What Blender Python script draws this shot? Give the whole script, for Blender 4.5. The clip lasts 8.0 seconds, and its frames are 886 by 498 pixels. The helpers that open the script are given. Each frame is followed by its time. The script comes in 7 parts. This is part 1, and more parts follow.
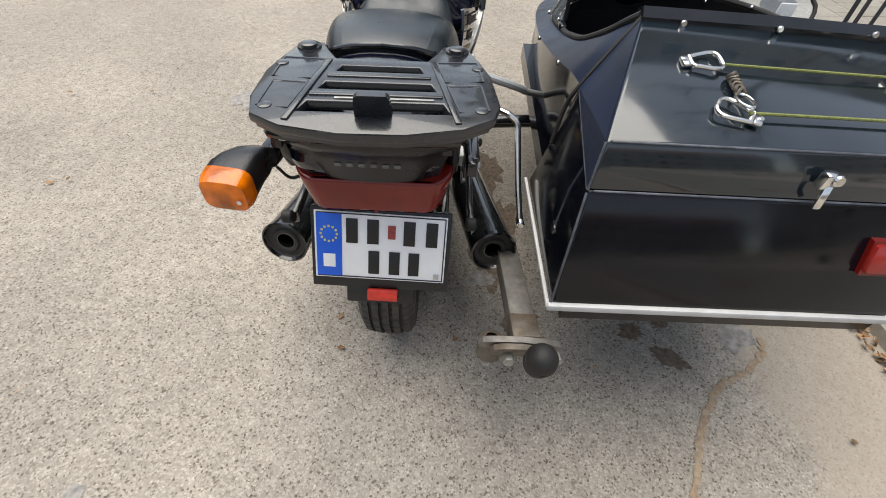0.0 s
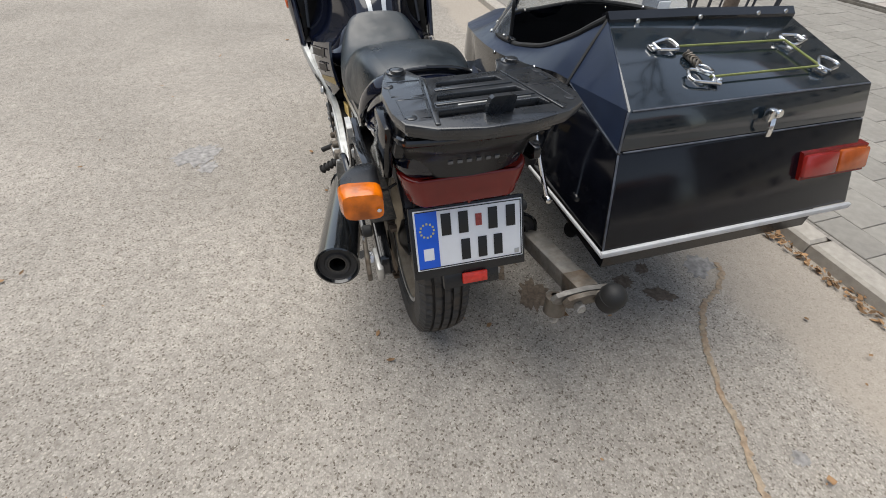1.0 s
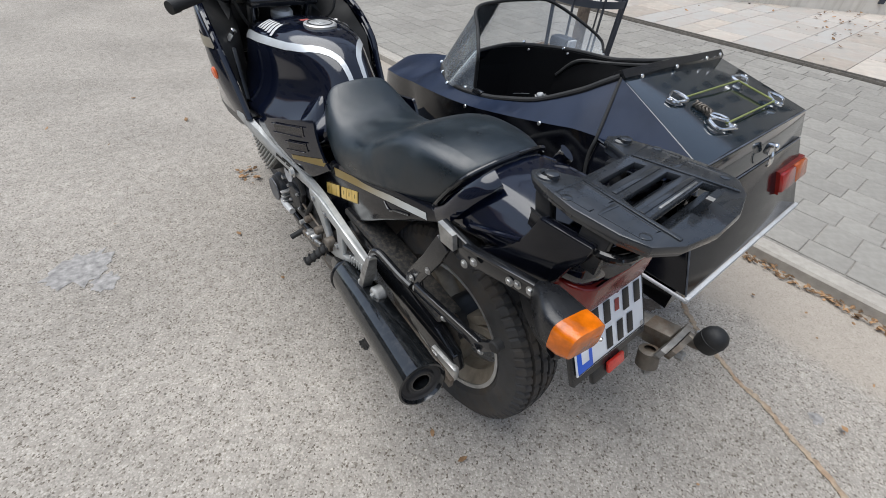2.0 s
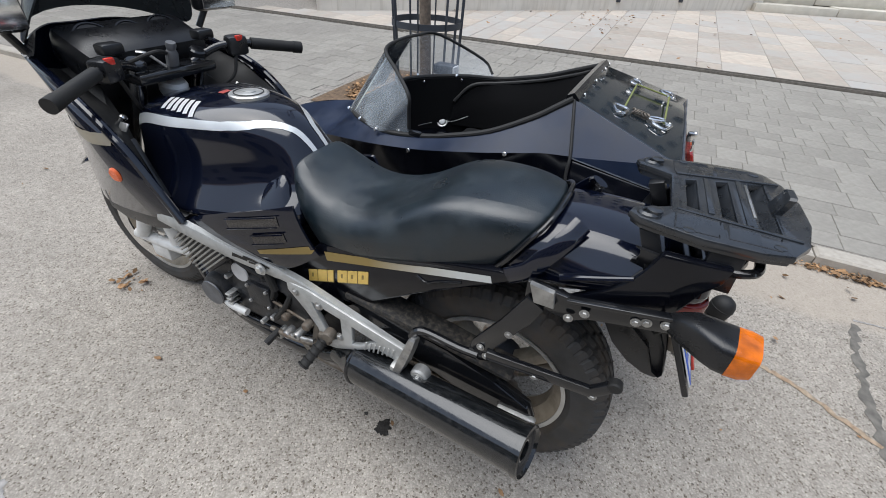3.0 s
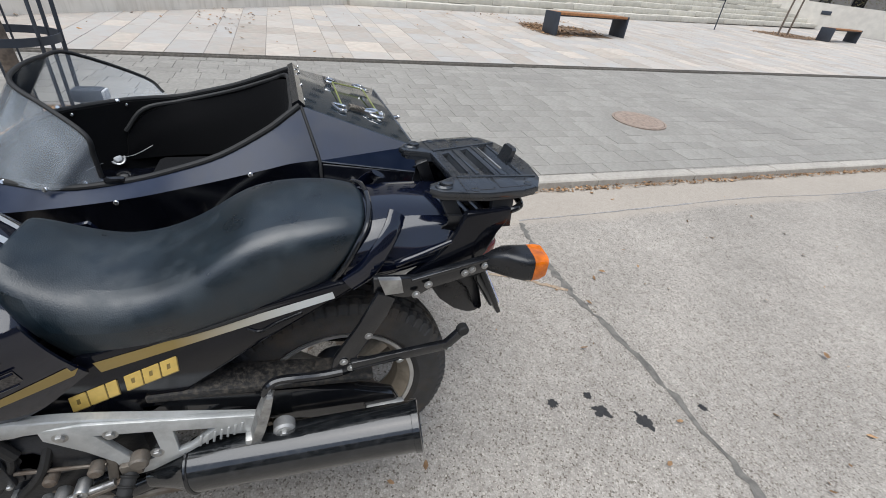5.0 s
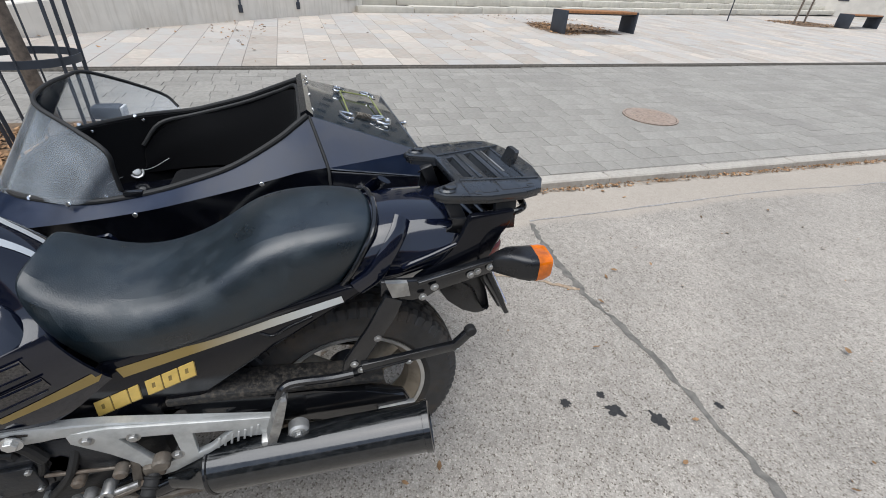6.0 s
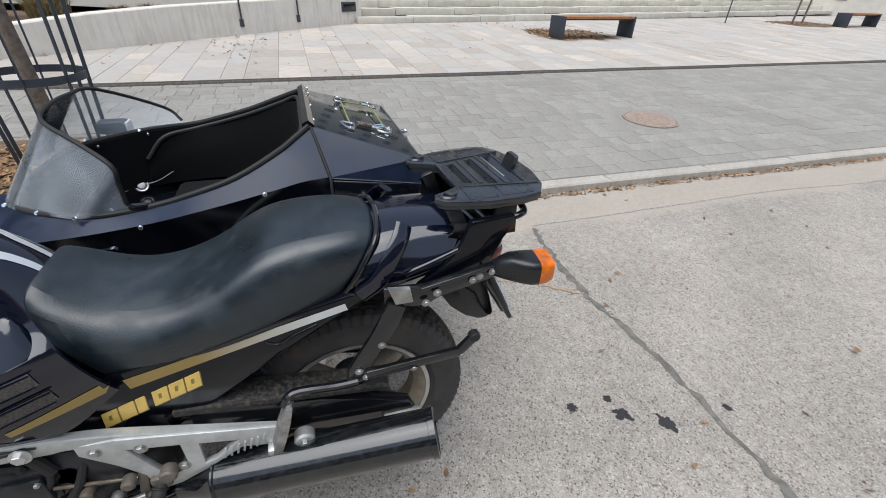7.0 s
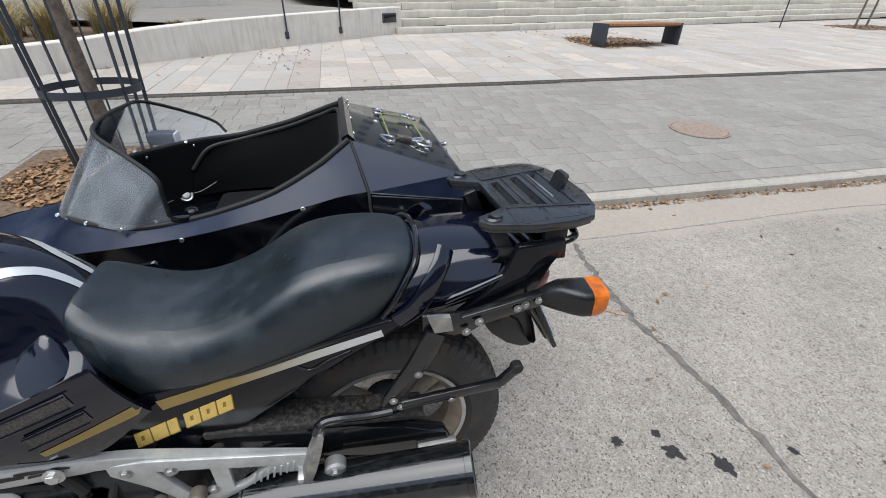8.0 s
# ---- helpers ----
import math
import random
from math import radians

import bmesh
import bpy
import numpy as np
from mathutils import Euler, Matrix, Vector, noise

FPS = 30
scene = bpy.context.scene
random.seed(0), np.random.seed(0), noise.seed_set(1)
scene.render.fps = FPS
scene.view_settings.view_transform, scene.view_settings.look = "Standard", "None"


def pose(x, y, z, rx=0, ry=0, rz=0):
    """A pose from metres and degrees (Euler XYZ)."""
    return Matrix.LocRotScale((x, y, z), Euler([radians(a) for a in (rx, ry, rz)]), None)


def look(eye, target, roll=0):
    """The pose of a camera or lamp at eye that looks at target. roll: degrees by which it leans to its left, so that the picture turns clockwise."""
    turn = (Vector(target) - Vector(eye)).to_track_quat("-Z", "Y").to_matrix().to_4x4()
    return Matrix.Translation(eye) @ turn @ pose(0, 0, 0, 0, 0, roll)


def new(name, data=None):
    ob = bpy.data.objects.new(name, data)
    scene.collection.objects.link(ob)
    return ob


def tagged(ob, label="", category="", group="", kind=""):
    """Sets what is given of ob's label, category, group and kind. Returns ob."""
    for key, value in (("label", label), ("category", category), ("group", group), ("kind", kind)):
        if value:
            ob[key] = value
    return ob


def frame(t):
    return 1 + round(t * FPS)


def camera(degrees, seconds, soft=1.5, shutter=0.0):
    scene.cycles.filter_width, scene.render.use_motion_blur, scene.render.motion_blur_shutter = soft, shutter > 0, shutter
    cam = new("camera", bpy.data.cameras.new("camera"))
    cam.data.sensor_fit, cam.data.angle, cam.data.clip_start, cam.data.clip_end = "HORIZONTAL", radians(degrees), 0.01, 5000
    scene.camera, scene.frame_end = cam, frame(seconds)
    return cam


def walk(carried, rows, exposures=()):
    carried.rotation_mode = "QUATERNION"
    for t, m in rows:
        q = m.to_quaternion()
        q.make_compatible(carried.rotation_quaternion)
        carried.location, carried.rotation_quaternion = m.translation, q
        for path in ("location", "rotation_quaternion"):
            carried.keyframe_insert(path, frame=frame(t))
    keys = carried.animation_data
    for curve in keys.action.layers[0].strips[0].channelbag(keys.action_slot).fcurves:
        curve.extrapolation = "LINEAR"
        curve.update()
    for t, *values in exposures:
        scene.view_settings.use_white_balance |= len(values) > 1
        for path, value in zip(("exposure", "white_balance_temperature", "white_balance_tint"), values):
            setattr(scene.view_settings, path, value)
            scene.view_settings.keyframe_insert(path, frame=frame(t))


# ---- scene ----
cam = camera(92.3, 8.0, soft=0.95)
PATH = [
    (0, (0.11, -0.871, 1.23), (0.163, 0.478, -0.246), 4.2),
    (0.3, (0.073, -0.988, 1.236), (0.104, 0.378, -0.225), 3.9),
    (0.5, (0.022, -1.027, 1.237), (0.094, 0.346, -0.216), 5.3),
    (0.7, (-0.067, -1.011, 1.246), (0.151, 0.357, -0.197), 6.5),
    (1, (-0.247, -0.973, 1.249), (0.198, 0.407, -0.129), 2.1),
    (1.5, (-0.466, -0.729, 1.243), (0.245, 0.55, -0.12), 2.9),
    (2, (-0.636, -0.537, 1.283), (0.398, 0.595, -0.001), 5.6),
    (2.2, (-0.72, -0.461, 1.287), (0.486, 0.552, 0.054), 4.3),
    (3.3, (-0.813, -0.018, 1.295), (0.751, 0.441, 0.136), 4.5),
    (3.5, (-0.814, 0.048, 1.271), (0.811, 0.285, 0.129), 4.6),
    (3.7, (-0.84, 0.104, 1.28), (0.811, 0.063, 0.153), 3.6),
    (3.8, (-0.859, 0.098, 1.268), (0.801, -0.105, 0.172), 3.6),
    (4, (-0.837, 0.064, 1.301), (0.752, -0.464, 0.208), 4.3),
    (4.5, (-0.865, 0.103, 1.309), (0.687, -0.544, 0.225), 7.7),
    (5, (-0.855, 0.106, 1.311), (0.702, -0.516, 0.221), 6.5),
    (6.5, (-0.881, 0.088, 1.326), (0.715, -0.457, 0.25), 2.9),
    (7, (-0.881, 0.091, 1.324), (0.725, -0.457, 0.265), 2.3),
    (7.5, (-0.85, 0.072, 1.326), (0.77, -0.481, 0.292), 1.7),
    (8, (-0.81, 0.092, 1.323), (0.854, -0.312, 0.29), 1),
]
walk(cam, [(t, look(eye, target, roll)) for t, eye, target, roll in PATH],
     [(0.0, 0.66, 7000, 8), (0.5, 0.46, 6850, 8), (1.0, 0.43, 6650, 8), (1.5, 0.42, 6400, 8), (2.5, 0.43, 6200, 8), (3.6, 0.45, 6200, 8), (8.0, 0.46, 6200, 8)])

# ==== scene body ====
from mathutils.bvhtree import BVHTree

# ---------- world, sun, exposure ----------
world = bpy.data.worlds.new("overcast_sky")
scene.world = world
world.use_nodes = True
wn, wl = world.node_tree.nodes, world.node_tree.links
sky = wn.new("ShaderNodeTexSky")
sky.sky_type = "NISHITA"
sky.sun_disc = False
sky.sun_elevation, sky.sun_rotation = radians(73), radians(318)
sky.air_density, sky.dust_density, sky.ozone_density = 1.0, 1.2, 1.0
grey = wn.new("ShaderNodeHueSaturation")
grey.inputs["Saturation"].default_value = 0.6
wl.new(sky.outputs["Color"], grey.inputs["Color"])
wl.new(grey.outputs["Color"], wn["Background"].inputs["Color"])
wn["Background"].inputs["Strength"].default_value = 0.15
lamp = bpy.data.lights.new("sun", "SUN")
lamp.energy, lamp.angle, lamp.color = 2.5, radians(66), (1.0, 0.965, 0.92)
sun = new("sun", lamp)
sun.matrix_basis = look((-0.8, 0.9, 3.9), (0, 0, 0))
scene.view_settings.exposure = 0.4


# ---------- materials ----------
def material(name, colour, rough=0.5, metal=0.0, vary=0.25, size=20.0, bump=0.0, bump_size=200.0, coat=0.0,
             dirt=None, dirt_size=4.0, dirt_amount=0.4, spec=0.5, island=0.0, second=None):
    m = bpy.data.materials.new(name)
    m.use_nodes = True
    n, l = m.node_tree.nodes, m.node_tree.links
    b = n["Principled BSDF"]
    b.inputs["Metallic"].default_value = metal
    b.inputs["Specular IOR Level"].default_value = spec
    b.inputs["Coat Weight"].default_value = coat
    b.inputs["Coat Roughness"].default_value = 0.06
    tc = n.new("ShaderNodeTexCoord")
    noi = n.new("ShaderNodeTexNoise")
    noi.inputs["Scale"].default_value, noi.inputs["Detail"].default_value = size, 6
    l.new(tc.outputs["Object"], noi.inputs["Vector"])
    ramp = n.new("ShaderNodeMapRange")
    ramp.inputs["From Min"].default_value, ramp.inputs["From Max"].default_value = 0.3, 0.7
    ramp.inputs["To Min"].default_value, ramp.inputs["To Max"].default_value = 1 - vary, 1 + vary
    l.new(noi.outputs["Fac"], ramp.inputs["Value"])
    mul = n.new("ShaderNodeVectorMath")
    mul.operation = "SCALE"
    mul.inputs[0].default_value = colour
    l.new(ramp.outputs["Result"], mul.inputs["Scale"])
    out = mul.outputs["Vector"]
    if island:
        info = n.new("ShaderNodeObjectInfo")
        geo = n.new("ShaderNodeNewGeometry")
        add = n.new("ShaderNodeMath")
        add.operation = "ADD"
        l.new(info.outputs["Random"], add.inputs[0])
        l.new(geo.outputs["Random Per Island"], add.inputs[1])
        fr = n.new("ShaderNodeMath")
        fr.operation = "FRACT"
        l.new(add.outputs[0], fr.inputs[0])
        r2 = n.new("ShaderNodeMapRange")
        r2.inputs["To Min"].default_value, r2.inputs["To Max"].default_value = 1 - island, 1 + island
        l.new(fr.outputs[0], r2.inputs["Value"])
        m2 = n.new("ShaderNodeVectorMath")
        m2.operation = "SCALE"
        l.new(out, m2.inputs[0])
        l.new(r2.outputs["Result"], m2.inputs["Scale"])
        out = m2.outputs["Vector"]
        if second:
            again = n.new("ShaderNodeMath")
            again.operation = "MULTIPLY"
            again.inputs[1].default_value = 7.31
            l.new(fr.outputs[0], again.inputs[0])
            part2 = n.new("ShaderNodeMath")
            part2.operation = "FRACT"
            l.new(again.outputs[0], part2.inputs[0])
            hue = n.new("ShaderNodeMix")
            hue.data_type = "RGBA"
            hue.inputs["B"].default_value = (*second, 1)
            l.new(part2.outputs[0], hue.inputs["Factor"])
            l.new(out, hue.inputs["A"])
            out = hue.outputs["Result"]
    rv = n.new("ShaderNodeMapRange")
    rv.inputs["To Min"].default_value, rv.inputs["To Max"].default_value = max(rough - 0.08, 0.02), min(rough + 0.12, 1)
    l.new(noi.outputs["Fac"], rv.inputs["Value"])
    rough_out = rv.outputs["Result"]
    if dirt:
        dn = n.new("ShaderNodeTexNoise")
        dn.inputs["Scale"].default_value, dn.inputs["Detail"].default_value = dirt_size, 8
        dn.inputs["Roughness"].default_value = 0.65
        l.new(tc.outputs["Object"], dn.inputs["Vector"])
        dr = n.new("ShaderNodeMapRange")
        dr.inputs["From Min"].default_value, dr.inputs["From Max"].default_value = 0.45, 0.75
        dr.inputs["To Max"].default_value = dirt_amount
        l.new(dn.outputs["Fac"], dr.inputs["Value"])
        mx = n.new("ShaderNodeMix")
        mx.data_type = "RGBA"
        mx.inputs["B"].default_value = (*dirt, 1)
        l.new(dr.outputs["Result"], mx.inputs["Factor"])
        l.new(out, mx.inputs["A"])
        out = mx.outputs["Result"]
        ra = n.new("ShaderNodeMath")
        ra.operation = "ADD"
        ra.use_clamp = True
        l.new(rough_out, ra.inputs[0])
        l.new(dr.outputs["Result"], ra.inputs[1])
        rough_out = ra.outputs[0]
    l.new(out, b.inputs["Base Color"])
    l.new(rough_out, b.inputs["Roughness"])
    if bump:
        bn = n.new("ShaderNodeTexNoise")
        bn.inputs["Scale"].default_value, bn.inputs["Detail"].default_value = bump_size, 3
        l.new(tc.outputs["Object"], bn.inputs["Vector"])
        bp = n.new("ShaderNodeBump")
        bp.inputs["Strength"].default_value, bp.inputs["Distance"].default_value = bump, 0.004
        l.new(bn.outputs["Fac"], bp.inputs["Height"])
        l.new(bp.outputs["Normal"], b.inputs["Normal"])
    return m


def asphalt_material():
    m = bpy.data.materials.new("old_asphalt")
    m.use_nodes = True
    n, l = m.node_tree.nodes, m.node_tree.links
    b = n["Principled BSDF"]
    tc = n.new("ShaderNodeTexCoord")
    stones = n.new("ShaderNodeTexVoronoi")
    stones.inputs["Scale"].default_value = 190
    l.new(tc.outputs["Object"], stones.inputs["Vector"])
    sep = n.new("ShaderNodeSeparateColor")
    l.new(stones.outputs["Color"], sep.inputs["Color"])
    cr = n.new("ShaderNodeValToRGB")
    e = cr.color_ramp.elements
    e[0].position, e[0].color = 0.0, (0.115, 0.098, 0.08, 1)
    e[1].position, e[1].color = 1.0, (0.46, 0.445, 0.42, 1)
    for p, c in ((0.15, (0.292, 0.279, 0.256, 1)), (0.6, (0.356, 0.342, 0.319, 1)), (0.92, (0.42, 0.405, 0.379, 1))):
        el = e.new(p)
        el.color = c
    l.new(sep.outputs["Red"], cr.inputs["Fac"])
    # tar between the stones
    edge = n.new("ShaderNodeMapRange")
    edge.inputs["From Min"].default_value, edge.inputs["From Max"].default_value = 0.35, 0.75
    edge.inputs["To Max"].default_value = 0.30
    l.new(stones.outputs["Distance"], edge.inputs["Value"])
    tar = n.new("ShaderNodeMix")
    tar.data_type = "RGBA"
    tar.inputs["B"].default_value = (0.20, 0.19, 0.178, 1)
    l.new(edge.outputs["Result"], tar.inputs["Factor"])
    l.new(cr.outputs["Color"], tar.inputs["A"])
    # wide worn and dusty patches
    big = n.new("ShaderNodeTexNoise")
    big.inputs["Scale"].default_value, big.inputs["Detail"].default_value = 1.3, 7
    l.new(tc.outputs["Object"], big.inputs["Vector"])
    br = n.new("ShaderNodeMapRange")
    br.inputs["From Min"].default_value, br.inputs["From Max"].default_value = 0.3, 0.7
    br.inputs["To Min"].default_value, br.inputs["To Max"].default_value = 0.86, 1.14
    l.new(big.outputs["Fac"], br.inputs["Value"])
    mid = n.new("ShaderNodeTexNoise")
    mid.inputs["Scale"].default_value, mid.inputs["Detail"].default_value = 22, 5
    l.new(tc.outputs["Object"], mid.inputs["Vector"])
    mr = n.new("ShaderNodeMapRange")
    mr.inputs["From Min"].default_value, mr.inputs["From Max"].default_value = 0.3, 0.7
    mr.inputs["To Min"].default_value, mr.inputs["To Max"].default_value = 0.88, 1.12
    l.new(mid.outputs["Fac"], mr.inputs["Value"])
    # pale trodden strip along the kerb
    sx = n.new("ShaderNodeSeparateXYZ")
    l.new(tc.outputs["Object"], sx.inputs[0])
    wob = n.new("ShaderNodeMath")
    wob.operation = "MULTIPLY_ADD"
    wob.inputs[1].default_value, wob.inputs[2].default_value = 0.35, -0.17
    l.new(big.outputs["Fac"], wob.inputs[0])
    ex = n.new("ShaderNodeMath")
    ex.operation = "ADD"
    l.new(sx.outputs["X"], ex.inputs[0])
    l.new(wob.outputs[0], ex.inputs[1])
    strip = n.new("ShaderNodeMapRange")
    strip.inputs["From Min"].default_value, strip.inputs["From Max"].default_value = 1.17, 1.24
    strip.inputs["To Max"].default_value = 0.6
    l.new(ex.outputs[0], strip.inputs["Value"])
    m1 = n.new("ShaderNodeMath")
    m1.operation = "MULTIPLY"
    l.new(br.outputs["Result"], m1.inputs[0])
    l.new(mr.outputs["Result"], m1.inputs[1])
    sc = n.new("ShaderNodeVectorMath")
    sc.operation = "SCALE"
    l.new(tar.outputs["Result"], sc.inputs[0])
    l.new(m1.outputs[0], sc.inputs["Scale"])
    # single pale and dark pebbles
    peb = n.new("ShaderNodeTexVoronoi")
    peb.inputs["Scale"].default_value = 85
    l.new(tc.outputs["Object"], peb.inputs["Vector"])
    psep = n.new("ShaderNodeSeparateColor")
    l.new(peb.outputs["Color"], psep.inputs["Color"])
    near = n.new("ShaderNodeMath")
    near.operation = "LESS_THAN"
    near.inputs[1].default_value = 0.34
    l.new(peb.outputs["Distance"], near.inputs[0])
    some = n.new("ShaderNodeMath")
    some.operation = "LESS_THAN"
    some.inputs[1].default_value = 0.22
    l.new(psep.outputs["Red"], some.inputs[0])
    both = n.new("ShaderNodeMath")
    both.operation = "MULTIPLY"
    l.new(near.outputs[0], both.inputs[0])
    l.new(some.outputs[0], both.inputs[1])
    tone = n.new("ShaderNodeValToRGB")
    tone.color_ramp.elements[0].color, tone.color_ramp.elements[1].color = (0.14, 0.13, 0.12, 1), (0.50, 0.475, 0.435, 1)
    l.new(psep.outputs["Green"], tone.inputs["Fac"])
    dots = n.new("ShaderNodeMix")
    dots.data_type = "RGBA"
    l.new(both.outputs[0], dots.inputs["Factor"])
    l.new(sc.outputs["Vector"], dots.inputs["A"])
    l.new(tone.outputs["Color"], dots.inputs["B"])
    pale = n.new("ShaderNodeMix")
    pale.data_type = "RGBA"
    pale.inputs["B"].default_value = (0.41, 0.375, 0.33, 1)
    l.new(strip.outputs["Result"], pale.inputs["Factor"])
    l.new(dots.outputs["Result"], pale.inputs["A"])
    warm = n.new("ShaderNodeVectorMath")
    warm.operation = "MULTIPLY"
    warm.inputs[1].default_value = (0.965, 0.915, 0.855)
    l.new(pale.outputs["Result"], warm.inputs[0])
    l.new(warm.outputs["Vector"], b.inputs["Base Color"])
    b.inputs["Roughness"].default_value = 0.9
    b.inputs["Specular IOR Level"].default_value = 0.25
    bp = n.new("ShaderNodeBump")
    bp.inputs["Strength"].default_value, bp.inputs["Distance"].default_value = 0.6, 0.0022
    bp.invert = True
    l.new(stones.outputs["Distance"], bp.inputs["Height"])
    l.new(bp.outputs["Normal"], b.inputs["Normal"])
    return m


def streaked_concrete():
    """Cast concrete with rain streaks running down its face."""
    m = material("streaked_cast_concrete", (0.69, 0.65, 0.58), 0.85, 0.0, 0.07, 4, 0.3, 60, 0, (0.58, 0.54, 0.475), 1.6, 0.4, 0.3)
    n, l = m.node_tree.nodes, m.node_tree.links
    b = n["Principled BSDF"]
    under = b.inputs["Base Color"].links[0].from_socket
    tc, mp, noi, rg, mx = (n.new("ShaderNode" + k) for k in ("TexCoord", "Mapping", "TexNoise", "MapRange", "Mix"))
    mp.inputs["Scale"].default_value = (7, 7, 0.7)
    l.new(tc.outputs["Object"], mp.inputs["Vector"])
    noi.inputs["Scale"].default_value, noi.inputs["Detail"].default_value = 2.2, 6
    l.new(mp.outputs["Vector"], noi.inputs["Vector"])
    rg.inputs["From Min"].default_value, rg.inputs["From Max"].default_value, rg.inputs["To Max"].default_value = 0.50, 0.72, 0.55
    l.new(noi.outputs["Fac"], rg.inputs["Value"])
    mx.data_type = "RGBA"
    mx.inputs["B"].default_value = (0.46, 0.42, 0.35, 1)
    l.new(rg.outputs["Result"], mx.inputs["Factor"])
    l.new(under, mx.inputs["A"])
    l.new(mx.outputs["Result"], b.inputs["Base Color"])
    return m


def fade_material():
    """Stripe that fades from old gold at the front to silver white at the rear."""
    m = material("gold_to_silver_stripe", (0.5, 0.4, 0.2), 0.35, 0.2, 0.08, 40)
    n, l = m.node_tree.nodes, m.node_tree.links
    tc = n.new("ShaderNodeTexCoord")
    sp = n.new("ShaderNodeSeparateXYZ")
    l.new(tc.outputs["Object"], sp.inputs[0])
    mr = n.new("ShaderNodeMapRange")
    mr.inputs["From Min"].default_value, mr.inputs["From Max"].default_value = 0.36, 0.12
    l.new(sp.outputs["Y"], mr.inputs["Value"])
    mx = n.new("ShaderNodeMix")
    mx.data_type = "RGBA"
    mx.inputs["A"].default_value, mx.inputs["B"].default_value = (0.30, 0.215, 0.07, 1), (0.62, 0.64, 0.62, 1)
    l.new(mr.outputs["Result"], mx.inputs["Factor"])
    l.new(mx.outputs["Result"], n["Principled BSDF"].inputs["Base Color"])
    return m


def glass_material(name, tint, rough=0.03, alpha=0.16):
    """Thin clear sheet: mostly see-through, with a real gloss."""
    m = bpy.data.materials.new(name)
    m.use_nodes = True
    n, l = m.node_tree.nodes, m.node_tree.links
    n.remove(n["Principled BSDF"])
    tr, gl, df = n.new("ShaderNodeBsdfTransparent"), n.new("ShaderNodeBsdfGlossy"), n.new("ShaderNodeBsdfDiffuse")
    tr.inputs["Color"].default_value = (*tint, 1)
    gl.inputs["Roughness"].default_value = rough
    df.inputs["Color"].default_value = (0.78, 0.84, 0.90, 1)
    fr = n.new("ShaderNodeLayerWeight")
    fr.inputs["Blend"].default_value = 0.09
    tc, noi, rg = n.new("ShaderNodeTexCoord"), n.new("ShaderNodeTexNoise"), n.new("ShaderNodeMapRange")
    noi.inputs["Scale"].default_value, noi.inputs["Detail"].default_value = 9, 6
    l.new(tc.outputs["Object"], noi.inputs["Vector"])
    rg.inputs["From Min"].default_value, rg.inputs["From Max"].default_value = 0.35, 0.7
    rg.inputs["To Min"].default_value, rg.inputs["To Max"].default_value = alpha * 0.75, alpha * 1.3
    l.new(noi.outputs["Fac"], rg.inputs["Value"])
    m1, m2 = n.new("ShaderNodeMixShader"), n.new("ShaderNodeMixShader")
    l.new(rg.outputs["Result"], m1.inputs["Fac"])
    l.new(tr.outputs[0], m1.inputs[1])
    l.new(df.outputs[0], m1.inputs[2])
    l.new(fr.outputs["Fresnel"], m2.inputs["Fac"])
    l.new(m1.outputs[0], m2.inputs[1])
    l.new(gl.outputs[0], m2.inputs[2])
    l.new(m2.outputs[0], n["Material Output"].inputs["Surface"])
    return m


NAVY = material("navy_black_lacquer", (0.003, 0.0045, 0.012), 0.05, 0.0, 0.15, 6, 0, 200, 0.5, (0.05, 0.052, 0.06), 5, 0.03)
# dusty navy, with some of the sky's sheen mixed into the colour
LACQ = material("dusty_skylit_navy_lacquer", (0.008, 0.015, 0.036), 0.30, 0.0, 0.2, 9, 0, 200, 0.0, (0.044, 0.062, 0.11), 6, 0.3, 0.38)
BLACKP = material("black_body_paint", (0.003, 0.0035, 0.006), 0.09, 0.0, 0.2, 12, 0.008, 300, 0.0, (0.05, 0.05, 0.06), 6, 0.03, 0.4)
LIDP = material("glossy_blue_black_lid_paint", (0.008, 0.014, 0.020), 0.06, 0.0, 0.2, 9, 0.004, 300, 0.5, (0.05, 0.060, 0.07), 11, 0.10, 0.7)
# grey of the box edges: paint wear plus the light they catch
EDGEW = material("worn_and_lit_grey_edge", (0.075, 0.085, 0.105), 0.4, 0.0, 0.5, 40, 0, 200, 0.2, (0.02, 0.022, 0.03), 16, 0.45)
LEATHER = material("black_seat_vinyl", (0.0065, 0.0125, 0.0175), 0.28, 0.0, 0.3, 16, 0.13, 380, 0, (0.019, 0.034, 0.043), 7, 0.42, 0.75)
PLASTIC = material("weathered_black_plastic", (0.010, 0.0105, 0.012), 0.26, 0.0, 0.3, 25, 0.10, 400, 0, (0.06, 0.06, 0.062), 14, 0.12)
RACKM = material("glossy_worn_black_plastic", (0.014, 0.0165, 0.020), 0.24, 0.0, 0.3, 25, 0.05, 400, 0.6, (0.06, 0.063, 0.07), 14, 0.2)
PANELM = material("dull_blue_grey_plastic", (0.028, 0.033, 0.040), 0.34, 0.0, 0.3, 25, 0.12, 420, 0.3, (0.09, 0.095, 0.10), 14, 0.3)
DUSTY = material("dust_caked_black_plastic", (0.016, 0.0155, 0.015), 0.55, 0.0, 0.3, 30, 0.4, 300, 0, (0.17, 0.145, 0.115), 90, 0.65, 0.4)
RUBBER = material("black_rubber", (0.010, 0.010, 0.010), 0.6, 0.0, 0.25, 40, 0.1, 300, 0, (0.07, 0.06, 0.05), 8, 0.2)
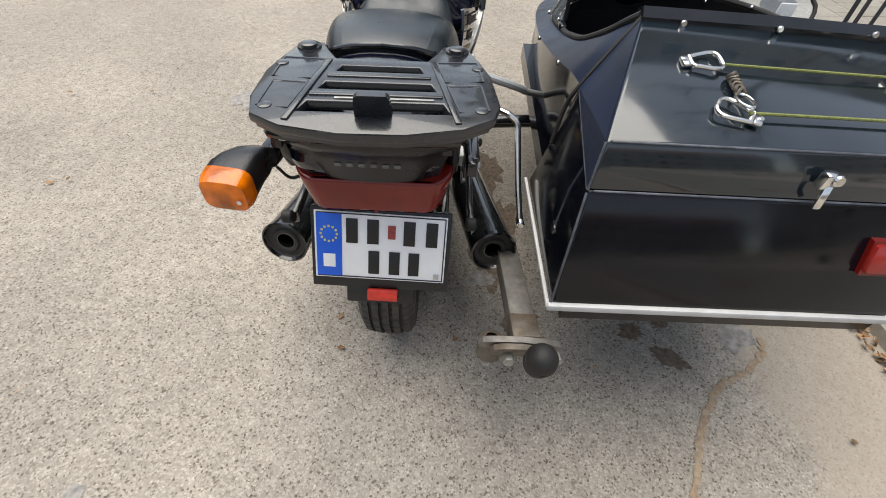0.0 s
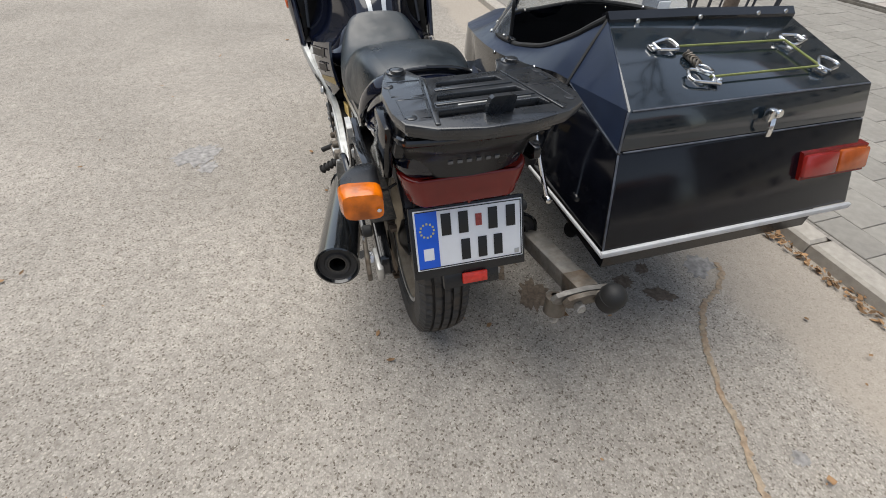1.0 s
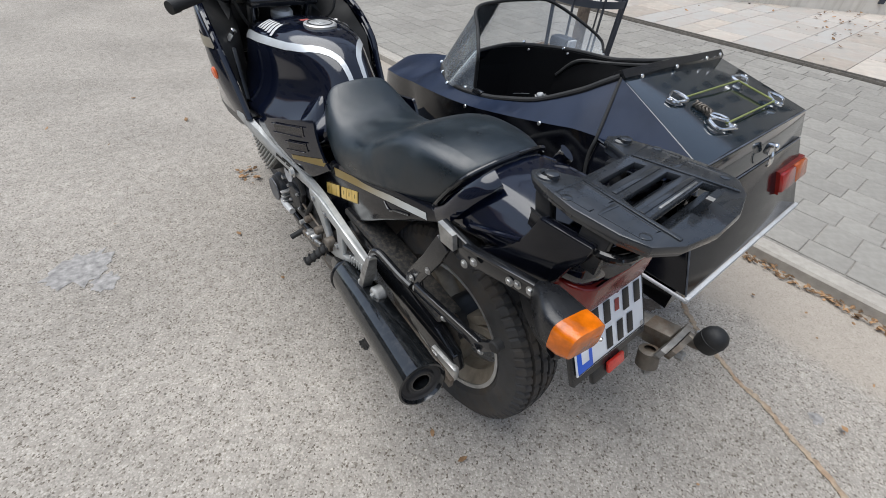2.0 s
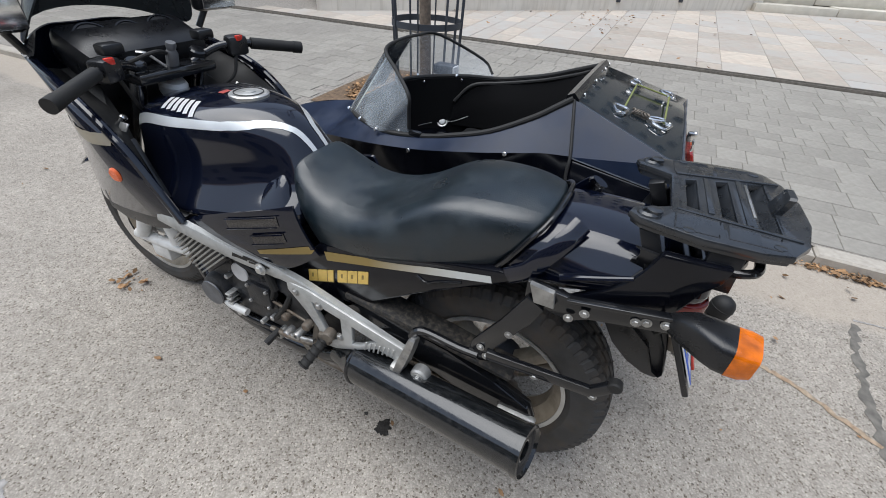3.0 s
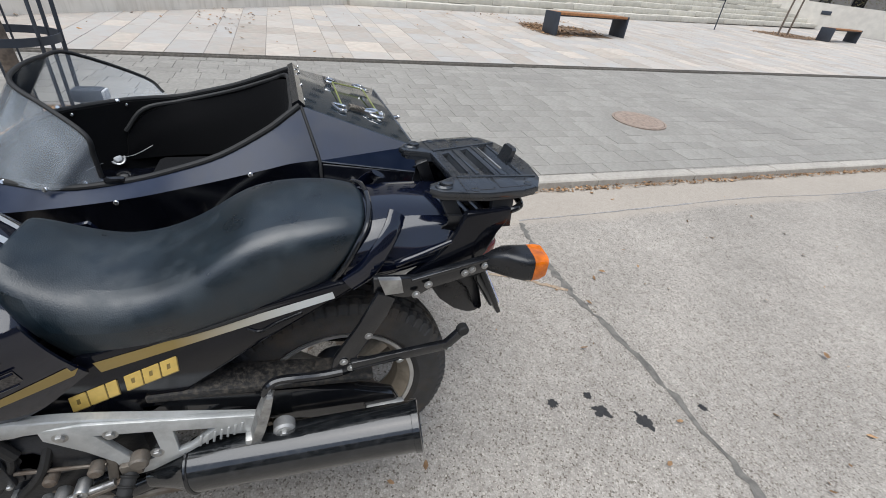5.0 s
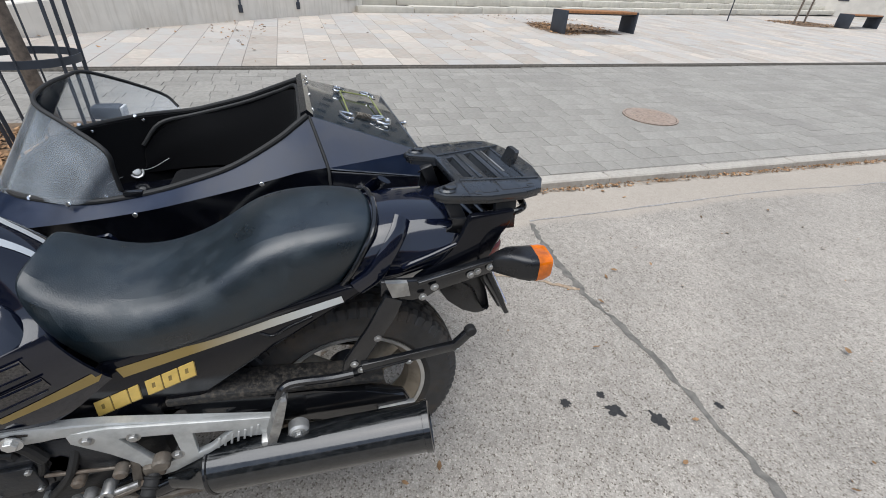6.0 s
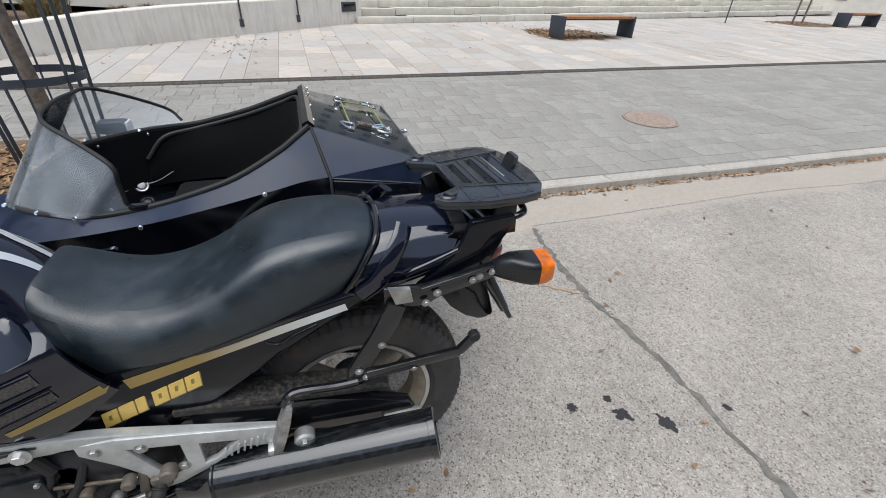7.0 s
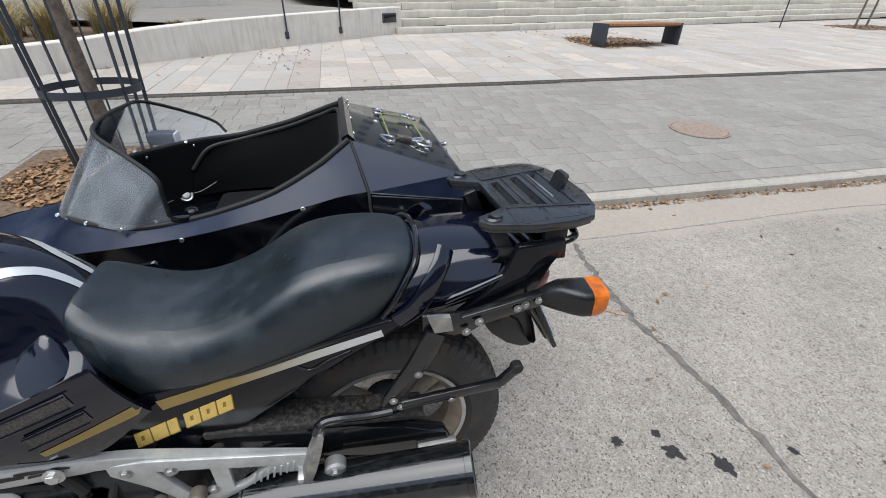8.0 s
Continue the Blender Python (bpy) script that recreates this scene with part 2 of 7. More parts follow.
TYRE = material("dusty_tyre_rubber", (0.043, 0.042, 0.041), 0.62, 0.0, 0.25, 30, 0.2, 200, 0, (0.15, 0.115, 0.08), 9, 0.55, 0.4)
ALU = material("aged_aluminium", (0.60, 0.60, 0.585), 0.38, 0.85, 0.15, 18, 0.05, 200, 0, (0.20, 0.18, 0.15), 10, 0.45)
SILVER = material("silver_frame_paint", (0.50, 0.51, 0.50), 0.36, 0.45, 0.1, 12, 0.02, 200, 0.2, (0.16, 0.15, 0.13), 14, 0.45)
WHITEF = material("off_white_fork_paint", (0.68, 0.68, 0.66), 0.4, 0.1, 0.12, 12, 0, 200, 0.1, (0.22, 0.18, 0.13), 10, 0.5)
ENGINE = material("grimy_engine_casting", (0.014, 0.016, 0.020), 0.34, 0.2, 0.35, 25, 0.2, 120, 0, (0.13, 0.115, 0.095), 14, 0.35)
FIN = material("grey_cooling_fins", (0.40, 0.40, 0.38), 0.5, 0.6, 0.2, 20, 0.1, 120, 0, (0.12, 0.10, 0.08), 9, 0.5)
CHROME = material("chrome", (0.78, 0.78, 0.77), 0.13, 1.0, 0.06, 30, 0, 200, 0, (0.3, 0.27, 0.22), 20, 0.15)
GREYM = material("dull_grey_casting", (0.13, 0.135, 0.145), 0.4, 0.4, 0.25, 25, 0.1, 120, 0, (0.2, 0.19, 0.17), 12, 0.4)
CAPM = material("matt_sooty_metal", (0.035, 0.034, 0.034), 0.55, 0.3, 0.25, 30, 0.1, 200, 0, (0.09, 0.08, 0.07), 18, 0.4)
BOLTM = material("dull_zinc_bolt", (0.42, 0.42, 0.41), 0.38, 0.9, 0.2, 40, 0, 200, 0, (0.16, 0.13, 0.10), 30, 0.5)
TOWGREY = material("scuffed_grey_steel", (0.215, 0.205, 0.188), 0.42, 0.4, 0.25, 40, 0.1, 200, 0, (0.16, 0.11, 0.07), 26, 0.45)
STEEL = material("rusty_steel", (0.17, 0.15, 0.125), 0.5, 0.6, 0.3, 30, 0.2, 150, 0, (0.16, 0.085, 0.04), 14, 0.65)
BLACKM = material("black_enamel_metal", (0.007, 0.0075, 0.009), 0.12, 0.0, 0.25, 18, 0.015, 250, 0.4, (0.075, 0.075, 0.075), 22, 0.09)
MUFFLER = material("glossy_black_silencer_enamel", (0.006, 0.007, 0.008), 0.09, 0.0, 0.25, 30, 0.02, 160, 0.6, (0.10, 0.10, 0.10), 60, 0.16)
RIM = material("dusty_champagne_rim", (0.34, 0.30, 0.24), 0.38, 0.6, 0.2, 20, 0.1, 150, 0, (0.17, 0.14, 0.11), 11, 0.6)
DARKIN = material("dark_lining_cloth", (0.005, 0.005, 0.0055), 0.9, 0.0, 0.2, 60, 0.3, 500, 0, None, 4, 0, 0.2)
WHITE = material("white_trim_paint", (0.56, 0.565, 0.57), 0.4, 0.0, 0.06, 20, 0, 200, 0, (0.35, 0.33, 0.30), 16, 0.4)
SILSTR = material("silver_stripe", (0.60, 0.62, 0.62), 0.3, 0.3, 0.05, 20, 0, 200, 0.3)
GOLD = material("gold_lettering", (0.76, 0.53, 0.14), 0.35, 0.15, 0.08, 60)
FADE = fade_material()
BEIGE = material("faded_beige_stripe", (0.30, 0.265, 0.20), 0.35, 0.1, 0.06, 30)
PLATEW = material("white_plate_sheet", (0.92, 0.925, 0.93), 0.3, 0.0, 0.02, 30, 0, 200, 0, (0.6, 0.58, 0.55), 25, 0.12)
PLATEB = material("blue_plate_band", (0.008, 0.12, 0.72), 0.35, 0.0, 0.05, 30)
INK = material("black_embossed_ink", (0.012, 0.012, 0.012), 0.45, 0.0, 0.1, 60)
STARS = material("yellow_white_print", (0.65, 0.62, 0.25), 0.45, 0.0, 0.1, 60)
CREST = material("red_print", (0.35, 0.06, 0.05), 0.5, 0.0, 0.4, 300)
AMBER = material("amber_lens", (0.60, 0.135, 0.003), 0.10, 0.0, 0.45, 30, 0.12, 160, 0.15)
AMBERD = material("dull_amber_lens", (0.42, 0.085, 0.012), 0.14, 0.0, 0.2, 35, 0.1, 260, 0.4)
REDLENS = material("dark_red_lens", (0.17, 0.010, 0.007), 0.16, 0.0, 0.12, 25, 0.06, 260, 0.15)
REDBRT = material("bright_red_reflector", (0.65, 0.035, 0.02), 0.2, 0.0, 0.2, 60, 0.4, 400, 0.4)
REDMID = material("red_lamp_lens", (0.28, 0.018, 0.014), 0.14, 0.0, 0.15, 30, 0.1, 300, 0.4)
ORANGE = material("orange_reflector", (0.80, 0.16, 0.05), 0.25, 0.0, 0.1, 60)
CORD = material("olive_elastic_cord", (0.20, 0.22, 0.07), 0.8, 0.0, 0.3, 200, 0.4, 600)
SCREEN = glass_material("clear_acrylic_screen", (0.97, 0.98, 0.985), 0.03, 0.13)
SMOKE = glass_material("smoked_screen", (0.10, 0.11, 0.12), 0.05, 0.05)
ASPHALT = asphalt_material()
TARSEAL = material("dark_crack_sealing", (0.135, 0.125, 0.11), 0.8, 0.0, 0.35, 30, 0.4, 150)
RUSTSEAM = material("sandy_crack_dirt", (0.335, 0.265, 0.19), 0.95, 0.0, 0.3, 60, 0.5, 150, 0, (0.30, 0.15, 0.07), 14, 0.5)
OIL = material("wet_oil_stain", (0.022, 0.020, 0.018), 0.45, 0.0, 0.4, 60, 0.5, 150)
# brown for oil-soaked grit and for painted shade beside the sidecar
OILSHADE = material("brown_oil_and_shade_grit", (0.15, 0.112, 0.08), 0.85, 0.0, 0.4, 60, 0.5, 150, 0, (0.26, 0.225, 0.19), 60, 0.4)
DAMP = material("faded_dark_stain", (0.275, 0.262, 0.248), 0.85, 0.0, 0.4, 40, 0.5, 120)
KERB = material("concrete_kerb_stone", (0.41, 0.378, 0.33), 0.9, 0.0, 0.12, 30, 0.5, 150, 0, (0.26, 0.23, 0.20), 3, 0.4, 0.3, 0.06)
PAVER = material("grey_concrete_paver", (0.276, 0.260, 0.231), 0.9, 0.0, 0.12, 25, 0.5, 160, 0, (0.21, 0.195, 0.18), 1.2, 0.5, 0.3, 0.09)
JOINT = material("sandy_joint_bed", (0.25, 0.23, 0.205), 1.0, 0.0, 0.3, 40, 0.6, 120)
STONE = material("pale_travertine_slab", (0.435, 0.385, 0.325), 0.8, 0.0, 0.14, 9, 0.3, 80, 0, (0.42, 0.325, 0.27), 3.5, 0.5, 0.3, 0.19, (0.40, 0.385, 0.36))
STREAK = streaked_concrete()
CONC = material("cast_concrete", (0.64, 0.60, 0.53), 0.85, 0.0, 0.08, 4, 0.3, 60, 0, (0.52, 0.48, 0.43), 1.6, 0.45, 0.3)
STEP = material("pale_stone_block", (0.53, 0.50, 0.43), 0.85, 0.0, 0.10, 6, 0.3, 60, 0, (0.42, 0.38, 0.32), 2.2, 0.55, 0.3, 0.12)
GRATE = material("dark_iron_grating", (0.055, 0.05, 0.046), 0.7, 0.4, 0.3, 30, 0.2, 120)
MESHV = material("grey_brown_wire_mesh", (0.10, 0.09, 0.08), 0.55, 0.3, 0.5, 260, 0.6, 420)
DRAINM = material("dusty_drain_grating", (0.15, 0.135, 0.115), 0.8, 0.2, 0.3, 30, 0.2, 120)
RUSTIRON = material("rusty_cast_iron", (0.29, 0.225, 0.18), 0.85, 0.1, 0.2, 25, 0.4, 150, 0, (0.36, 0.285, 0.235), 12, 0.5)
ANTHR = material("anthracite_coated_steel", (0.045, 0.052, 0.066), 0.5, 0.2, 0.12, 12)
BENCHW = material("oiled_hardwood", (0.30, 0.135, 0.05), 0.55, 0.0, 0.3, 14, 0.2, 90)
BARK = material("grey_brown_bark", (0.15, 0.12, 0.095), 0.95, 0.0, 0.35, 30, 0.9, 60)
LEAF = material("dry_fallen_leaves", (0.26, 0.155, 0.08), 0.85, 0.0, 0.4, 30, 0, 200, 0, None, 4, 0, 0.3, 0.55)
STRAW = material("dry_straw_grass", (0.36, 0.29, 0.14), 0.9, 0.0, 0.3, 8, 0, 200, 0, None, 4, 0, 0.3, 0.35)
HEDGE = material("dry_hedge_leaves", (0.16, 0.14, 0.075), 0.9, 0.0, 0.3, 6, 0, 200, 0, None, 4, 0, 0.3, 0.4)
SOIL = material("brown_mulch_soil", (0.14, 0.095, 0.06), 1.0, 0.0, 0.4, 30, 0.8, 80)
CARBLK = material("dark_car_paint", (0.010, 0.010, 0.012), 0.3, 0.0, 0.1, 10, 0, 200, 0.5)
CARBLUE = material("blue_grey_car_paint", (0.10, 0.15, 0.25), 0.3, 0.2, 0.1, 10, 0, 200, 0.5)


# ---------- mesh helpers ----------
BASE = {}


def link_mesh(name, bm, mat, smooth=35):
    me = bpy.data.meshes.new(name)
    bm.to_mesh(me)
    bm.free()
    me.materials.append(mat)
    for p in me.polygons:
        p.use_smooth = True
    me.set_sharp_from_angle(angle=radians(smooth))
    return new(name, me)


def part(name, bm, mat, parent, label="", smooth=35):
    ob = link_mesh(name, bm, mat, smooth)
    ob.parent = parent
    if parent.name in BASE:
        ob.matrix_parent_inverse = BASE[parent.name].inverted()
    if label:
        ob["label"] = label
    return ob


def thing(name, label, category, at=(0, 0, 0), group=""):
    ob = new(name)
    ob.location = at
    BASE[ob.name] = Matrix.Translation(at)
    return tagged(ob, label, category, group)


def solid(name, bm, mat, label, category="", group="", kind="", smooth=35):
    return tagged(link_mesh(name, bm, mat, smooth), label, category, group, kind)


def subsurf(ob, level=2):
    mod = ob.modifiers.new("smooth", "SUBSURF")
    mod.levels = mod.render_levels = level
    return ob


def thicken(ob, t):
    # the cut edge of a sheet stays crisp
    used = np.bincount([loop.edge_index for loop in ob.data.loops], minlength=len(ob.data.edges))
    for e in ob.data.edges:
        if used[e.index] == 1:
            e.use_edge_sharp = True
    mod = ob.modifiers.new("thick", "SOLIDIFY")
    mod.thickness = t
    mod.offset = -1
    return ob


def loft(rings, closed=True, caps=True, bm=None):
    bm = bm or bmesh.new()
    rows = [[bm.verts.new(p) for p in r] for r in rings]
    k = len(rows[0])
    for a, b in zip(rows, rows[1:]):
        for i in range(k if closed else k - 1):
            j = (i + 1) % k
            bm.faces.new((a[i], a[j], b[j], b[i]))
    if caps and closed:
        bm.faces.new(rows[0][::-1])
        bm.faces.new(rows[-1])
    bmesh.ops.recalc_face_normals(bm, faces=bm.faces)
    return bm


def frame_of(d):
    d = Vector(d).normalized()
    up = Vector((0, 0, 1)) if abs(d.z) < 0.95 else Vector((0, 1, 0))
    s = d.cross(up).normalized()
    return d, s, s.cross(d).normalized()


def curve_points(pts, per=6):
    pts = [Vector(p) for p in pts]
    if per < 2:
        return pts
    if len(pts) == 2:
        return [pts[0].lerp(pts[1], k / per) for k in range(per + 1)]
    ext = [2 * pts[0] - pts[1]] + pts + [2 * pts[-1] - pts[-2]]
    out = []
    for i in range(1, len(ext) - 2):
        p0, p1, p2, p3 = ext[i - 1:i + 3]
        for k in range(per):
            t = k / per
            out.append(0.5 * (2 * p1 + (p2 - p0) * t + (2 * p0 - 5 * p1 + 4 * p2 - p3) * t * t + (3 * p1 - p0 - 3 * p2 + p3) * t ** 3))
    return out + [pts[-1]]


def tube(pts, r, seg=10, per=6, bm=None, flat=1.0):
    """Round bar along a smooth line; r is one radius or a (start, end) pair; flat squeezes its height."""
    pts = curve_points(pts, per)
    r0, r1 = r if isinstance(r, tuple) else (r, r)
    rings, s = [], None
    for i, p in enumerate(pts):
        d = pts[min(i + 1, len(pts) - 1)] - pts[max(i - 1, 0)]
        d, s0, u0 = frame_of(d)
        if s is not None:
            s0 = (s - d * s.dot(d)).normalized()
            u0 = s0.cross(d)
        s = s0
        rr = r0 + (r1 - r0) * i / max(len(pts) - 1, 1)
        rings.append([p + rr * (math.cos(a) * s0 + flat * math.sin(a) * u0) for a in (2 * math.pi * k / seg for k in range(seg))])
    return loft(rings, bm=bm)


def bar(p0, p1, w, h, up=(0, 0, 1), bevel=0.002, bm=None):
    """Square-section bar from p0 to p1: w across, h along up."""
    p0, p1 = Vector(p0), Vector(p1)
    d = (p1 - p0).normalized()
    s = d.cross(Vector(up)).normalized()
    u = s.cross(d)
    own = bmesh.new()
    loft([[p + a * s * w / 2 + b * u * h / 2 for a, b in ((-1, -1), (1, -1), (1, 1), (-1, 1))] for p in (p0, p1)], bm=own)
    if bevel:
        bmesh.ops.bevel(own, geom=own.edges[:], offset=min(bevel, w * 0.3, h * 0.3), segments=2, affect="EDGES", profile=0.5)
    return merge(bm, own)


def merge(bm, own):
    if bm is None:
        return own
    tmp = bpy.data.meshes.new("tmp")
    own.to_mesh(tmp)
    own.free()
    bm.from_mesh(tmp)
    bpy.data.meshes.remove(tmp)
    return bm


def block(c, size, bevel=0.003, m=None, bm=None):
    own = bmesh.new()
    bmesh.ops.create_cube(own, size=1)
    bmesh.ops.scale(own, vec=size, verts=own.verts)
    if bevel:
        bmesh.ops.bevel(own, geom=own.edges[:], offset=min(bevel, min(size) * 0.4), segments=2, affect="EDGES", profile=0.5)
    if m:
        bmesh.ops.transform(own, matrix=m, verts=own.verts)
    bmesh.ops.translate(own, vec=c, verts=own.verts)
    return merge(bm, own)


def lathe(profile, origin, axis, seg=40, bm=None, wave=None, close=False):
    """Turn (radius, height) pairs round an axis; wave(i, j) may change a radius."""
    d, s, u = frame_of(axis)
    o = Vector(origin)
    rings = []
    for j in range(seg):
        a = 2 * math.pi * j / seg
        e = math.cos(a) * s + math.sin(a) * u
        rings.append([o + d * h + e * (r + (wave(i, j) if wave else 0)) for i, (r, h) in enumerate(profile)])
    own = bmesh.new()
    rows = [[own.verts.new(p) for p in r] for r in rings]
    k = len(profile)
    for j in range(seg):
        a, b = rows[j], rows[(j + 1) % seg]
        for i in range(k if close else k - 1):
            own.faces.new((a[i], a[(i + 1) % k], b[(i + 1) % k], b[i]))
    bmesh.ops.remove_doubles(own, verts=own.verts, dist=1e-5)
    bmesh.ops.recalc_face_normals(own, faces=own.faces)
    return merge(bm, own)


def disc(c, axis, r, h, bevel=0.002, seg=24, bm=None):
    b = min(bevel, h * 0.45, r * 0.4)
    return lathe([(0, -h / 2), (r - b, -h / 2), (r, -h / 2 + b), (r, h / 2 - b), (r - b, h / 2), (0, h / 2)], c, axis, seg, bm)


def prism(profile, x0, x1, bevel=0.003, bm=None):
    """A (y, z) outline drawn out from x0 to x1."""
    own = bmesh.new()
    loft([[(x, y, z) for y, z in profile] for x in (x0, x1)], bm=own)
    if bevel:
        bmesh.ops.bevel(own, geom=own.edges[:], offset=bevel, segments=2, affect="EDGES", profile=0.5)
    return merge(bm, own)


def cut_sheet(outline, holes, half, bevel, m):
    """Flat sheet with holes, in its own xy plane, moved by m."""
    cu = bpy.data.curves.new("tmp", "CURVE")
    cu.dimensions, cu.fill_mode, cu.extrude, cu.bevel_depth, cu.bevel_resolution = "2D", "BOTH", half, bevel, 1
    for loop in (outline, *holes):
        sp = cu.splines.new("POLY")
        sp.points.add(len(loop) - 1)
        for q, p in zip(sp.points, loop):
            q.co = (*p, 0, 1)
        sp.use_cyclic_u = True
    tmp = new("tmp", cu)
    me = bpy.data.meshes.new_from_object(tmp.evaluated_get(bpy.context.evaluated_depsgraph_get()))
    bm = bmesh.new()
    bm.from_mesh(me)
    bpy.data.objects.remove(tmp)
    bpy.data.curves.remove(cu)
    bpy.data.meshes.remove(me)
    bmesh.ops.remove_doubles(bm, verts=bm.verts, dist=1e-5)
    bmesh.ops.transform(bm, matrix=m, verts=bm.verts)
    return bm


def surface_of(ob):
    dg = bpy.context.evaluated_depsgraph_get()
    me = ob.evaluated_get(dg).to_mesh()
    tree = BVHTree.FromPolygons([v.co.copy() for v in me.vertices], [tuple(p.vertices) for p in me.polygons])
    ob.evaluated_get(dg).to_mesh_clear()
    return tree


def ribbon(tree, path, width, per=8, lift=0.0015, bm=None, ends=None):
    """A strip of paint that lies on a surface along a line."""
    pts = curve_points(path, per)
    w0, w1 = width if isinstance(width, tuple) else (width, width)
    rows = []
    for i, p in enumerate(pts):
        d = (pts[min(i + 1, len(pts) - 1)] - pts[max(i - 1, 0)]).normalized()
        loc, nor, _, _ = tree.find_nearest(p)
        s = nor.cross(d).normalized()
        w = w0 + (w1 - w0) * i / max(len(pts) - 1, 1)
        row = []
        for k in (-0.5, 0, 0.5):
            q, qn, _, _ = tree.find_nearest(loc + s * w * k)
            if qn.dot(nor) < 0:
                qn = -qn
            row.append(q + qn * lift)
        rows.append(row)
    own = bmesh.new()
    loft(rows, closed=False, caps=False, bm=own)
    return merge(bm, own)


def mirrored(half):
    """A closed ring from a right half outline given bottom to top as (x, z)."""
    return half + [(-x, z) for x, z in half[::-1] if abs(x) > 1e-6]


def body_rings(table):
    rings = []
    for y, half in table:
        rings.append([(x, y, z) for x, z in mirrored(half)])
    return rings


def bolt(c, axis, r=0.006, parent=None, mat=None):
    bm = disc(c, axis, r, r * 0.9, 0.0015, 6)
    lathe([(0, 0), (r * 1.5, 0), (r * 1.5, r * 0.25), (0, r * 0.25)], Vector(c) - Vector(axis).normalized() * r * 0.45, axis, 14, bm)
    return part("bolt", bm, mat or BOLTM, parent)



# ---------- ground, kerb, walls ----------
KERB_X, KERB_Z, RISE = 1.665, 0.062, 0.038


def pave_z(x):
    return KERB_Z + RISE * (x - KERB_X)


def drain_x(y):
    return 5.23 - 0.037 * y


def sheet(corners, cuts=1):
    bm = bmesh.new()
    bm.faces.new([bm.verts.new(c) for c in corners])
    return bm


bm = bmesh.new()
bm.faces.new([bm.verts.new(c) for c in ((-600, -600, 0), (600, -600, 0), (600, 600, 0), (-600, 600, 0))])
solid("ground", bm, ASPHALT, "worn pale asphalt street with scattered grit", "road", kind="structure")

bm = sheet([(KERB_X + 0.1, y, pave_z(KERB_X + 0.1) - 0.0055) for y in (-40, 30)] + [(34, y, pave_z(34) - 0.0055) for y in (30, -40)])
solid("pavement", bm, JOINT, "sandy bedding under the footway paving", "pavement", kind="structure")

# sealed cracks, earth in the seams and stains on the street


def flat_strip(path, w, z, seed, per=8, jag=0.4):
    rnd = random.Random(seed)
    pts = curve_points([(x, y, z) for x, y in path], per)
    rows = []
    for i, p in enumerate(pts):
        d, s, _ = frame_of(pts[min(i + 1, len(pts) - 1)] - pts[max(i - 1, 0)])
        a, b = (w * (0.5 + jag * rnd.uniform(-0.5, 0.5)) for _ in range(2))
        off = s * rnd.uniform(-0.2, 0.2) * w
        rows.append([p - s * a + off, p - s * a * 0.3 + off + Vector((0, 0, 0.0015)), p + s * b * 0.3 + off + Vector((0, 0, 0.0015)), p + s * b + off])
    return loft(rows, closed=False, caps=False)


def blot(c, r, seed, z=0.0022, stretch=1.0, turn=0.0):
    rnd = random.Random(seed)
    bm = bmesh.new()
    mid = bm.verts.new((c[0], c[1], z + 0.001))
    ring = []
    k = 34
    for i in range(k):
        a = 2 * math.pi * i / k
        q = r * (0.72 + 0.30 * noise.noise((math.cos(a) * 1.6 + seed * 3.1, math.sin(a) * 1.6, seed)) + rnd.uniform(-0.16, 0.2))
        x, y = q * math.cos(a) * stretch, q * math.sin(a)
        ring.append(bm.verts.new((c[0] + x * math.cos(turn) - y * math.sin(turn), c[1] + x * math.sin(turn) + y * math.cos(turn), z)))
    for i in range(k):
        bm.faces.new((mid, ring[i], ring[(i + 1) % k]))
    return bm


seam = [(1.216, -1.24), (0.9, -1.19), (0.508, -1.17), (0.108, -1.214), (-0.345, -1.215), (-0.9, -1.20), (-2.0, -1.26)]
solid("crack_sealing", flat_strip(seam, 0.030, 0.002, 3, 12, 0.9), TARSEAL, "dark sealed crack running across the asphalt", "road crack", kind="structure")
seam = [(1.25, -0.10), (1.211, -0.168), (1.123, -0.234), (1.029, -0.278), (0.95, -0.37), (0.897, -0.453), (0.825, -0.591), (0.807, -0.683), (0.748, -0.80), (0.68, -0.95), (0.53, -1.16)]
solid("crack_sealing", flat_strip(seam, 0.020, 0.003, 5, 12, 0.5), RUSTSEAM, "sandy dirt-filled crack in the asphalt", "road crack", kind="structure")
seam = [(1.25, -1.24), (1.27, -2.2), (1.30, -3.4), (1.24, -4.6), (1.30, -6.5), (1.25, -9)]
solid("crack_sealing", flat_strip(seam, 0.012, 0.002, 8, 12, 0.9), DAMP, "thin dark seam beside the pale strip", "road crack", kind="structure")
for c, r, st, tu, sd in (((-0.058, -0.722), 0.030, 1.1, 0.3, 1), ((-0.135, -0.885), 0.042, 1.3, 0.9, 2), ((-0.06, -0.875), 0.026, 1.0, 0, 3),
                         ((-0.213, -1.019), 0.048, 1.3, 0.4, 4), ((-0.17, 0.335), 0.042, 1.1, 0.2, 6), ((-0.155, 0.41), 0.012, 1, 0, 12), ((-0.223, -1.294), 0.022, 1.2, 0.2, 5)):
    solid("oil_stain", blot(c, r * 0.80, sd, 0.0022, st, tu), OIL, "black wet oil drip stain on the asphalt", "oil stain", "oil drips on the street", "stuff")
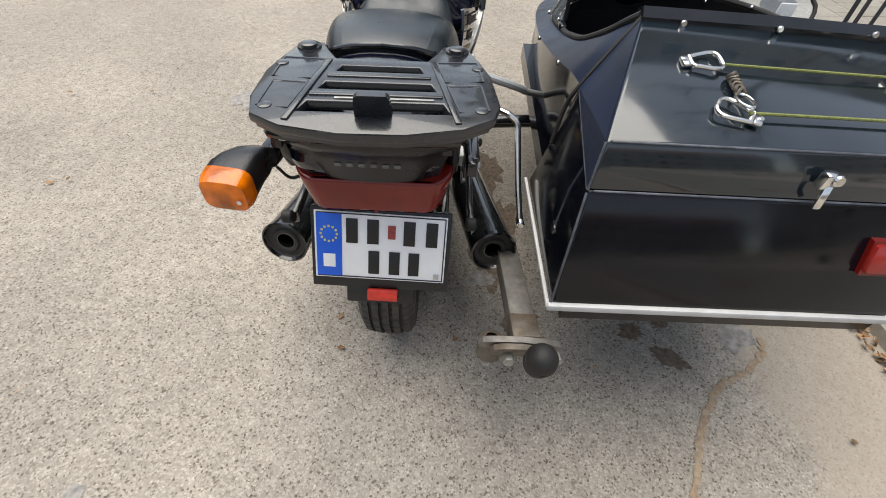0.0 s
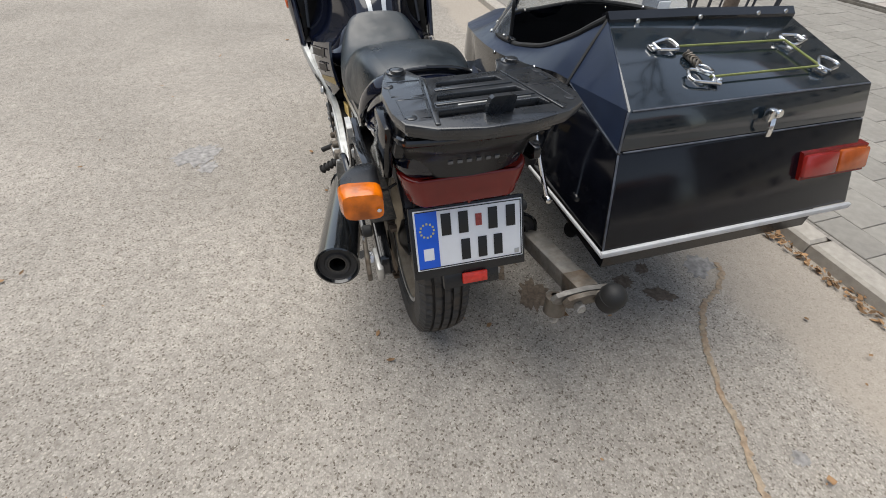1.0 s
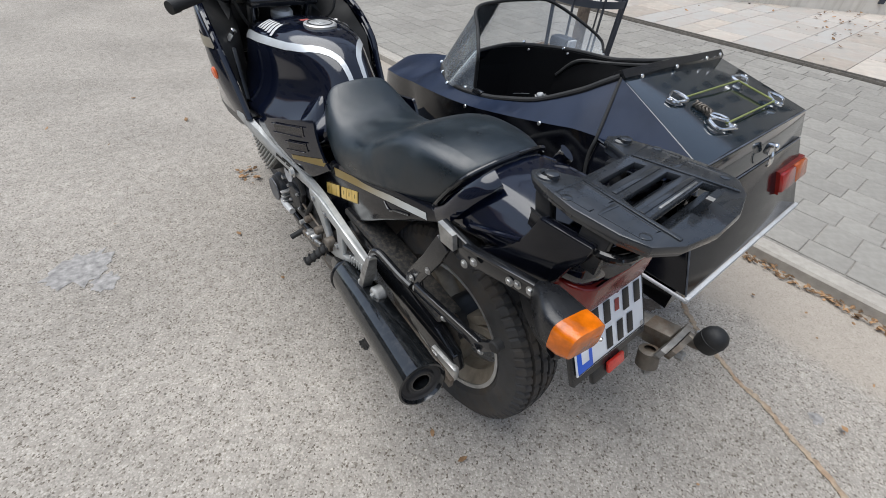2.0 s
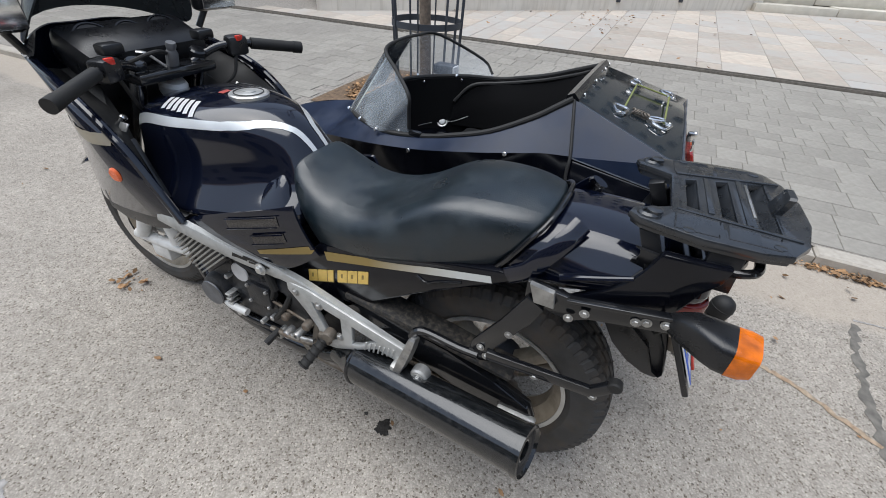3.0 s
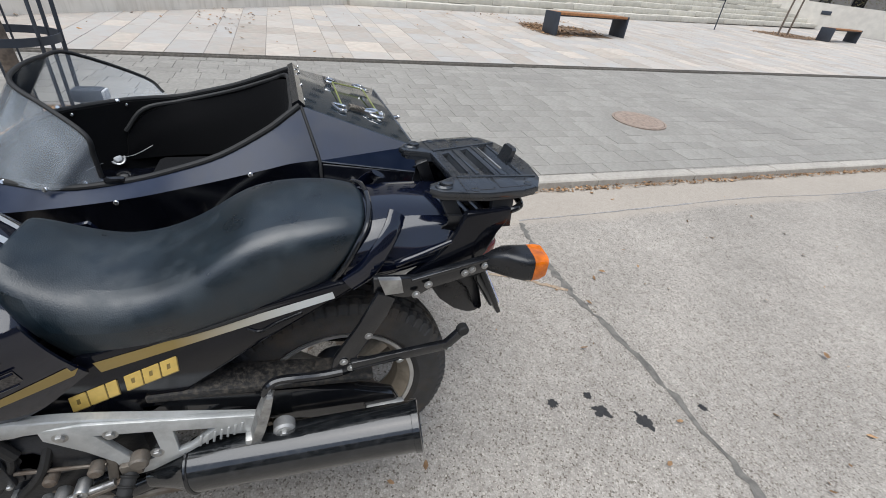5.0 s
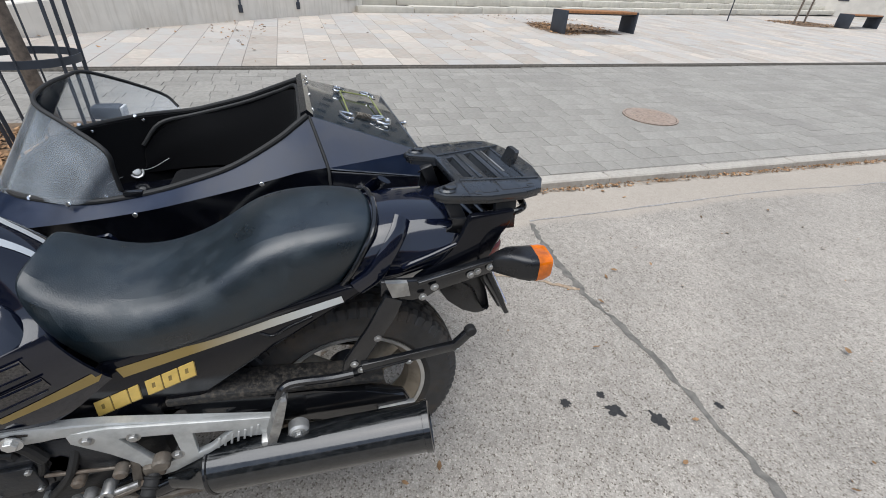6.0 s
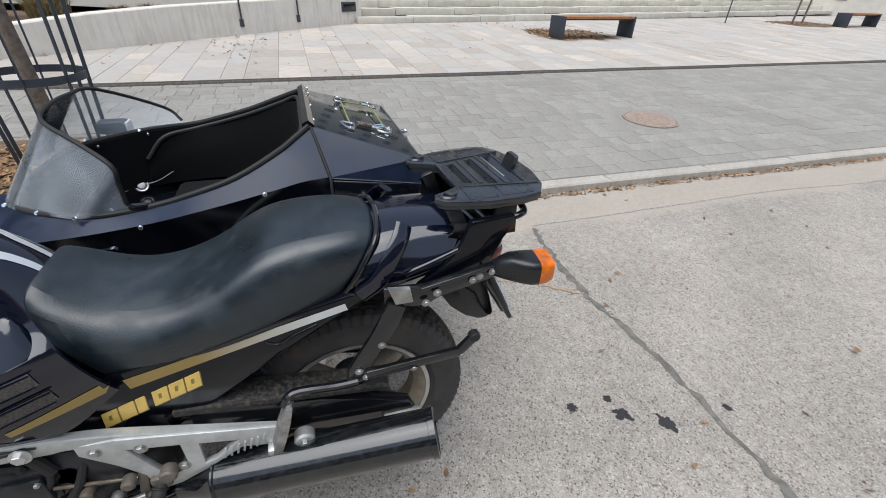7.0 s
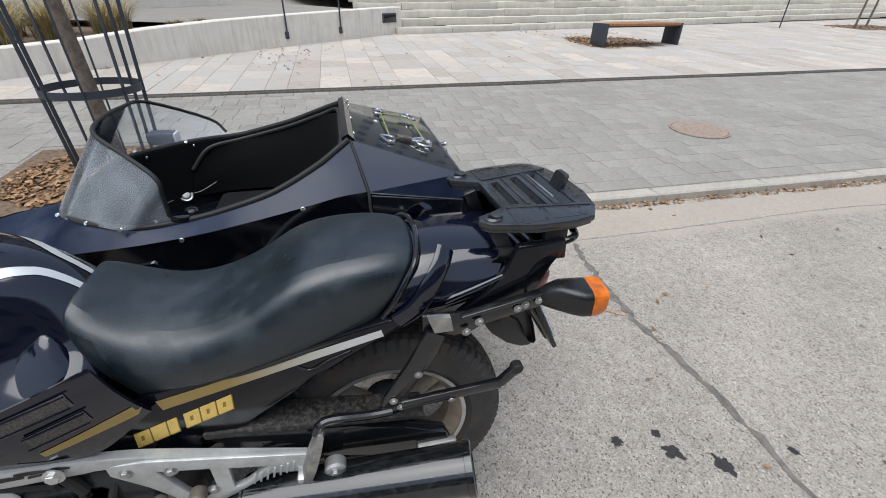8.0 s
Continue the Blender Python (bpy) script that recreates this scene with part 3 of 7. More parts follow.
for c, r, st, tu, sd in (((0.901, -0.822), 0.03, 1.2, 0, 7), ((-0.918, 1.32), 0.12, 1.4, 0.6, 8), ((-0.85, 1.18), 0.07, 1.0, 0, 9),
                         ((-0.75, -0.62), 0.028, 1.2, 0, 11), ((0.30, 0.12), 0.05, 1.4, 0, 13), ((1.16, -0.10), 0.07, 1.4, 0.6, 14)):
    solid("old_stain", blot(c, r, sd, 0.0018, st, tu), DAMP, "faded dark stain on the asphalt", "stain", "old stains on the street", "stuff")
# first three are oil stains; the last three paint the gap's shade brown
for c, r, st, tu, sd in (((0.797, -0.09), 0.040, 1.4, 0.2, 21), ((0.915, -0.045), 0.032, 1.3, 0.6, 22), ((0.905, -0.185), 0.048, 1.6, -0.5, 23), ((0.36, 0.30), 0.13, 2.2, 1.5, 24), ((0.34, 0.75), 0.12, 1.8, 1.6, 25), ((0.42, -0.05), 0.07, 1.5, 1.2, 26)):
    solid("brown_stain_and_shade", blot(c, r, sd, 0.0016, st, tu), OILSHADE, "dull brown patch on the asphalt for oil stains and gap shade", "stain", "brown stains under the sidecar", "stuff")

# manhole cover
MH = Vector((2.97, -3.6, 0))
MH.z = pave_z(MH.x)
mh_turn = Matrix.Translation(MH) @ Matrix.Rotation(-math.atan(RISE), 4, "Y")
manhole = thing("manhole_cover", "round rusty cast-iron manhole cover set in the pavers", "manhole cover", MH)
bm = disc((0, 0, 0.0), (0, 0, 1), 0.272, 0.03, 0.004, 48)
for i in range(5):
    lathe([(0.04 + 0.040 * i, 0.014), (0.045 + 0.040 * i, 0.019), (0.058 + 0.040 * i, 0.019), (0.063 + 0.040 * i, 0.014)], (0, 0, 0), (0, 0, 1), 40, bm)
bmesh.ops.transform(bm, matrix=mh_turn, verts=bm.verts)
part("cover", bm, RUSTIRON, manhole)
bm = lathe([(0.276, -0.02), (0.276, 0.012), (0.297, 0.012), (0.297, -0.02)], (0, 0, 0), (0, 0, 1), 48)
bmesh.ops.transform(bm, matrix=mh_turn, verts=bm.verts)
part("frame_ring", bm, RUSTIRON, manhole)

# concrete ramp wall, slanting away from the street
WA, WB = Vector((5.63, 5.35, 0)), Vector((11.15, -1.64, 0))
wdir = (WB - WA).normalized()
wnor = Vector((-wdir.y, wdir.x, 0))
wnor = wnor if wnor.x > 0 else -wnor


def wall_point(s, out, h):
    p = WA + wdir * s + wnor * out
    q = WA + wdir * s
    return (p.x, p.y, pave_z(q.x) + h)


wl_len = (WB - WA).length
rings = []
for s, h in ((0, 0.33), (2.2, 0.40), (3.15, 0.48), (4.3, 0.53), (6.0, 0.56), (8.0, 0.58), (wl_len, 0.58)):
    rings.append([wall_point(s, 0, -0.25), wall_point(s, 0, h - 0.015), wall_point(s, 0.012, h), wall_point(s, 0.30, h), wall_point(s, 0.30, -0.25)])
solid("wall_ramp", loft(rings), STREAK, "smooth pale cast-concrete retaining wall of a ramp", "wall", kind="structure")
bm = sheet([wall_point(0, 0.30, 0.30), wall_point(5.0, 0.30, 0.36), wall_point(5.0, 4.9, 0.40), wall_point(-1.0, 7.5, 0.36)])
solid("planting_bed", bm, SOIL, "earth bed behind the concrete wall", "planting bed", kind="structure")
bm = sheet([wall_point(4.6, 0.30, 0.44), wall_point(wl_len, 0.30, 0.46), wall_point(wl_len, 9, 0.6), wall_point(2.0, 9, 0.6), wall_point(2.0, 4.6, 0.5)])
solid("ramp_surface", bm, PAVER, "grey paved ramp behind the wall", "ramp", kind="structure")
rings = []
for s in (3.4, 7.0):
    rings.append([wall_point(s, 5.2, 0.2), wall_point(s, 5.2, 1.7), wall_point(s, 5.5, 1.7), wall_point(s, 5.5, 0.2)])
solid("wall_back", loft(rings), CONC, "rear pale concrete wall beyond the ramp", "wall", kind="structure")
rings = []
for s in (0.5, 4.4):
    rings.append([wall_point(s, 4.2, 0.2), wall_point(s, 4.2, 0.8), wall_point(s, 4.5, 0.8), wall_point(s, 4.5, 0.2)])
solid("wall_back", loft(rings), CONC, "low pale concrete wall behind the planting bed", "wall", kind="structure")

# recessed dark lights in the wall
for s, out in ((8.48, 0.0),):
    lightbox = thing("wall_light", "dark recessed rectangular light in the concrete wall", "wall light", wall_point(s, 0, 0.3))
    c = Vector(wall_point(s, out, 0.36))
    rot = Matrix.Rotation(math.atan2(wdir.y, wdir.x), 4, "Z")
    part("housing", block(c, (0.46, 0.05, 0.20), 0.006, rot), ANTHR, lightbox)
    part("lens", block(c - wnor * 0.027, (0.38, 0.012, 0.13), 0.004, rot), BLACKM, lightbox)

# hand-rail posts fixed to the face of the wall
for s in (5.59, 6.95):
    post = thing("rail_post", "slim grey steel rail post bolted to the wall", "railing post", wall_point(s, 0, 0), "rail posts on the ramp")
    foot, head = Vector(wall_point(s, -0.03, 0.20)), Vector(wall_point(s, -0.03, 1.25))
    part("tube", tube([foot, head], 0.017, 10, 1), ANTHR, post)
    part("bracket", block(foot + wnor * 0.015, (0.07, 0.05, 0.13), 0.006, Matrix.Rotation(math.atan2(wdir.y, wdir.x), 4, "Z")), ANTHR, post)

# broad steps of stone blocks beyond the plaza
SA, SDIR = Vector((10.83, -1.50, 0)), Vector((0.22, -0.9755, 0)).normalized()
SNOR = Vector((0.9755, 0.22, 0))
steps = tagged(new("steps"), "broad low steps of pale stone blocks", "steps", kind="structure")
rnd = random.Random(4)
z0 = pave_z(10.75) - 0.02
for k in range(6):
    s = -0.6 * (k > 0)
    while s < 30:
        ln = rnd.choice((1.2, 1.5, 1.8, 2.1))
        a = SA + SDIR * (s + ln / 2) + SNOR * (0.25 + 0.42 * k)
        zt = z0 + 0.012 * s
        part("step_block", block((a.x, a.y, zt + 0.17 * (k + 0.5) + rnd.uniform(-0.004, 0.004)), (ln - 0.012, 0.50, 0.175), 0.01,
                                 Matrix.Rotation(math.atan2(SDIR.y, SDIR.x), 4, "Z")), STEP, steps)
        s += ln
bm = sheet([SA + SNOR * 2.7 + SDIR * -0.6 + Vector((0, 0, z0 + 1.0)), SA + SNOR * 2.7 + SDIR * 30 + Vector((0, 0, z0 + 1.3)),
            SA + SNOR * 30 + SDIR * 30 + Vector((0, 0, z0 + 1.6)), SA + SNOR * 30 + SDIR * -0.6 + Vector((0, 0, z0 + 1.3))])
solid("upper_terrace", bm, CONC, "pale terrace above the steps", "terrace", kind="structure")


def bench(at, turn, length):
    """Two slanted steel slab legs and a slatted timber seat."""
    b = thing("bench", "long bench with anthracite steel slab legs and timber seat", "bench", (0, 0, 0), "benches on the plaza")
    h = 0.46
    for sx in (-1, 1):
        bm = bmesh.new()
        x = sx * length / 2
        loft([[(x - sx * 0.10 * q - 0.0, y, z) for q, z in ((0, 0), (0.0, h)) for y in ((-0.24, 0.24) if z == 0 else (0.24, -0.24))],
              [(x - sx * 0.10 * q - sx * 0.05, y, z) for q, z in ((0, 0), (0.0, h)) for y in ((-0.24, 0.24) if z == 0 else (0.24, -0.24))]], bm=bm)
        bmesh.ops.bevel(bm, geom=bm.edges[:], offset=0.006, segments=2, affect="EDGES", profile=0.5)
        part("leg", bm, ANTHR, b)
    for i in range(5):
        part("slat", block((0, -0.19 + 0.095 * i, h - 0.025), (length - 0.11, 0.085, 0.05), 0.005), BENCHW, b)
    part("rail", block((0, 0, h - 0.065), (length - 0.11, 0.30, 0.03), 0.004), ANTHR, b)
    b.matrix_basis = pose(*at, 0, 0, turn)
    return b


def on_pave(x, y):
    return (x, y, pave_z(x))


BD = math.degrees(math.atan2(-2.2, 0.36))
bench(on_pave(8.84, -6.76), BD, 2.22)
bench(on_pave(11.75, -20.4), BD, 2.22)


def leaf_heap(name, spots, label, count, seed, mat=None, size=(0.025, 0.06), flatness=0.5):
    """Loose leaves lying in patches: (x, y, rx, ry, z) each."""
    rnd = random.Random(seed)
    verts, faces = [], []
    for _ in range(count):
        x, y, rx, ry, z = rnd.choice(spots)
        a, q = rnd.uniform(0, 6.283), math.sqrt(rnd.random())
        c = Vector((x + rx * q * math.cos(a), y + ry * q * math.sin(a), 0))
        c.z = (pave_z(c.x) if z is None else z) + rnd.uniform(0.004, 0.02)
        ln, w = rnd.uniform(*size), rnd.uniform(0.4, 0.75)
        rot = Euler((rnd.uniform(-flatness, flatness), rnd.uniform(-flatness, flatness), rnd.uniform(0, 6.283))).to_matrix()
        base = len(verts)
        for px, py, pz in ((-0.5, 0, 0), (-0.1, w / 2, 0.06), (0.3, w * 0.35, 0.03), (0.55, 0, 0.1), (0.3, -w * 0.35, 0.03), (-0.1, -w / 2, 0.06)):
            v = c + rot @ Vector((px, py, pz)) * ln
            v.z = max(v.z, c.z - 0.003)
            verts.append(v)
        faces.append(tuple(range(base, base + 6)))
    me = bpy.data.meshes.new(name)
    me.from_pydata(verts, [], faces)
    me.materials.append(mat or LEAF)
    return tagged(new(name, me), label, "leaves", kind="stuff")


leaf_heap("fallen_leaves", [(KERB_X - 0.035, -1.3 - 0.55 * i, 0.035, 0.38, 0.0) for i in range(12)] + [(KERB_X - 0.04, 0.5 - 0.45 * i, 0.035, 0.25, 0.0) for i in range(5)],
          "brown leaves and twigs gathered along the kerb", 1900, 2, None, (0.010, 0.034))
leaf_heap("fallen_leaves", [(2.75, 1.95, 0.55, 0.55, None)], "dry brown leaves in the tree pit", 1700, 3)
leaf_heap("fallen_leaves", [(9.5, -6.6, 0.9, 1.0, None), (9.3, -5.9, 1.0, 0.5, None)], "dry leaves round the planting square by the bench", 1000, 5, None, (0.03, 0.08))
leaf_heap("fallen_leaves", [(12.5, -18.5, 0.8, 1.6, None)], "dry leaves round the far planting square", 400, 6, None, (0.03, 0.08))
leaf_heap("fallen_leaves", [(0.3, 0.5, 2.4, 3.0, 0.0), (0.6, -1.8, 1.4, 1.6, 0.0)], "single dry leaves and twigs scattered on the street", 130, 7, None, (0.01, 0.04))
leaf_heap("fallen_leaves", [(-0.1, 1.68, 0.07, 0.09, 0.0)], "small clump of brown leaves by the front wheel", 26, 8, None, (0.015, 0.04))
leaf_heap("fallen_leaves", [(7.3, -0.5, 2.0, 4.0, None), (8.0, 1.0, 1.4, 0.5, None), (11.0, -5.0, 0.5, 3, None)], "stray leaves on the plaza slabs", 160, 9, None, (0.03, 0.07))

# tree pit and the other planting squares
for name, c, rx, ry, label in (("tree_pit", (2.75, 1.95), 0.62, 0.62, "earth square of the street tree"), ("tree_pit", (9.35, -6.5), 0.75, 0.95, "earth square beside the bench"),
                               ("tree_pit", (12.4, -18.6), 0.8, 1.2, "earth square near the far bench")):
    bm = sheet([(c[0] + sx * rx, c[1] + sy * ry, pave_z(c[0] + sx * rx) + 0.003) for sx, sy in ((-1, -1), (1, -1), (1, 1), (-1, 1))])
    solid(name, bm, SOIL, label, "tree pit", kind="structure")


def bare_tree(at, height, r, seed, name="street_tree"):
    """Thin trunk with bare forked limbs and twigs."""
    rnd = random.Random(seed)
    t = thing(name, "young bare street tree with slim grey-brown trunk", "tree", at)
    o = Vector(at)
    lean = Vector((rnd.uniform(-0.03, 0.03), rnd.uniform(-0.03, 0.03), 1))
    top = o + lean * height * 0.55
    part("trunk", tube([o - Vector((0, 0, 0.05)), o + lean * height * 0.25 + Vector((0.01, 0.015, 0)), top], (r, r * 0.7), 12, 8), BARK, t)
    limbs = bmesh.new()

    def grow(p, d, ln, rr, depth):
        q = p + d * ln
        tube([p, p + d * ln * 0.5 + Vector((rnd.uniform(-1, 1), rnd.uniform(-1, 1), 0.4)) * ln * 0.08, q], (rr, rr * 0.6), 5 if depth > 1 else 7, 3, limbs)
        if depth < 4:
            for _ in range(3 if depth < 2 else 2):
                nd = (d + Vector((rnd.uniform(-1, 1), rnd.uniform(-1, 1), rnd.uniform(-0.1, 0.7))) * 0.75).normalized()
                grow(p + d * ln * rnd.uniform(0.6, 1), nd, ln * rnd.uniform(0.55, 0.8), rr * 0.6, depth + 1)
    for _ in range(4):
        grow(top, Vector((rnd.uniform(-0.7, 0.7), rnd.uniform(-0.7, 0.7), 1)).normalized(), height * 0.2, r * 0.55, 0)
    part("crown", limbs, BARK, t, "bare forked branches")
    return t


bare_tree((2.77, 1.75, pave_z(2.77) + 0.005), 5.5, 0.052, 21)


def tree_guard(at):
    g = thing("tree_guard", "dark steel tree guard of upright bars and a ring", "tree guard", at)
    o = Vector(at)
    n = 8
    for i in range(n):
        a = 2 * math.pi * (i + 0.3) / n
        e = Vector((math.cos(a), math.sin(a), 0))
        part("guard_bar", bar(o + e * 0.27 - Vector((0, 0, 0.05)), o + e * 0.34 + Vector((0, 0, 1.75)), 0.010, 0.024, e), ANTHR, g)
    for z, r in ((0.613, 0.295), (1.7, 0.338)):
        part("ring", lathe([(r - 0.004, -0.024), (r + 0.004, -0.024), (r + 0.004, 0.024), (r - 0.004, 0.024)], o + Vector((0, 0, z)), (0, 0, 1), 40, close=True), ANTHR, g)
    return g


tree_guard((2.77, 1.75, pave_z(2.77)))
for x, y, sd in ((12.2, -17.7, 31), (12.7, -18.9, 32)):
    bare_tree((x, y, pave_z(x)), 4.5, 0.035, sd, "sapling")
sign = thing("lectern_post", "slim steel post with a small slanted dark board", "sign post", on_pave(12.3, -14.6))
part("post", tube([on_pave(12.3, -14.6), (12.3, -14.6, pave_z(12.3) + 1.0)], 0.02, 10, 1), ANTHR, sign)
part("board", block((12.3, -14.6, pave_z(12.3) + 1.0), (0.5, 0.4, 0.03), 0.006, Matrix.Rotation(0.4, 4, "Y")), ANTHR, sign)

# dry ornamental grass and a low russet shrub in the bed behind the wall


def tuft(name, at, r, h, blades, seed, mat, label):
    rnd = random.Random(seed)
    verts, faces = [], []
    for _ in range(blades):
        a, b = rnd.uniform(0, 6.283), rnd.uniform(0, 6.283)
        p = Vector(at) + Vector((math.cos(b), math.sin(b), 0)) * r * 0.4 * rnd.random()
        d = Vector((math.cos(a), math.sin(a), 0))
        hh, out, w = h * rnd.uniform(0.6, 1), r * rnd.uniform(0.4, 1.1), rnd.uniform(0.004, 0.008)
        s = Vector((-d.y, d.x, 0)) * w
        base = len(verts)
        for k in (0, 0.4, 0.75, 1):
            c = p + d * out * k * k + Vector((0, 0, hh * (k * 1.25 - 0.35 * k * k)))
            verts += [c - s * (1 - k * 0.8), c + s * (1 - k * 0.8)]
        for k in range(3):
            i = base + 2 * k
            faces.append((i, i + 1, i + 3, i + 2))
    me = bpy.data.meshes.new(name)
    me.from_pydata(verts, [], faces)
    me.materials.append(mat)
    return tagged(new(name, me), label, "plant", "planting behind the wall", "stuff")


rnd = random.Random(9)
for s, out in ((0.3, 1.0), (0.6, 2.2), (0.9, 1.1), (1.5, 0.7), (2.1, 1.0), (2.8, 0.8), (1.2, 1.9), (1.8, 2.0), (3.2, 1.5), (2.4, 1.7)):
    tuft("grass_tuft", wall_point(s, out, 0.33), 0.5, 0.62, 420, rnd.randint(0, 999), STRAW, "dry straw-coloured ornamental grass tuft")
for s, out in ((3.9, 0.8), (4.4, 0.9)):
    tuft("russet_shrub", wall_point(s, out, 0.36), 0.24, 0.2, 260, rnd.randint(0, 999), LEAF, "low russet dried shrub behind the wall")

# concrete wall with a dry hedge that ends the plaza
EA, EB = Vector((19.5, -23.2, 0)), Vector((4.0, -35.2, 0))
edir = (EB - EA).normalized()
enor = Vector((-edir.y, edir.x, 0))
enor = enor if enor.y < 0 else -enor
rings = []
for p in (EA, EB):
    q = p + enor * 0.3
    zb = pave_z(p.x)
    rings.append([(p.x, p.y, zb - 0.3), (p.x, p.y, zb + 1.15), (q.x, q.y, zb + 1.15), (q.x, q.y, zb - 0.3)])
solid("wall_end", loft(rings), CONC, "pale concrete wall closing the far end of the plaza", "wall", kind="structure")
for s_at in (4.2, 7.4):
    p = EA + edir * s_at
    lamp_ob = thing("wall_light", "dark recessed rectangular light in the far wall", "wall light", (p.x, p.y, pave_z(p.x)))
    part("housing", block(Vector((p.x, p.y, pave_z(p.x) + 0.75)), (0.42, 0.05, 0.17), 0.006, Matrix.Rotation(math.atan2(edir.y, edir.x), 4, "Z")), ANTHR, lamp_ob)
rnd = random.Random(77)
hedge = bmesh.new()
for _ in range(5000):
    p = EA + edir * rnd.uniform(0, (EB - EA).length) + enor * rnd.uniform(0.32, 1.3)
    z = pave_z(p.x) + 1.0 + 1.1 * rnd.random() ** 0.8
    a = Vector((rnd.uniform(-1, 1), rnd.uniform(-1, 1), rnd.uniform(-0.3, 1))).normalized() * rnd.uniform(0.05, 0.11)
    b = Vector((rnd.uniform(-1, 1), rnd.uniform(-1, 1), rnd.uniform(-1, 1))).normalized() * rnd.uniform(0.02, 0.05)
    c = Vector((p.x, p.y, z))
    hedge.faces.new([hedge.verts.new(v) for v in (c - b, c + a * 0.5, c + b, c + a)])
solid("hedge", hedge, HEDGE, "dry brown-green hedge on top of the far wall", "hedge", kind="stuff")

# ---------- motorcycle ----------
# rear wheel stands at the origin, the machine heads along +y
REAR, FRONT = Vector((0, 0.045, 0.316)), Vector((0.055, 1.545, 0.30))
bike = thing("motorcycle", "dark navy touring motorcycle with black seat, beside its sidecar", "motorcycle")


def wheel(centre, radius, width, rim_r, seed, name):
    """Tyre with ribbed tread, a cast rim with three forked spokes and a hub."""
    hw = width / 2
    prof = [(rim_r, -hw * 0.72), (rim_r + 0.02, -hw * 0.95), ((radius + rim_r) / 2, -hw), (radius - 0.03, -hw * 0.97)]
    tread = []
    lanes = 5
    for i in range(lanes):
        a, b = -0.86 + 1.72 * i / lanes, -0.86 + 1.72 * (i + 1) / lanes
        crown = lambda q: radius - 0.016 * abs(q) ** 2.4
        g = 0.06
        tread += [(crown(a + g), hw * (a + g)), (crown(b - g), hw * (b - g))]
        if i < lanes - 1:
            tread += [(crown(b) - 0.011, hw * (b - g * 0.9)), (crown(b) - 0.011, hw * (b + g * 0.9))]
    prof += tread + [(radius - 0.03, hw * 0.97), ((radius + rim_r) / 2, hw), (rim_r + 0.02, hw * 0.95), (rim_r, hw * 0.72)]
    first, last = 4, 4 + len(tread) - 1

    def wave(i, j):
        if i in (first, last):
            return -0.008 if j % 5 == 0 else 0.0
        if i in (first + 1, last - 1):
            return -0.007 if (j + 1) % 5 == 0 else 0.0
        if i in (3, last + 1):
            return -0.006 if j % 5 == 0 else 0.0
        if first + 4 <= i <= last - 4 and (j + i) % 8 == 0:
            return -0.005
        return 0.0
    w = part(name, lathe(prof, centre, (1, 0, 0), 340, None, wave), TYRE, bike, "dusty ribbed tyre on a champagne cast rim", 14)
    rim = [(rim_r + 0.004, -hw * 0.80), (rim_r + 0.004, -hw * 0.70), (rim_r - 0.012, -hw * 0.64), (rim_r - 0.028, -hw * 0.3), (rim_r - 0.028, hw * 0.3),
           (rim_r - 0.012, hw * 0.64), (rim_r + 0.004, hw * 0.70), (rim_r + 0.004, hw * 0.80), (rim_r - 0.006, hw * 0.74), (rim_r - 0.035, hw * 0.3),
           (rim_r - 0.035, -hw * 0.3), (rim_r - 0.006, -hw * 0.74)]
    part("rim", lathe(rim, centre, (1, 0, 0), 72, close=True), RIM, w)
    for sx in (-1, 1):
        part("rim_lip", lathe([(rim_r + 0.005, sx * hw * 0.83), (rim_r - 0.006, sx * hw * 0.81), (rim_r - 0.006, sx * hw * 0.76), (rim_r + 0.005, sx * hw * 0.74)], centre, (1, 0, 0), 72, close=True), ALU, w, "bright worn rim edge")
    for k in range(3):
        for off in (-0.16, 0.16):
            a = 2 * math.pi * k / 3 + 0.5
            p0 = centre + Vector((0, math.cos(a + off * 0.6), math.sin(a + off * 0.6))) * 0.05
            p1 = centre + Vector((0, math.cos(a + off), math.sin(a + off))) * (rim_r - 0.025)
            part("spoke", bar(p0, p1, hw * 0.7, 0.03, (0, -math.sin(a), math.cos(a)), 0.006), RIM, w)
    part("hub", lathe([(0, -0.07), (0.02, -0.07), (0.06, -0.05), (0.065, 0), (0.06, 0.05), (0.02, 0.07), (0, 0.07)], centre, (1, 0, 0), 28), ENGINE, w)
    return w


rear_wheel = wheel(REAR, 0.316, 0.150, 0.204, 1, "rear_wheel")
front_wheel = wheel(FRONT, 0.30, 0.125, 0.216, 2, "front_wheel")
part("sprocket", lathe([(0.035, -0.004), (0.098, -0.004), (0.104, 0), (0.098, 0.004), (0.035, 0.004)], REAR + Vector((-0.098, 0, 0)), (1, 0, 0), 44, None,
                       lambda i, j: 0.006 if j % 2 and i == 2 else 0), STEEL, rear_wheel)
part("brake_disc", lathe([(0.08, -0.003), (0.145, -0.003), (0.145, 0.003), (0.08, 0.003)], REAR + Vector((0.09, 0, 0)), (1, 0, 0), 44, close=True), CHROME, rear_wheel)
for sx in (-1, 1):
    part("brake_disc", lathe([(0.09, -0.003), (0.145, -0.003), (0.145, 0.003), (0.09, 0.003)], FRONT + Vector((sx * 0.085, 0, 0)), (1, 0, 0), 44, close=True), CHROME, front_wheel)

# swing arm, chain and guard
arm = [(0.46, 0.505), (0.46, 0.42), (0.30, 0.400), (0.10, 0.335), (-0.08, 0.290), (-0.105, 0.325), (-0.085, 0.372), (0.02, 0.422), (0.14, 0.462), (0.34, 0.498)]
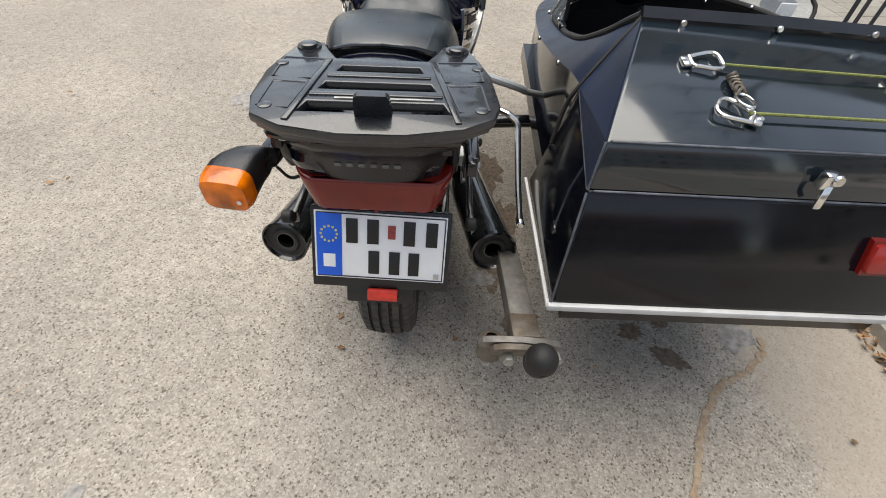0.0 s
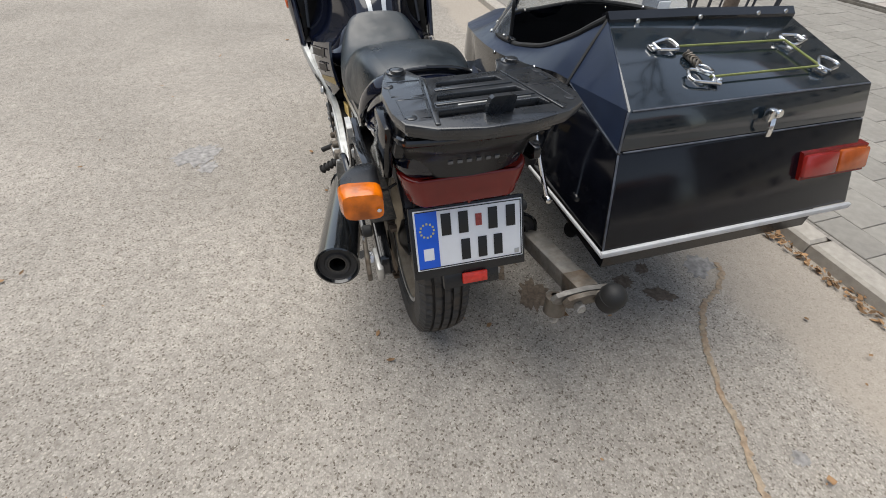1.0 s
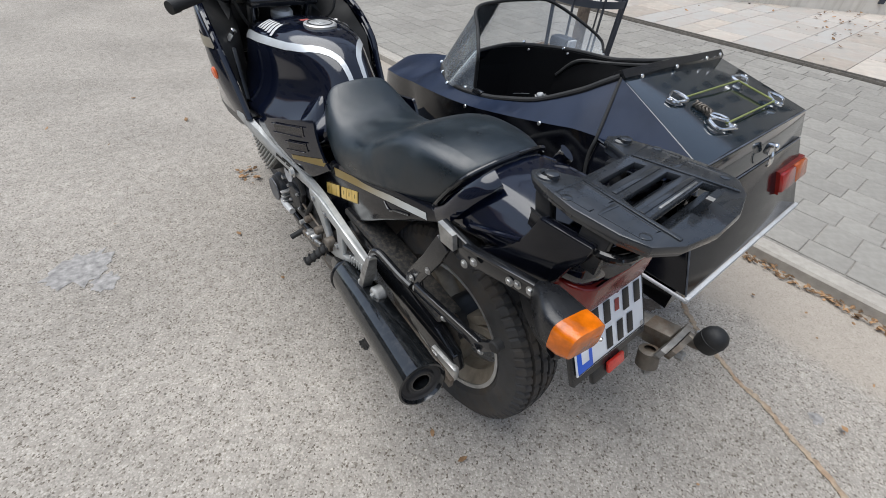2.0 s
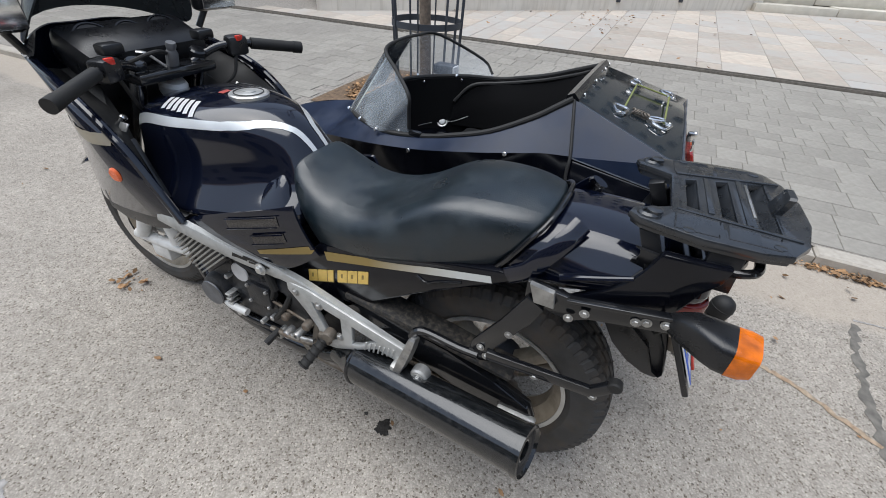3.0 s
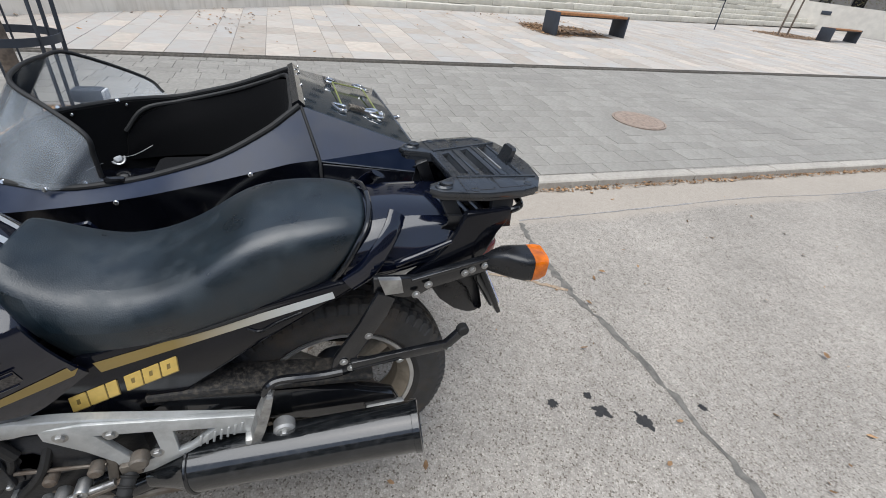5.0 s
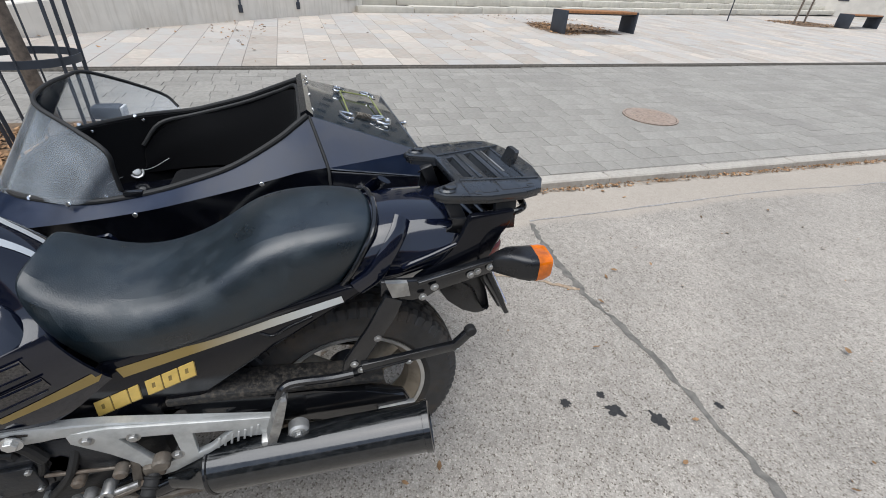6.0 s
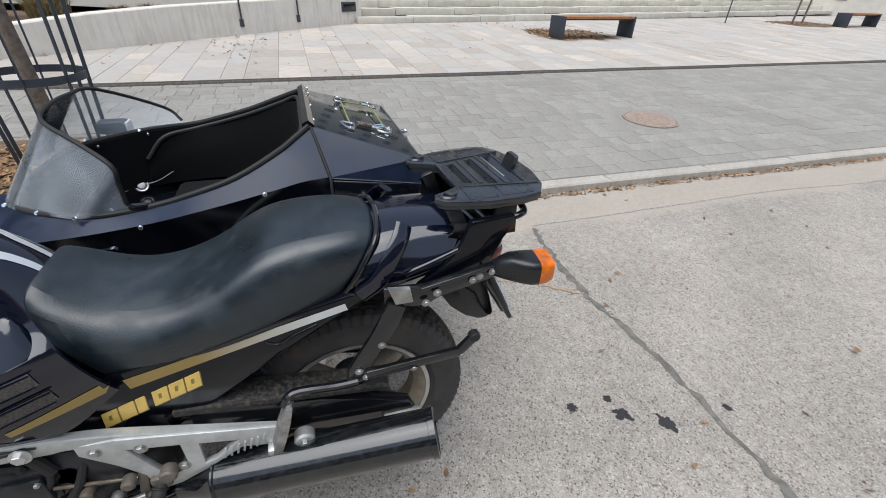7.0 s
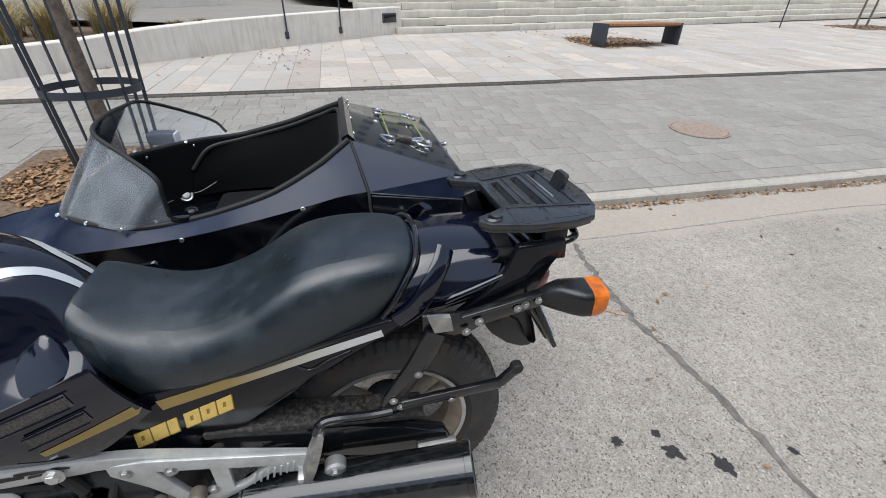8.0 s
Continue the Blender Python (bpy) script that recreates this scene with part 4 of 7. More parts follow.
for sx, nm in ((-1, "swing_arm"), (1, "swing_arm")):
    part(nm, prism(arm, sx * 0.135 - 0.018, sx * 0.135 + 0.018, 0.008), BLACKM, bike, "black box-section swing arm with road dirt")
part("chain_guard", prism([(0.44, 0.530), (0.44, 0.512), (0.16, 0.478), (-0.02, 0.452), (-0.03, 0.462), (0.15, 0.494), (0.34, 0.522)], -0.160, -0.085, 0.004), DUSTY, bike, "black chain guard under brown road dust")
ch = bmesh.new()
for t in range(46):
    for zz, y0, y1 in ((0.1, 0.50, -0.03), (-0.1, 0.50, -0.03)):
        f = t / 45
        y = y0 + (y1 - y0) * f
        z = (0.415 + zz * 0.45) * (1 - f) + (0.323 + zz) * f
        block((-0.098, y, z), (0.018 if t % 2 else 0.024, 0.0115, 0.012), 0.002, None, ch)
tagged(part("chain", ch, STEEL, bike, "greasy drive chain"), kind="stuff")
part("chain_adjuster", block((-0.155, -0.06, 0.325), (0.02, 0.10, 0.05), 0.006), ALU, bike)
part("axle_nut", disc((-0.168, -0.03, 0.325), (1, 0, 0), 0.02, 0.022, 0.003, 6), CHROME, bike)
part("torque_rod", bar((-0.175, 0.17, 0.36), (-0.19, -0.13, 0.345), 0.014, 0.032, (0, 0, 1), 0.004), STEEL, bike, "scuffed dirty alloy rod")

# exhausts
for sx in (-1, 1):
    a, b = Vector((sx * 0.192, 0.385, 0.318)), Vector((sx * 0.272, -0.105, 0.400))
    d = (b - a).normalized()
    ln = (b - a).length
    muf = part("muffler", lathe([(0.030, -0.09), (0.040, -0.04), (0.053, -0.004), (0.0575, 0.0), (0.058, ln * 0.5), (0.058, ln - 0.004), (0.061, ln - 0.003), (0.0615, ln + 0.012),
                                 (0.057, ln + 0.014), (0.047, ln - 0.004), (0.036, ln - 0.010), (0.031, ln - 0.012), (0.026, ln + 0.004), (0.022, ln + 0.004), (0.021, ln - 0.10), (0, ln - 0.10)],
                                a, d, 48), MUFFLER, bike, "black painted silencer with a rolled end cap")
    part("end_cap", lathe([(0.024, -0.004), (0.027, 0.005), (0.033, 0.006), (0.037, 0.000), (0.049, 0.001), (0.054, 0.008), (0.0585, 0.0125), (0.0600, 0.0125)], b, d, 40), CAPM, muf, "matt grey-black end cap with a small outlet")
    part("seam_ring", lathe([(0.058, 0), (0.0615, 0.002), (0.0615, 0.007), (0.058, 0.009)], a, d, 40), BLACKM, muf)
    part("header_pipe", tube([a - d * 0.05, (sx * 0.17, 0.62, 0.24), (sx * 0.13, 0.95, 0.22), (sx * 0.10, 1.12, 0.34), (sx * 0.08, 1.14, 0.46)], 0.024, 12, 6), BLACKM, bike)

# silver frame rail and the footrest plates
for sx in (-1, 1):
    pts = [(sx * 0.262, 0.94, 0.672), (sx * 0.25, 0.84, 0.640), (sx * 0.222, 0.73, 0.590), (sx * 0.196, 0.645, 0.556), (sx * 0.182, 0.55, 0.525), (sx * 0.183, 0.38, 0.475), (sx * 0.188, 0.235, 0.437)]
    rail = curve_points(pts, 6)
    rings = []
    for i, p in enumerate(rail):
        d, s, u = frame_of(rail[min(i + 1, len(rail) - 1)] - rail[max(i - 1, 0)])
        h = 0.018 if i < 20 else 0.015
        rings.append([p + s * x * 0.011 + u * z * h for x, z in ((-1, -0.8), (-0.8, -1), (0.8, -1), (1, -0.8), (1, 0.8), (0.8, 1), (-0.8, 1), (-1, 0.8))])
    bar_ob = part("frame_rail", loft(rings), SILVER, bike, "silver painted frame rail with scuffs")
    tr = surface_of(bar_ob)
    for k, (y0, y1, w) in enumerate(((0.735, 0.700, 0.013), (0.705, 0.668, 0.010), (0.690, 0.650, 0.007), (0.662, 0.640, 0.011))):
        z0, z1 = 0.592 + (y0 - 0.73) * 0.42, 0.592 + (y1 - 0.73) * 0.42
        lift = 0.012 if k % 2 else 0.004
        part("peeled_patch", ribbon(tr, [(sx * 0.24, y0, z0 + lift), (sx * 0.235, (y0 + y1) / 2, (z0 + z1) / 2 + lift + 0.002), (sx * 0.22, y1, z1 + lift)], (w, w * 0.5), 4), DUSTY, bar_ob, "dark patch of peeled paint")
    plate = cut_sheet([(0.60, 0.53), (0.535, 0.525), (0.235, 0.452), (0.225, 0.425), (0.265, 0.405), (0.32, 0.418), (0.40, 0.372), (0.46, 0.345), (0.50, 0.34), (0.515, 0.40), (0.55, 0.45), (0.60, 0.505)],
                      [[(0.40, 0.463), (0.315, 0.442), (0.375, 0.395), (0.405, 0.385)], [(0.53, 0.495), (0.43, 0.472), (0.43, 0.39), (0.475, 0.37), (0.495, 0.41)]],
                      0.005, 0.003, Matrix(((0, 0, 1, sx * 0.19), (1, 0, 0, 0), (0, 1, 0, 0), (0, 0, 0, 1))))
    part("footrest_plate", plate, SILVER, bike, "cast alloy footrest plate with triangular cut-outs", 40)
    for k in range(7):
        part("plate_rib", bar((sx * 0.197, 0.36 - 0.014 * k, 0.392 + 0.003 * k), (sx * 0.197, 0.352 - 0.014 * k, 0.425 + 0.003 * k), 0.005, 0.005, (1, 0, 0), 0.001), SILVER, bike)
    # folded passenger footrest
    peg = part("passenger_peg", loft([[(sx * (0.212 + dx), y + dy, z) for dx, dy in ((-w, -w), (w, -w * 0.7), (w, w * 0.7), (-w, w))] for y, z, w in ((0.246, 0.398, 0.014), (0.232, 0.440, 0.016), (0.216, 0.490, 0.015), (0.203, 0.532, 0.011), (0.201, 0.538, 0.007))]), BOLTM, bike, "folded bare-metal passenger footrest", 25)
    part("peg_clevis", block((sx * 0.208, 0.252, 0.394), (0.034, 0.030, 0.034), 0.006), ALU, peg)
    hang = part("silencer_mount", disc((sx * 0.205, 0.185, 0.408), (1, 0, 0), 0.024, 0.032, 0.005, 26), ALU, bike, "round rubber-bushed silencer mounting")
    bolt((sx * 0.225, 0.185, 0.408), (sx, 0, 0), 0.009, hang)
    peg = part("rider_peg", tube([(sx * 0.20, 0.495, 0.365), (sx * 0.275, 0.520, 0.312)], 0.0155, 12, 1, None, 0.75), RUBBER, bike, "ribbed black rubber footrest")
    for k in range(5):
        q = Vector((sx * 0.21, 0.498, 0.358)).lerp(Vector((sx * 0.272, 0.519, 0.315)), k / 4)
        part("peg_rib", disc(q, (sx * 0.075, 0.025, -0.053), 0.0175, 0.005, 0.0015, 14), RUBBER, peg)
    part("peg_hinge", block((sx * 0.195, 0.492, 0.372), (0.03, 0.04, 0.035), 0.006), STEEL, peg)
    for y, z in ((0.575, 0.505), (0.50, 0.487), (0.44, 0.40)):
        bolt((sx * 0.2, y, z), (sx, 0, 0), 0.009, bike)
for sx in (-1, 1):
    bolt((sx * 0.222, 0.665, 0.562), (sx, 0, 0), 0.012, bike, ALU)

# gear pedal, linkage and side stand
part("gear_pedal", tube([(-0.205, 0.50, 0.345), (-0.215, 0.58, 0.33), (-0.22, 0.68, 0.335)], 0.008, 10, 5), STEEL, bike)
part("pedal_rubber", tube([(-0.215, 0.655, 0.335), (-0.262, 0.665, 0.315)], 0.010, 10, 1), RUBBER, bike, "worn black gear pedal rubber")
part("gear_rod", tube([(-0.20, 0.53, 0.40), (-0.20, 0.67, 0.43)], 0.004, 8, 1), STEEL, bike)
part("gear_arm", bar((-0.19, 0.52, 0.41), (-0.20, 0.53, 0.345), 0.012, 0.02, (0, 1, 0), 0.004), STEEL, bike)
part("side_stand", tube([(-0.16, 0.66, 0.30), (-0.19, 0.55, 0.265), (-0.19, 0.42, 0.25)], 0.012, 10, 4), STEEL, bike)
part("lower_frame_tube", tube([(-0.15, 1.02, 0.33), (-0.155, 0.9, 0.25), (-0.155, 0.72, 0.245), (-0.16, 0.55, 0.30)], 0.016, 12, 5), BLACKM, bike, "black lower frame tube")
for y, z, r in ((0.47, 0.40, 0.018), (0.545, 0.40, 0.014), (0.62, 0.40, 0.012)):
    part("pivot_boss", disc((-0.205, y, z), (1, 0, 0), r, 0.03, 0.004, 20), STEEL, bike)

# engine
eng = part("engine_block", block((0, 0.80, 0.37), (0.34, 0.44, 0.24), 0.05), ENGINE, bike, "grimy black engine casing with worn silver edges")
part("gearbox_case", block((0, 0.60, 0.40), (0.29, 0.26, 0.24), 0.05), ENGINE, eng)
part("sprocket_cover", block((-0.165, 0.615, 0.445), (0.05, 0.17, 0.14), 0.025), ENGINE, eng, "scratched black sprocket cover")
tilt = Matrix.Rotation(radians(-40), 4, "X")
for k in range(11):
    q = Vector((0, 0.866, 0.498)) + tilt.to_3x3() @ Vector((0, 0.0, 0.0125 * k))
    part("cooling_fin", block(q, (0.455 - 0.003 * abs(k - 5), 0.165, 0.0055), 0.002, tilt), FIN, eng, "pale alloy cooling fin")
part("cylinder_bank", block(Vector((0, 0.905, 0.545)), (0.425, 0.14, 0.15), 0.012, tilt), ENGINE, eng)
part("cylinder_head", block(Vector((0, 0.985, 0.640)), (0.42, 0.17, 0.08), 0.02, tilt), ENGINE, eng)
for sx in (-1, 1):
    cov = part("alternator_cover", lathe([(0, 0.03), (0.035, 0.03), (0.052, 0.018), (0.058, 0.0), (0.06, -0.05), (0, -0.05)], (sx * 0.175, 0.935, 0.35), (sx, 0, 0), 36), ENGINE, eng,
               "dull grey round engine cover")
    part("cover_face", lathe([(0, 0.0), (0.043, 0.0), (0.045, -0.004), (0, -0.004)], (sx * 0.208, 0.935, 0.35), (sx, 0, 0), 36), GREYM, cov, "dull grey cover face")
    for k in range(4):
        part("cover_fin", block((sx * 0.18, 0.868, 0.315 + 0.018 * k), (0.05, 0.02, 0.006), 0.002), ALU, cov)
    cap = part("round_cap", lathe([(0, 0.02), (0.03, 0.02), (0.038, 0.012), (0.045, -0.03), (0, -0.03)], (sx * 0.165, 0.80, 0.475), (sx, 0, 0), 32), ENGINE, eng)
    part("cap_face", lathe([(0, 0.003), (0.031, 0.003), (0.033, 0), (0, 0)], (sx * 0.186, 0.80, 0.475), (sx, 0, 0), 32), WHITE, cap, "pale grey round cap face")
    part("case_rib", tube([(sx * 0.175, 0.72, 0.52), (sx * 0.185, 0.70, 0.44), (sx * 0.18, 0.73, 0.36)], 0.011, 8, 5), ENGINE, eng)
    part("carburettor", lathe([(0, -0.04), (0.03, -0.04), (0.035, 0), (0.028, 0.05), (0, 0.05)], (sx * 0.15, 0.74, 0.565), (0, 1, 0.3), 20), ENGINE, eng)
for k, pts in enumerate(([(-0.17, 0.70, 0.54), (-0.2, 0.66, 0.47), (-0.19, 0.72, 0.38)], [(-0.16, 0.84, 0.56), (-0.2, 0.78, 0.54), (-0.19, 0.70, 0.50)], [(-0.17, 0.60, 0.50), (-0.2, 0.63, 0.42), (-0.18, 0.70, 0.33)],
                         [(-0.12, 0.88, 0.58), (-0.18, 0.84, 0.53), (-0.16, 0.78, 0.40)])):
    part("hose", tube(pts, 0.007 + 0.001 * k, 8, 6), RUBBER, eng)
for k, (y, z) in enumerate(((0.71, 0.33), (0.76, 0.29), (0.86, 0.28), (0.69, 0.40), (0.87, 0.43), (0.76, 0.42))):
    part("case_bolt", disc((-0.178, y, z), (1, 0, 0), 0.009, 0.025, 0.002, 6), ALU, eng)

rnd = random.Random(41)
bm = bmesh.new()
edge = [bm.verts.new((-0.1915, 0.640 + 0.030 * math.cos(a) * q, 0.440 + 0.034 * math.sin(a) * q)) for a, q in ((2 * math.pi * k / 17, rnd.uniform(0.45, 1.1)) for k in range(17))]
bm.faces.new(edge)
bmesh.ops.solidify(bm, geom=bm.faces[:], thickness=0.0012)
part("peeled_patch", bm, WHITEF, eng, "pale patch where the paint has peeled")
part("oil_pipe", tube([(-0.185, 0.915, 0.325), (-0.195, 0.875, 0.319), (-0.195, 0.808, 0.315)], 0.012, 12, 4), WHITEF, eng, "pale scuffed pipe under the crankcase")
part("starter_casing", block((-0.165, 0.715, 0.435), (0.07, 0.11, 0.10), 0.02), ENGINE, eng)
part("casing_lid", block((-0.203, 0.715, 0.437), (0.012, 0.085, 0.075), 0.004), ENGINE, eng)
for y, z in ((0.68, 0.465), (0.75, 0.465), (0.68, 0.408), (0.75, 0.408)):
    part("case_bolt", disc((-0.211, y, z), (1, 0, 0), 0.006, 0.010, 0.002, 6), BOLTM, eng)
part("hose", tube([(-0.15, 0.86, 0.60), (-0.185, 0.76, 0.575), (-0.195, 0.68, 0.535), (-0.195, 0.655, 0.475)], 0.012, 10, 6), RUBBER, eng, "thick black breather hose")
for y, z in ((0.625, 0.330), (0.655, 0.315), (0.585, 0.345)):
    part("linkage_boss", lathe([(0.006, 0.014), (0.012, 0.014), (0.014, 0.010), (0.014, -0.02), (0.0, -0.02)], (-0.208, y, z), (-1, 0, 0), 18), BOLTM, eng)
part("linkage_rod", tube([(-0.212, 0.655, 0.318), (-0.214, 0.59, 0.338), (-0.212, 0.525, 0.352)], 0.0065, 10, 4), BOLTM, eng, "bare metal linkage rod")

# fuel tank
tank = part("fuel_tank", loft(body_rings([
    (1.17, [(0.06, 0.69), (0.12, 0.70), (0.130, 0.74), (0.118, 0.77), (0.112, 0.81), (0.108, 0.850), (0.085, 0.880), (0.0, 0.885)]),
    (1.07, [(0.10, 0.66), (0.208, 0.67), (0.222, 0.700), (0.188, 0.738), (0.172, 0.80), (0.166, 0.868), (0.130, 0.908), (0.0, 0.920)]),
    (0.95, [(0.10, 0.655), (0.236, 0.665), (0.244, 0.690), (0.192, 0.736), (0.172, 0.80), (0.170, 0.882), (0.120, 0.926), (0.0, 0.942)]),
    (0.84, [(0.10, 0.65), (0.228, 0.66), (0.234, 0.688), (0.176, 0.738), (0.154, 0.80), (0.152, 0.888), (0.105, 0.932), (0.0, 0.949)]),
    (0.74, [(0.09, 0.65), (0.200, 0.66), (0.188, 0.690), (0.140, 0.755), (0.115, 0.81), (0.112, 0.886), (0.075, 0.924), (0.0, 0.938)]),
    (0.665, [(0.08, 0.65), (0.198, 0.665), (0.192, 0.700), (0.112, 0.752), (0.100, 0.79), (0.076, 0.872), (0.050, 0.900), (0.0, 0.908)]),
    (0.605, [(0.07, 0.65), (0.178, 0.67), (0.170, 0.712), (0.106, 0.758), (0.095, 0.785), (0.056, 0.835), (0.035, 0.850), (0.0, 0.855)]),
    (0.56, [(0.06, 0.66), (0.15, 0.68), (0.14, 0.715), (0.095, 0.745), (0.085, 0.757), (0.05, 0.772), (0.03, 0.780), (0.0, 0.785)])])), NAVY, bike, "glossy navy-black tank with silver swoosh stripe")
subsurf(tank)
tree = surface_of(tank)
for sx in (-1, 1):
    part("tank_stripe", ribbon(tree, [(sx * 0.150, 1.10, 0.862), (sx * 0.140, 1.04, 0.871), (sx * 0.142, 0.938, 0.880), (sx * 0.108, 0.79, 0.889), (sx * 0.060, 0.705, 0.894), (sx * 0.032, 0.655, 0.882), (sx * 0.024, 0.622, 0.856), (sx * 0.022, 0.597, 0.825)], (0.029, 0.013)), SILSTR, tank, "silver swoosh stripe")
    for k in range(6):
        y = 0.992 - 0.0205 * k
        part("badge_bar", ribbon(tree, [(sx * 0.124, y, 0.893), (sx * 0.086, y + 0.012, 0.913)], 0.0135, 3, 0.002), WHITE, tank, "white slanted badge bar")
cap = part("filler_ring", lathe([(0, 0.005), (0.033, 0.005), (0.036, 0.003), (0.038, 0.004), (0.047, 0.004), (0.051, 0.001), (0.051, -0.012), (0, -0.012)], (0.0, 0.822, 0.9405), (0, 0.0, 1), 40), ALU, tank, "brushed round filler cap")
part("filler_groove", lathe([(0.0365, 0.0), (0.0365, 0.006), (0.0385, 0.006), (0.0385, 0.0)], (0.0, 0.822, 0.9405), (0, 0, 1), 40), INK, cap)
part("key_flap", block((0.0, 0.822, 0.9465), (0.020, 0.034, 0.003), 0.001), ALU, cap)
part("red_label", ribbon(tree, [(-0.035, 0.885, 0.93), (-0.008, 0.885, 0.945)], 0.020, 4), CREST, tank, "faded red warning label")

# knee panels and vented side covers
for sx in (-1, 1):
    top_line = curve_points([(sx * 0.238, 0.90, 0.650), (sx * 0.232, 0.84, 0.680), (sx * 0.222, 0.735, 0.716), (sx * 0.200, 0.64, 0.741), (sx * 0.174, 0.556, 0.766)], 5)
    low_line = curve_points([(sx * 0.240, 0.92, 0.612), (sx * 0.228, 0.82, 0.586), (sx * 0.208, 0.71, 0.566), (sx * 0.188, 0.60, 0.570), (sx * 0.166, 0.500, 0.632)], 5)
    rows = [[a.lerp(b, v) + Vector((sx * 0.010 * math.sin(math.pi * v) ** 0.7, 0, 0)) for a, b in zip(top_line, low_line)] for v in (0, 0.06, 0.2, 0.4, 0.6, 0.8, 0.94, 1)]
    cov = thicken(part("side_cover", loft(rows, closed=False, caps=False), NAVY, bike, "glossy side cover with two mesh vents"), 0.008)
    tr = surface_of(cov)
    for path, w in (([(0.226, 0.733, 0.690), (0.21, 0.66, 0.706), (0.195, 0.592, 0.722)], 0.028), ([(0.215, 0.668, 0.656), (0.205, 0.62, 0.668), (0.195, 0.578, 0.678)], 0.026)):
        path = [(sx * x, y, z) for x, y, z in path]
        part("vent", ribbon(tr, path, w, 6, 0.002), MESHV, cov, "grey-brown mesh vent")
        for side_z in (-0.5, 0.5):
            part("vent_lip", tube([(x + sx * 0.006, y, z + side_z * w) for x, y, z in path], 0.002, 6, 4), NAVY, cov)
    side = part("side_panel", prism([(0.66, 0.50), (0.60, 0.575), (0.515, 0.656), (0.30, 0.704), (0.045, 0.760), (-0.02, 0.762), (0.02, 0.735), (0.10, 0.690), (0.231, 0.612), (0.33, 0.545), (0.44, 0.470), (0.60, 0.455)],
                                    sx * 0.135 - 0.018, sx * 0.135 + 0.018, 0.008), BLACKP, bike, "dark side panel with gold model badge and fading stripe")
    part("panel_slot", tube([(sx * 0.154, 0.228, 0.674), (sx * 0.155, 0.204, 0.663), (sx * 0.155, 0.17, 0.680), (sx * 0.154, 0.120, 0.698)], 0.003, 8, 5), BLACKM, side)
    tr = surface_of(side)
    xs = sx * 0.153
    part("side_stripe", ribbon(tr, [(xs, 0.492, 0.630), (xs, 0.30, 0.675), (xs, 0.055, 0.733)], (0.027, 0.018), 10), FADE, side, "gold to silver fading stripe")
    part("side_stripe", ribbon(surface_of(cov), [(sx * 0.175, 0.503, 0.655), (sx * 0.20, 0.60, 0.632), (sx * 0.215, 0.73, 0.602)], (0.026, 0.010), 6), FADE, cov, "old gold stripe")
    # six bold slanted blocks with small slots stand for the model badge
    for k in range(6):
        y, z = 0.562 - 0.0330 * k, 0.521 + 0.0115 * k
        w = 0.030 if k != 2 else 0.019
        rise = w * 0.35
        outline = [(y, z), (y - w, z + rise), (y - w - 0.004, z + rise + 0.040), (y - 0.004, z + 0.040)]
        slot = [[(y - 0.40 * w, z + 0.013 + 0.40 * rise), (y - 0.62 * w, z + 0.013 + 0.62 * rise), (y - 0.62 * w - 0.002, z + 0.028 + 0.62 * rise), (y - 0.40 * w - 0.002, z + 0.028 + 0.40 * rise)]] if k in (0, 3, 4, 5) else []
        flat = Matrix(((0, 0, 1, xs + sx * 0.0012), (1, 0, 0, 0), (0, 1, 0, 0), (0, 0, 0, 1)))
        part("badge_block", cut_sheet(outline, slot, 0.0006, 0.0, flat), GOLD, side, "gold slanted badge block")
        shade = [(q - 0.0015, h - 0.0025) for q, h in outline]
        part("badge_edge", cut_sheet(shade, [], 0.0003, 0.0, Matrix.Translation((-sx * 0.0006, 0, 0)) @ flat), FADE, side)
    knee = [[(sx * x, y, z) for x, y, z in row] for row in (
        [(0.096, 0.652, 0.796), (0.100, 0.636, 0.794), (0.104, 0.618, 0.772), (0.110, 0.600, 0.728), (0.112, 0.592, 0.704)],
        [(0.108, 0.660, 0.786), (0.122, 0.640, 0.778), (0.136, 0.620, 0.750), (0.146, 0.604, 0.720), (0.150, 0.598, 0.700)],
        [(0.114, 0.690, 0.770), (0.132, 0.672, 0.756), (0.156, 0.650, 0.730), (0.172, 0.636, 0.708), (0.178, 0.632, 0.690)],
        [(0.116, 0.730, 0.750), (0.134, 0.722, 0.738), (0.160, 0.712, 0.716), (0.182, 0.706, 0.700), (0.190, 0.704, 0.684)])]
    subsurf(thicken(part("tank_knee", loft(knee, closed=False, caps=False), NAVY, bike, "rounded glossy knee panel at the seat nose"), 0.006), 2)

# seat
def seat_ring(y_top, y_low, side, edge, z_edge, z_top, bow=0.0):
    """One slice, leaning from its low edge to its crown; bow pushes its middle forward."""
    z_low = 0.645 + (0.497 - y_low) * 0.254
    half = [(0.06, z_low - 0.02), (side - 0.014, z_low - 0.014), (side - 0.008, z_low), (side, z_low * 0.55 + z_edge * 0.45), (edge + 0.012, z_edge - 0.022), (edge - 0.012, z_edge), (0.0, z_top)]
    out = []
    for x, z in mirrored(half):
        f = max(0.0, z - z_low) / (z_top - z_low)
        out.append((x, y_low + (y_top - y_low) * f + bow * math.sin(math.pi * f ** 1.8), z))
    return out


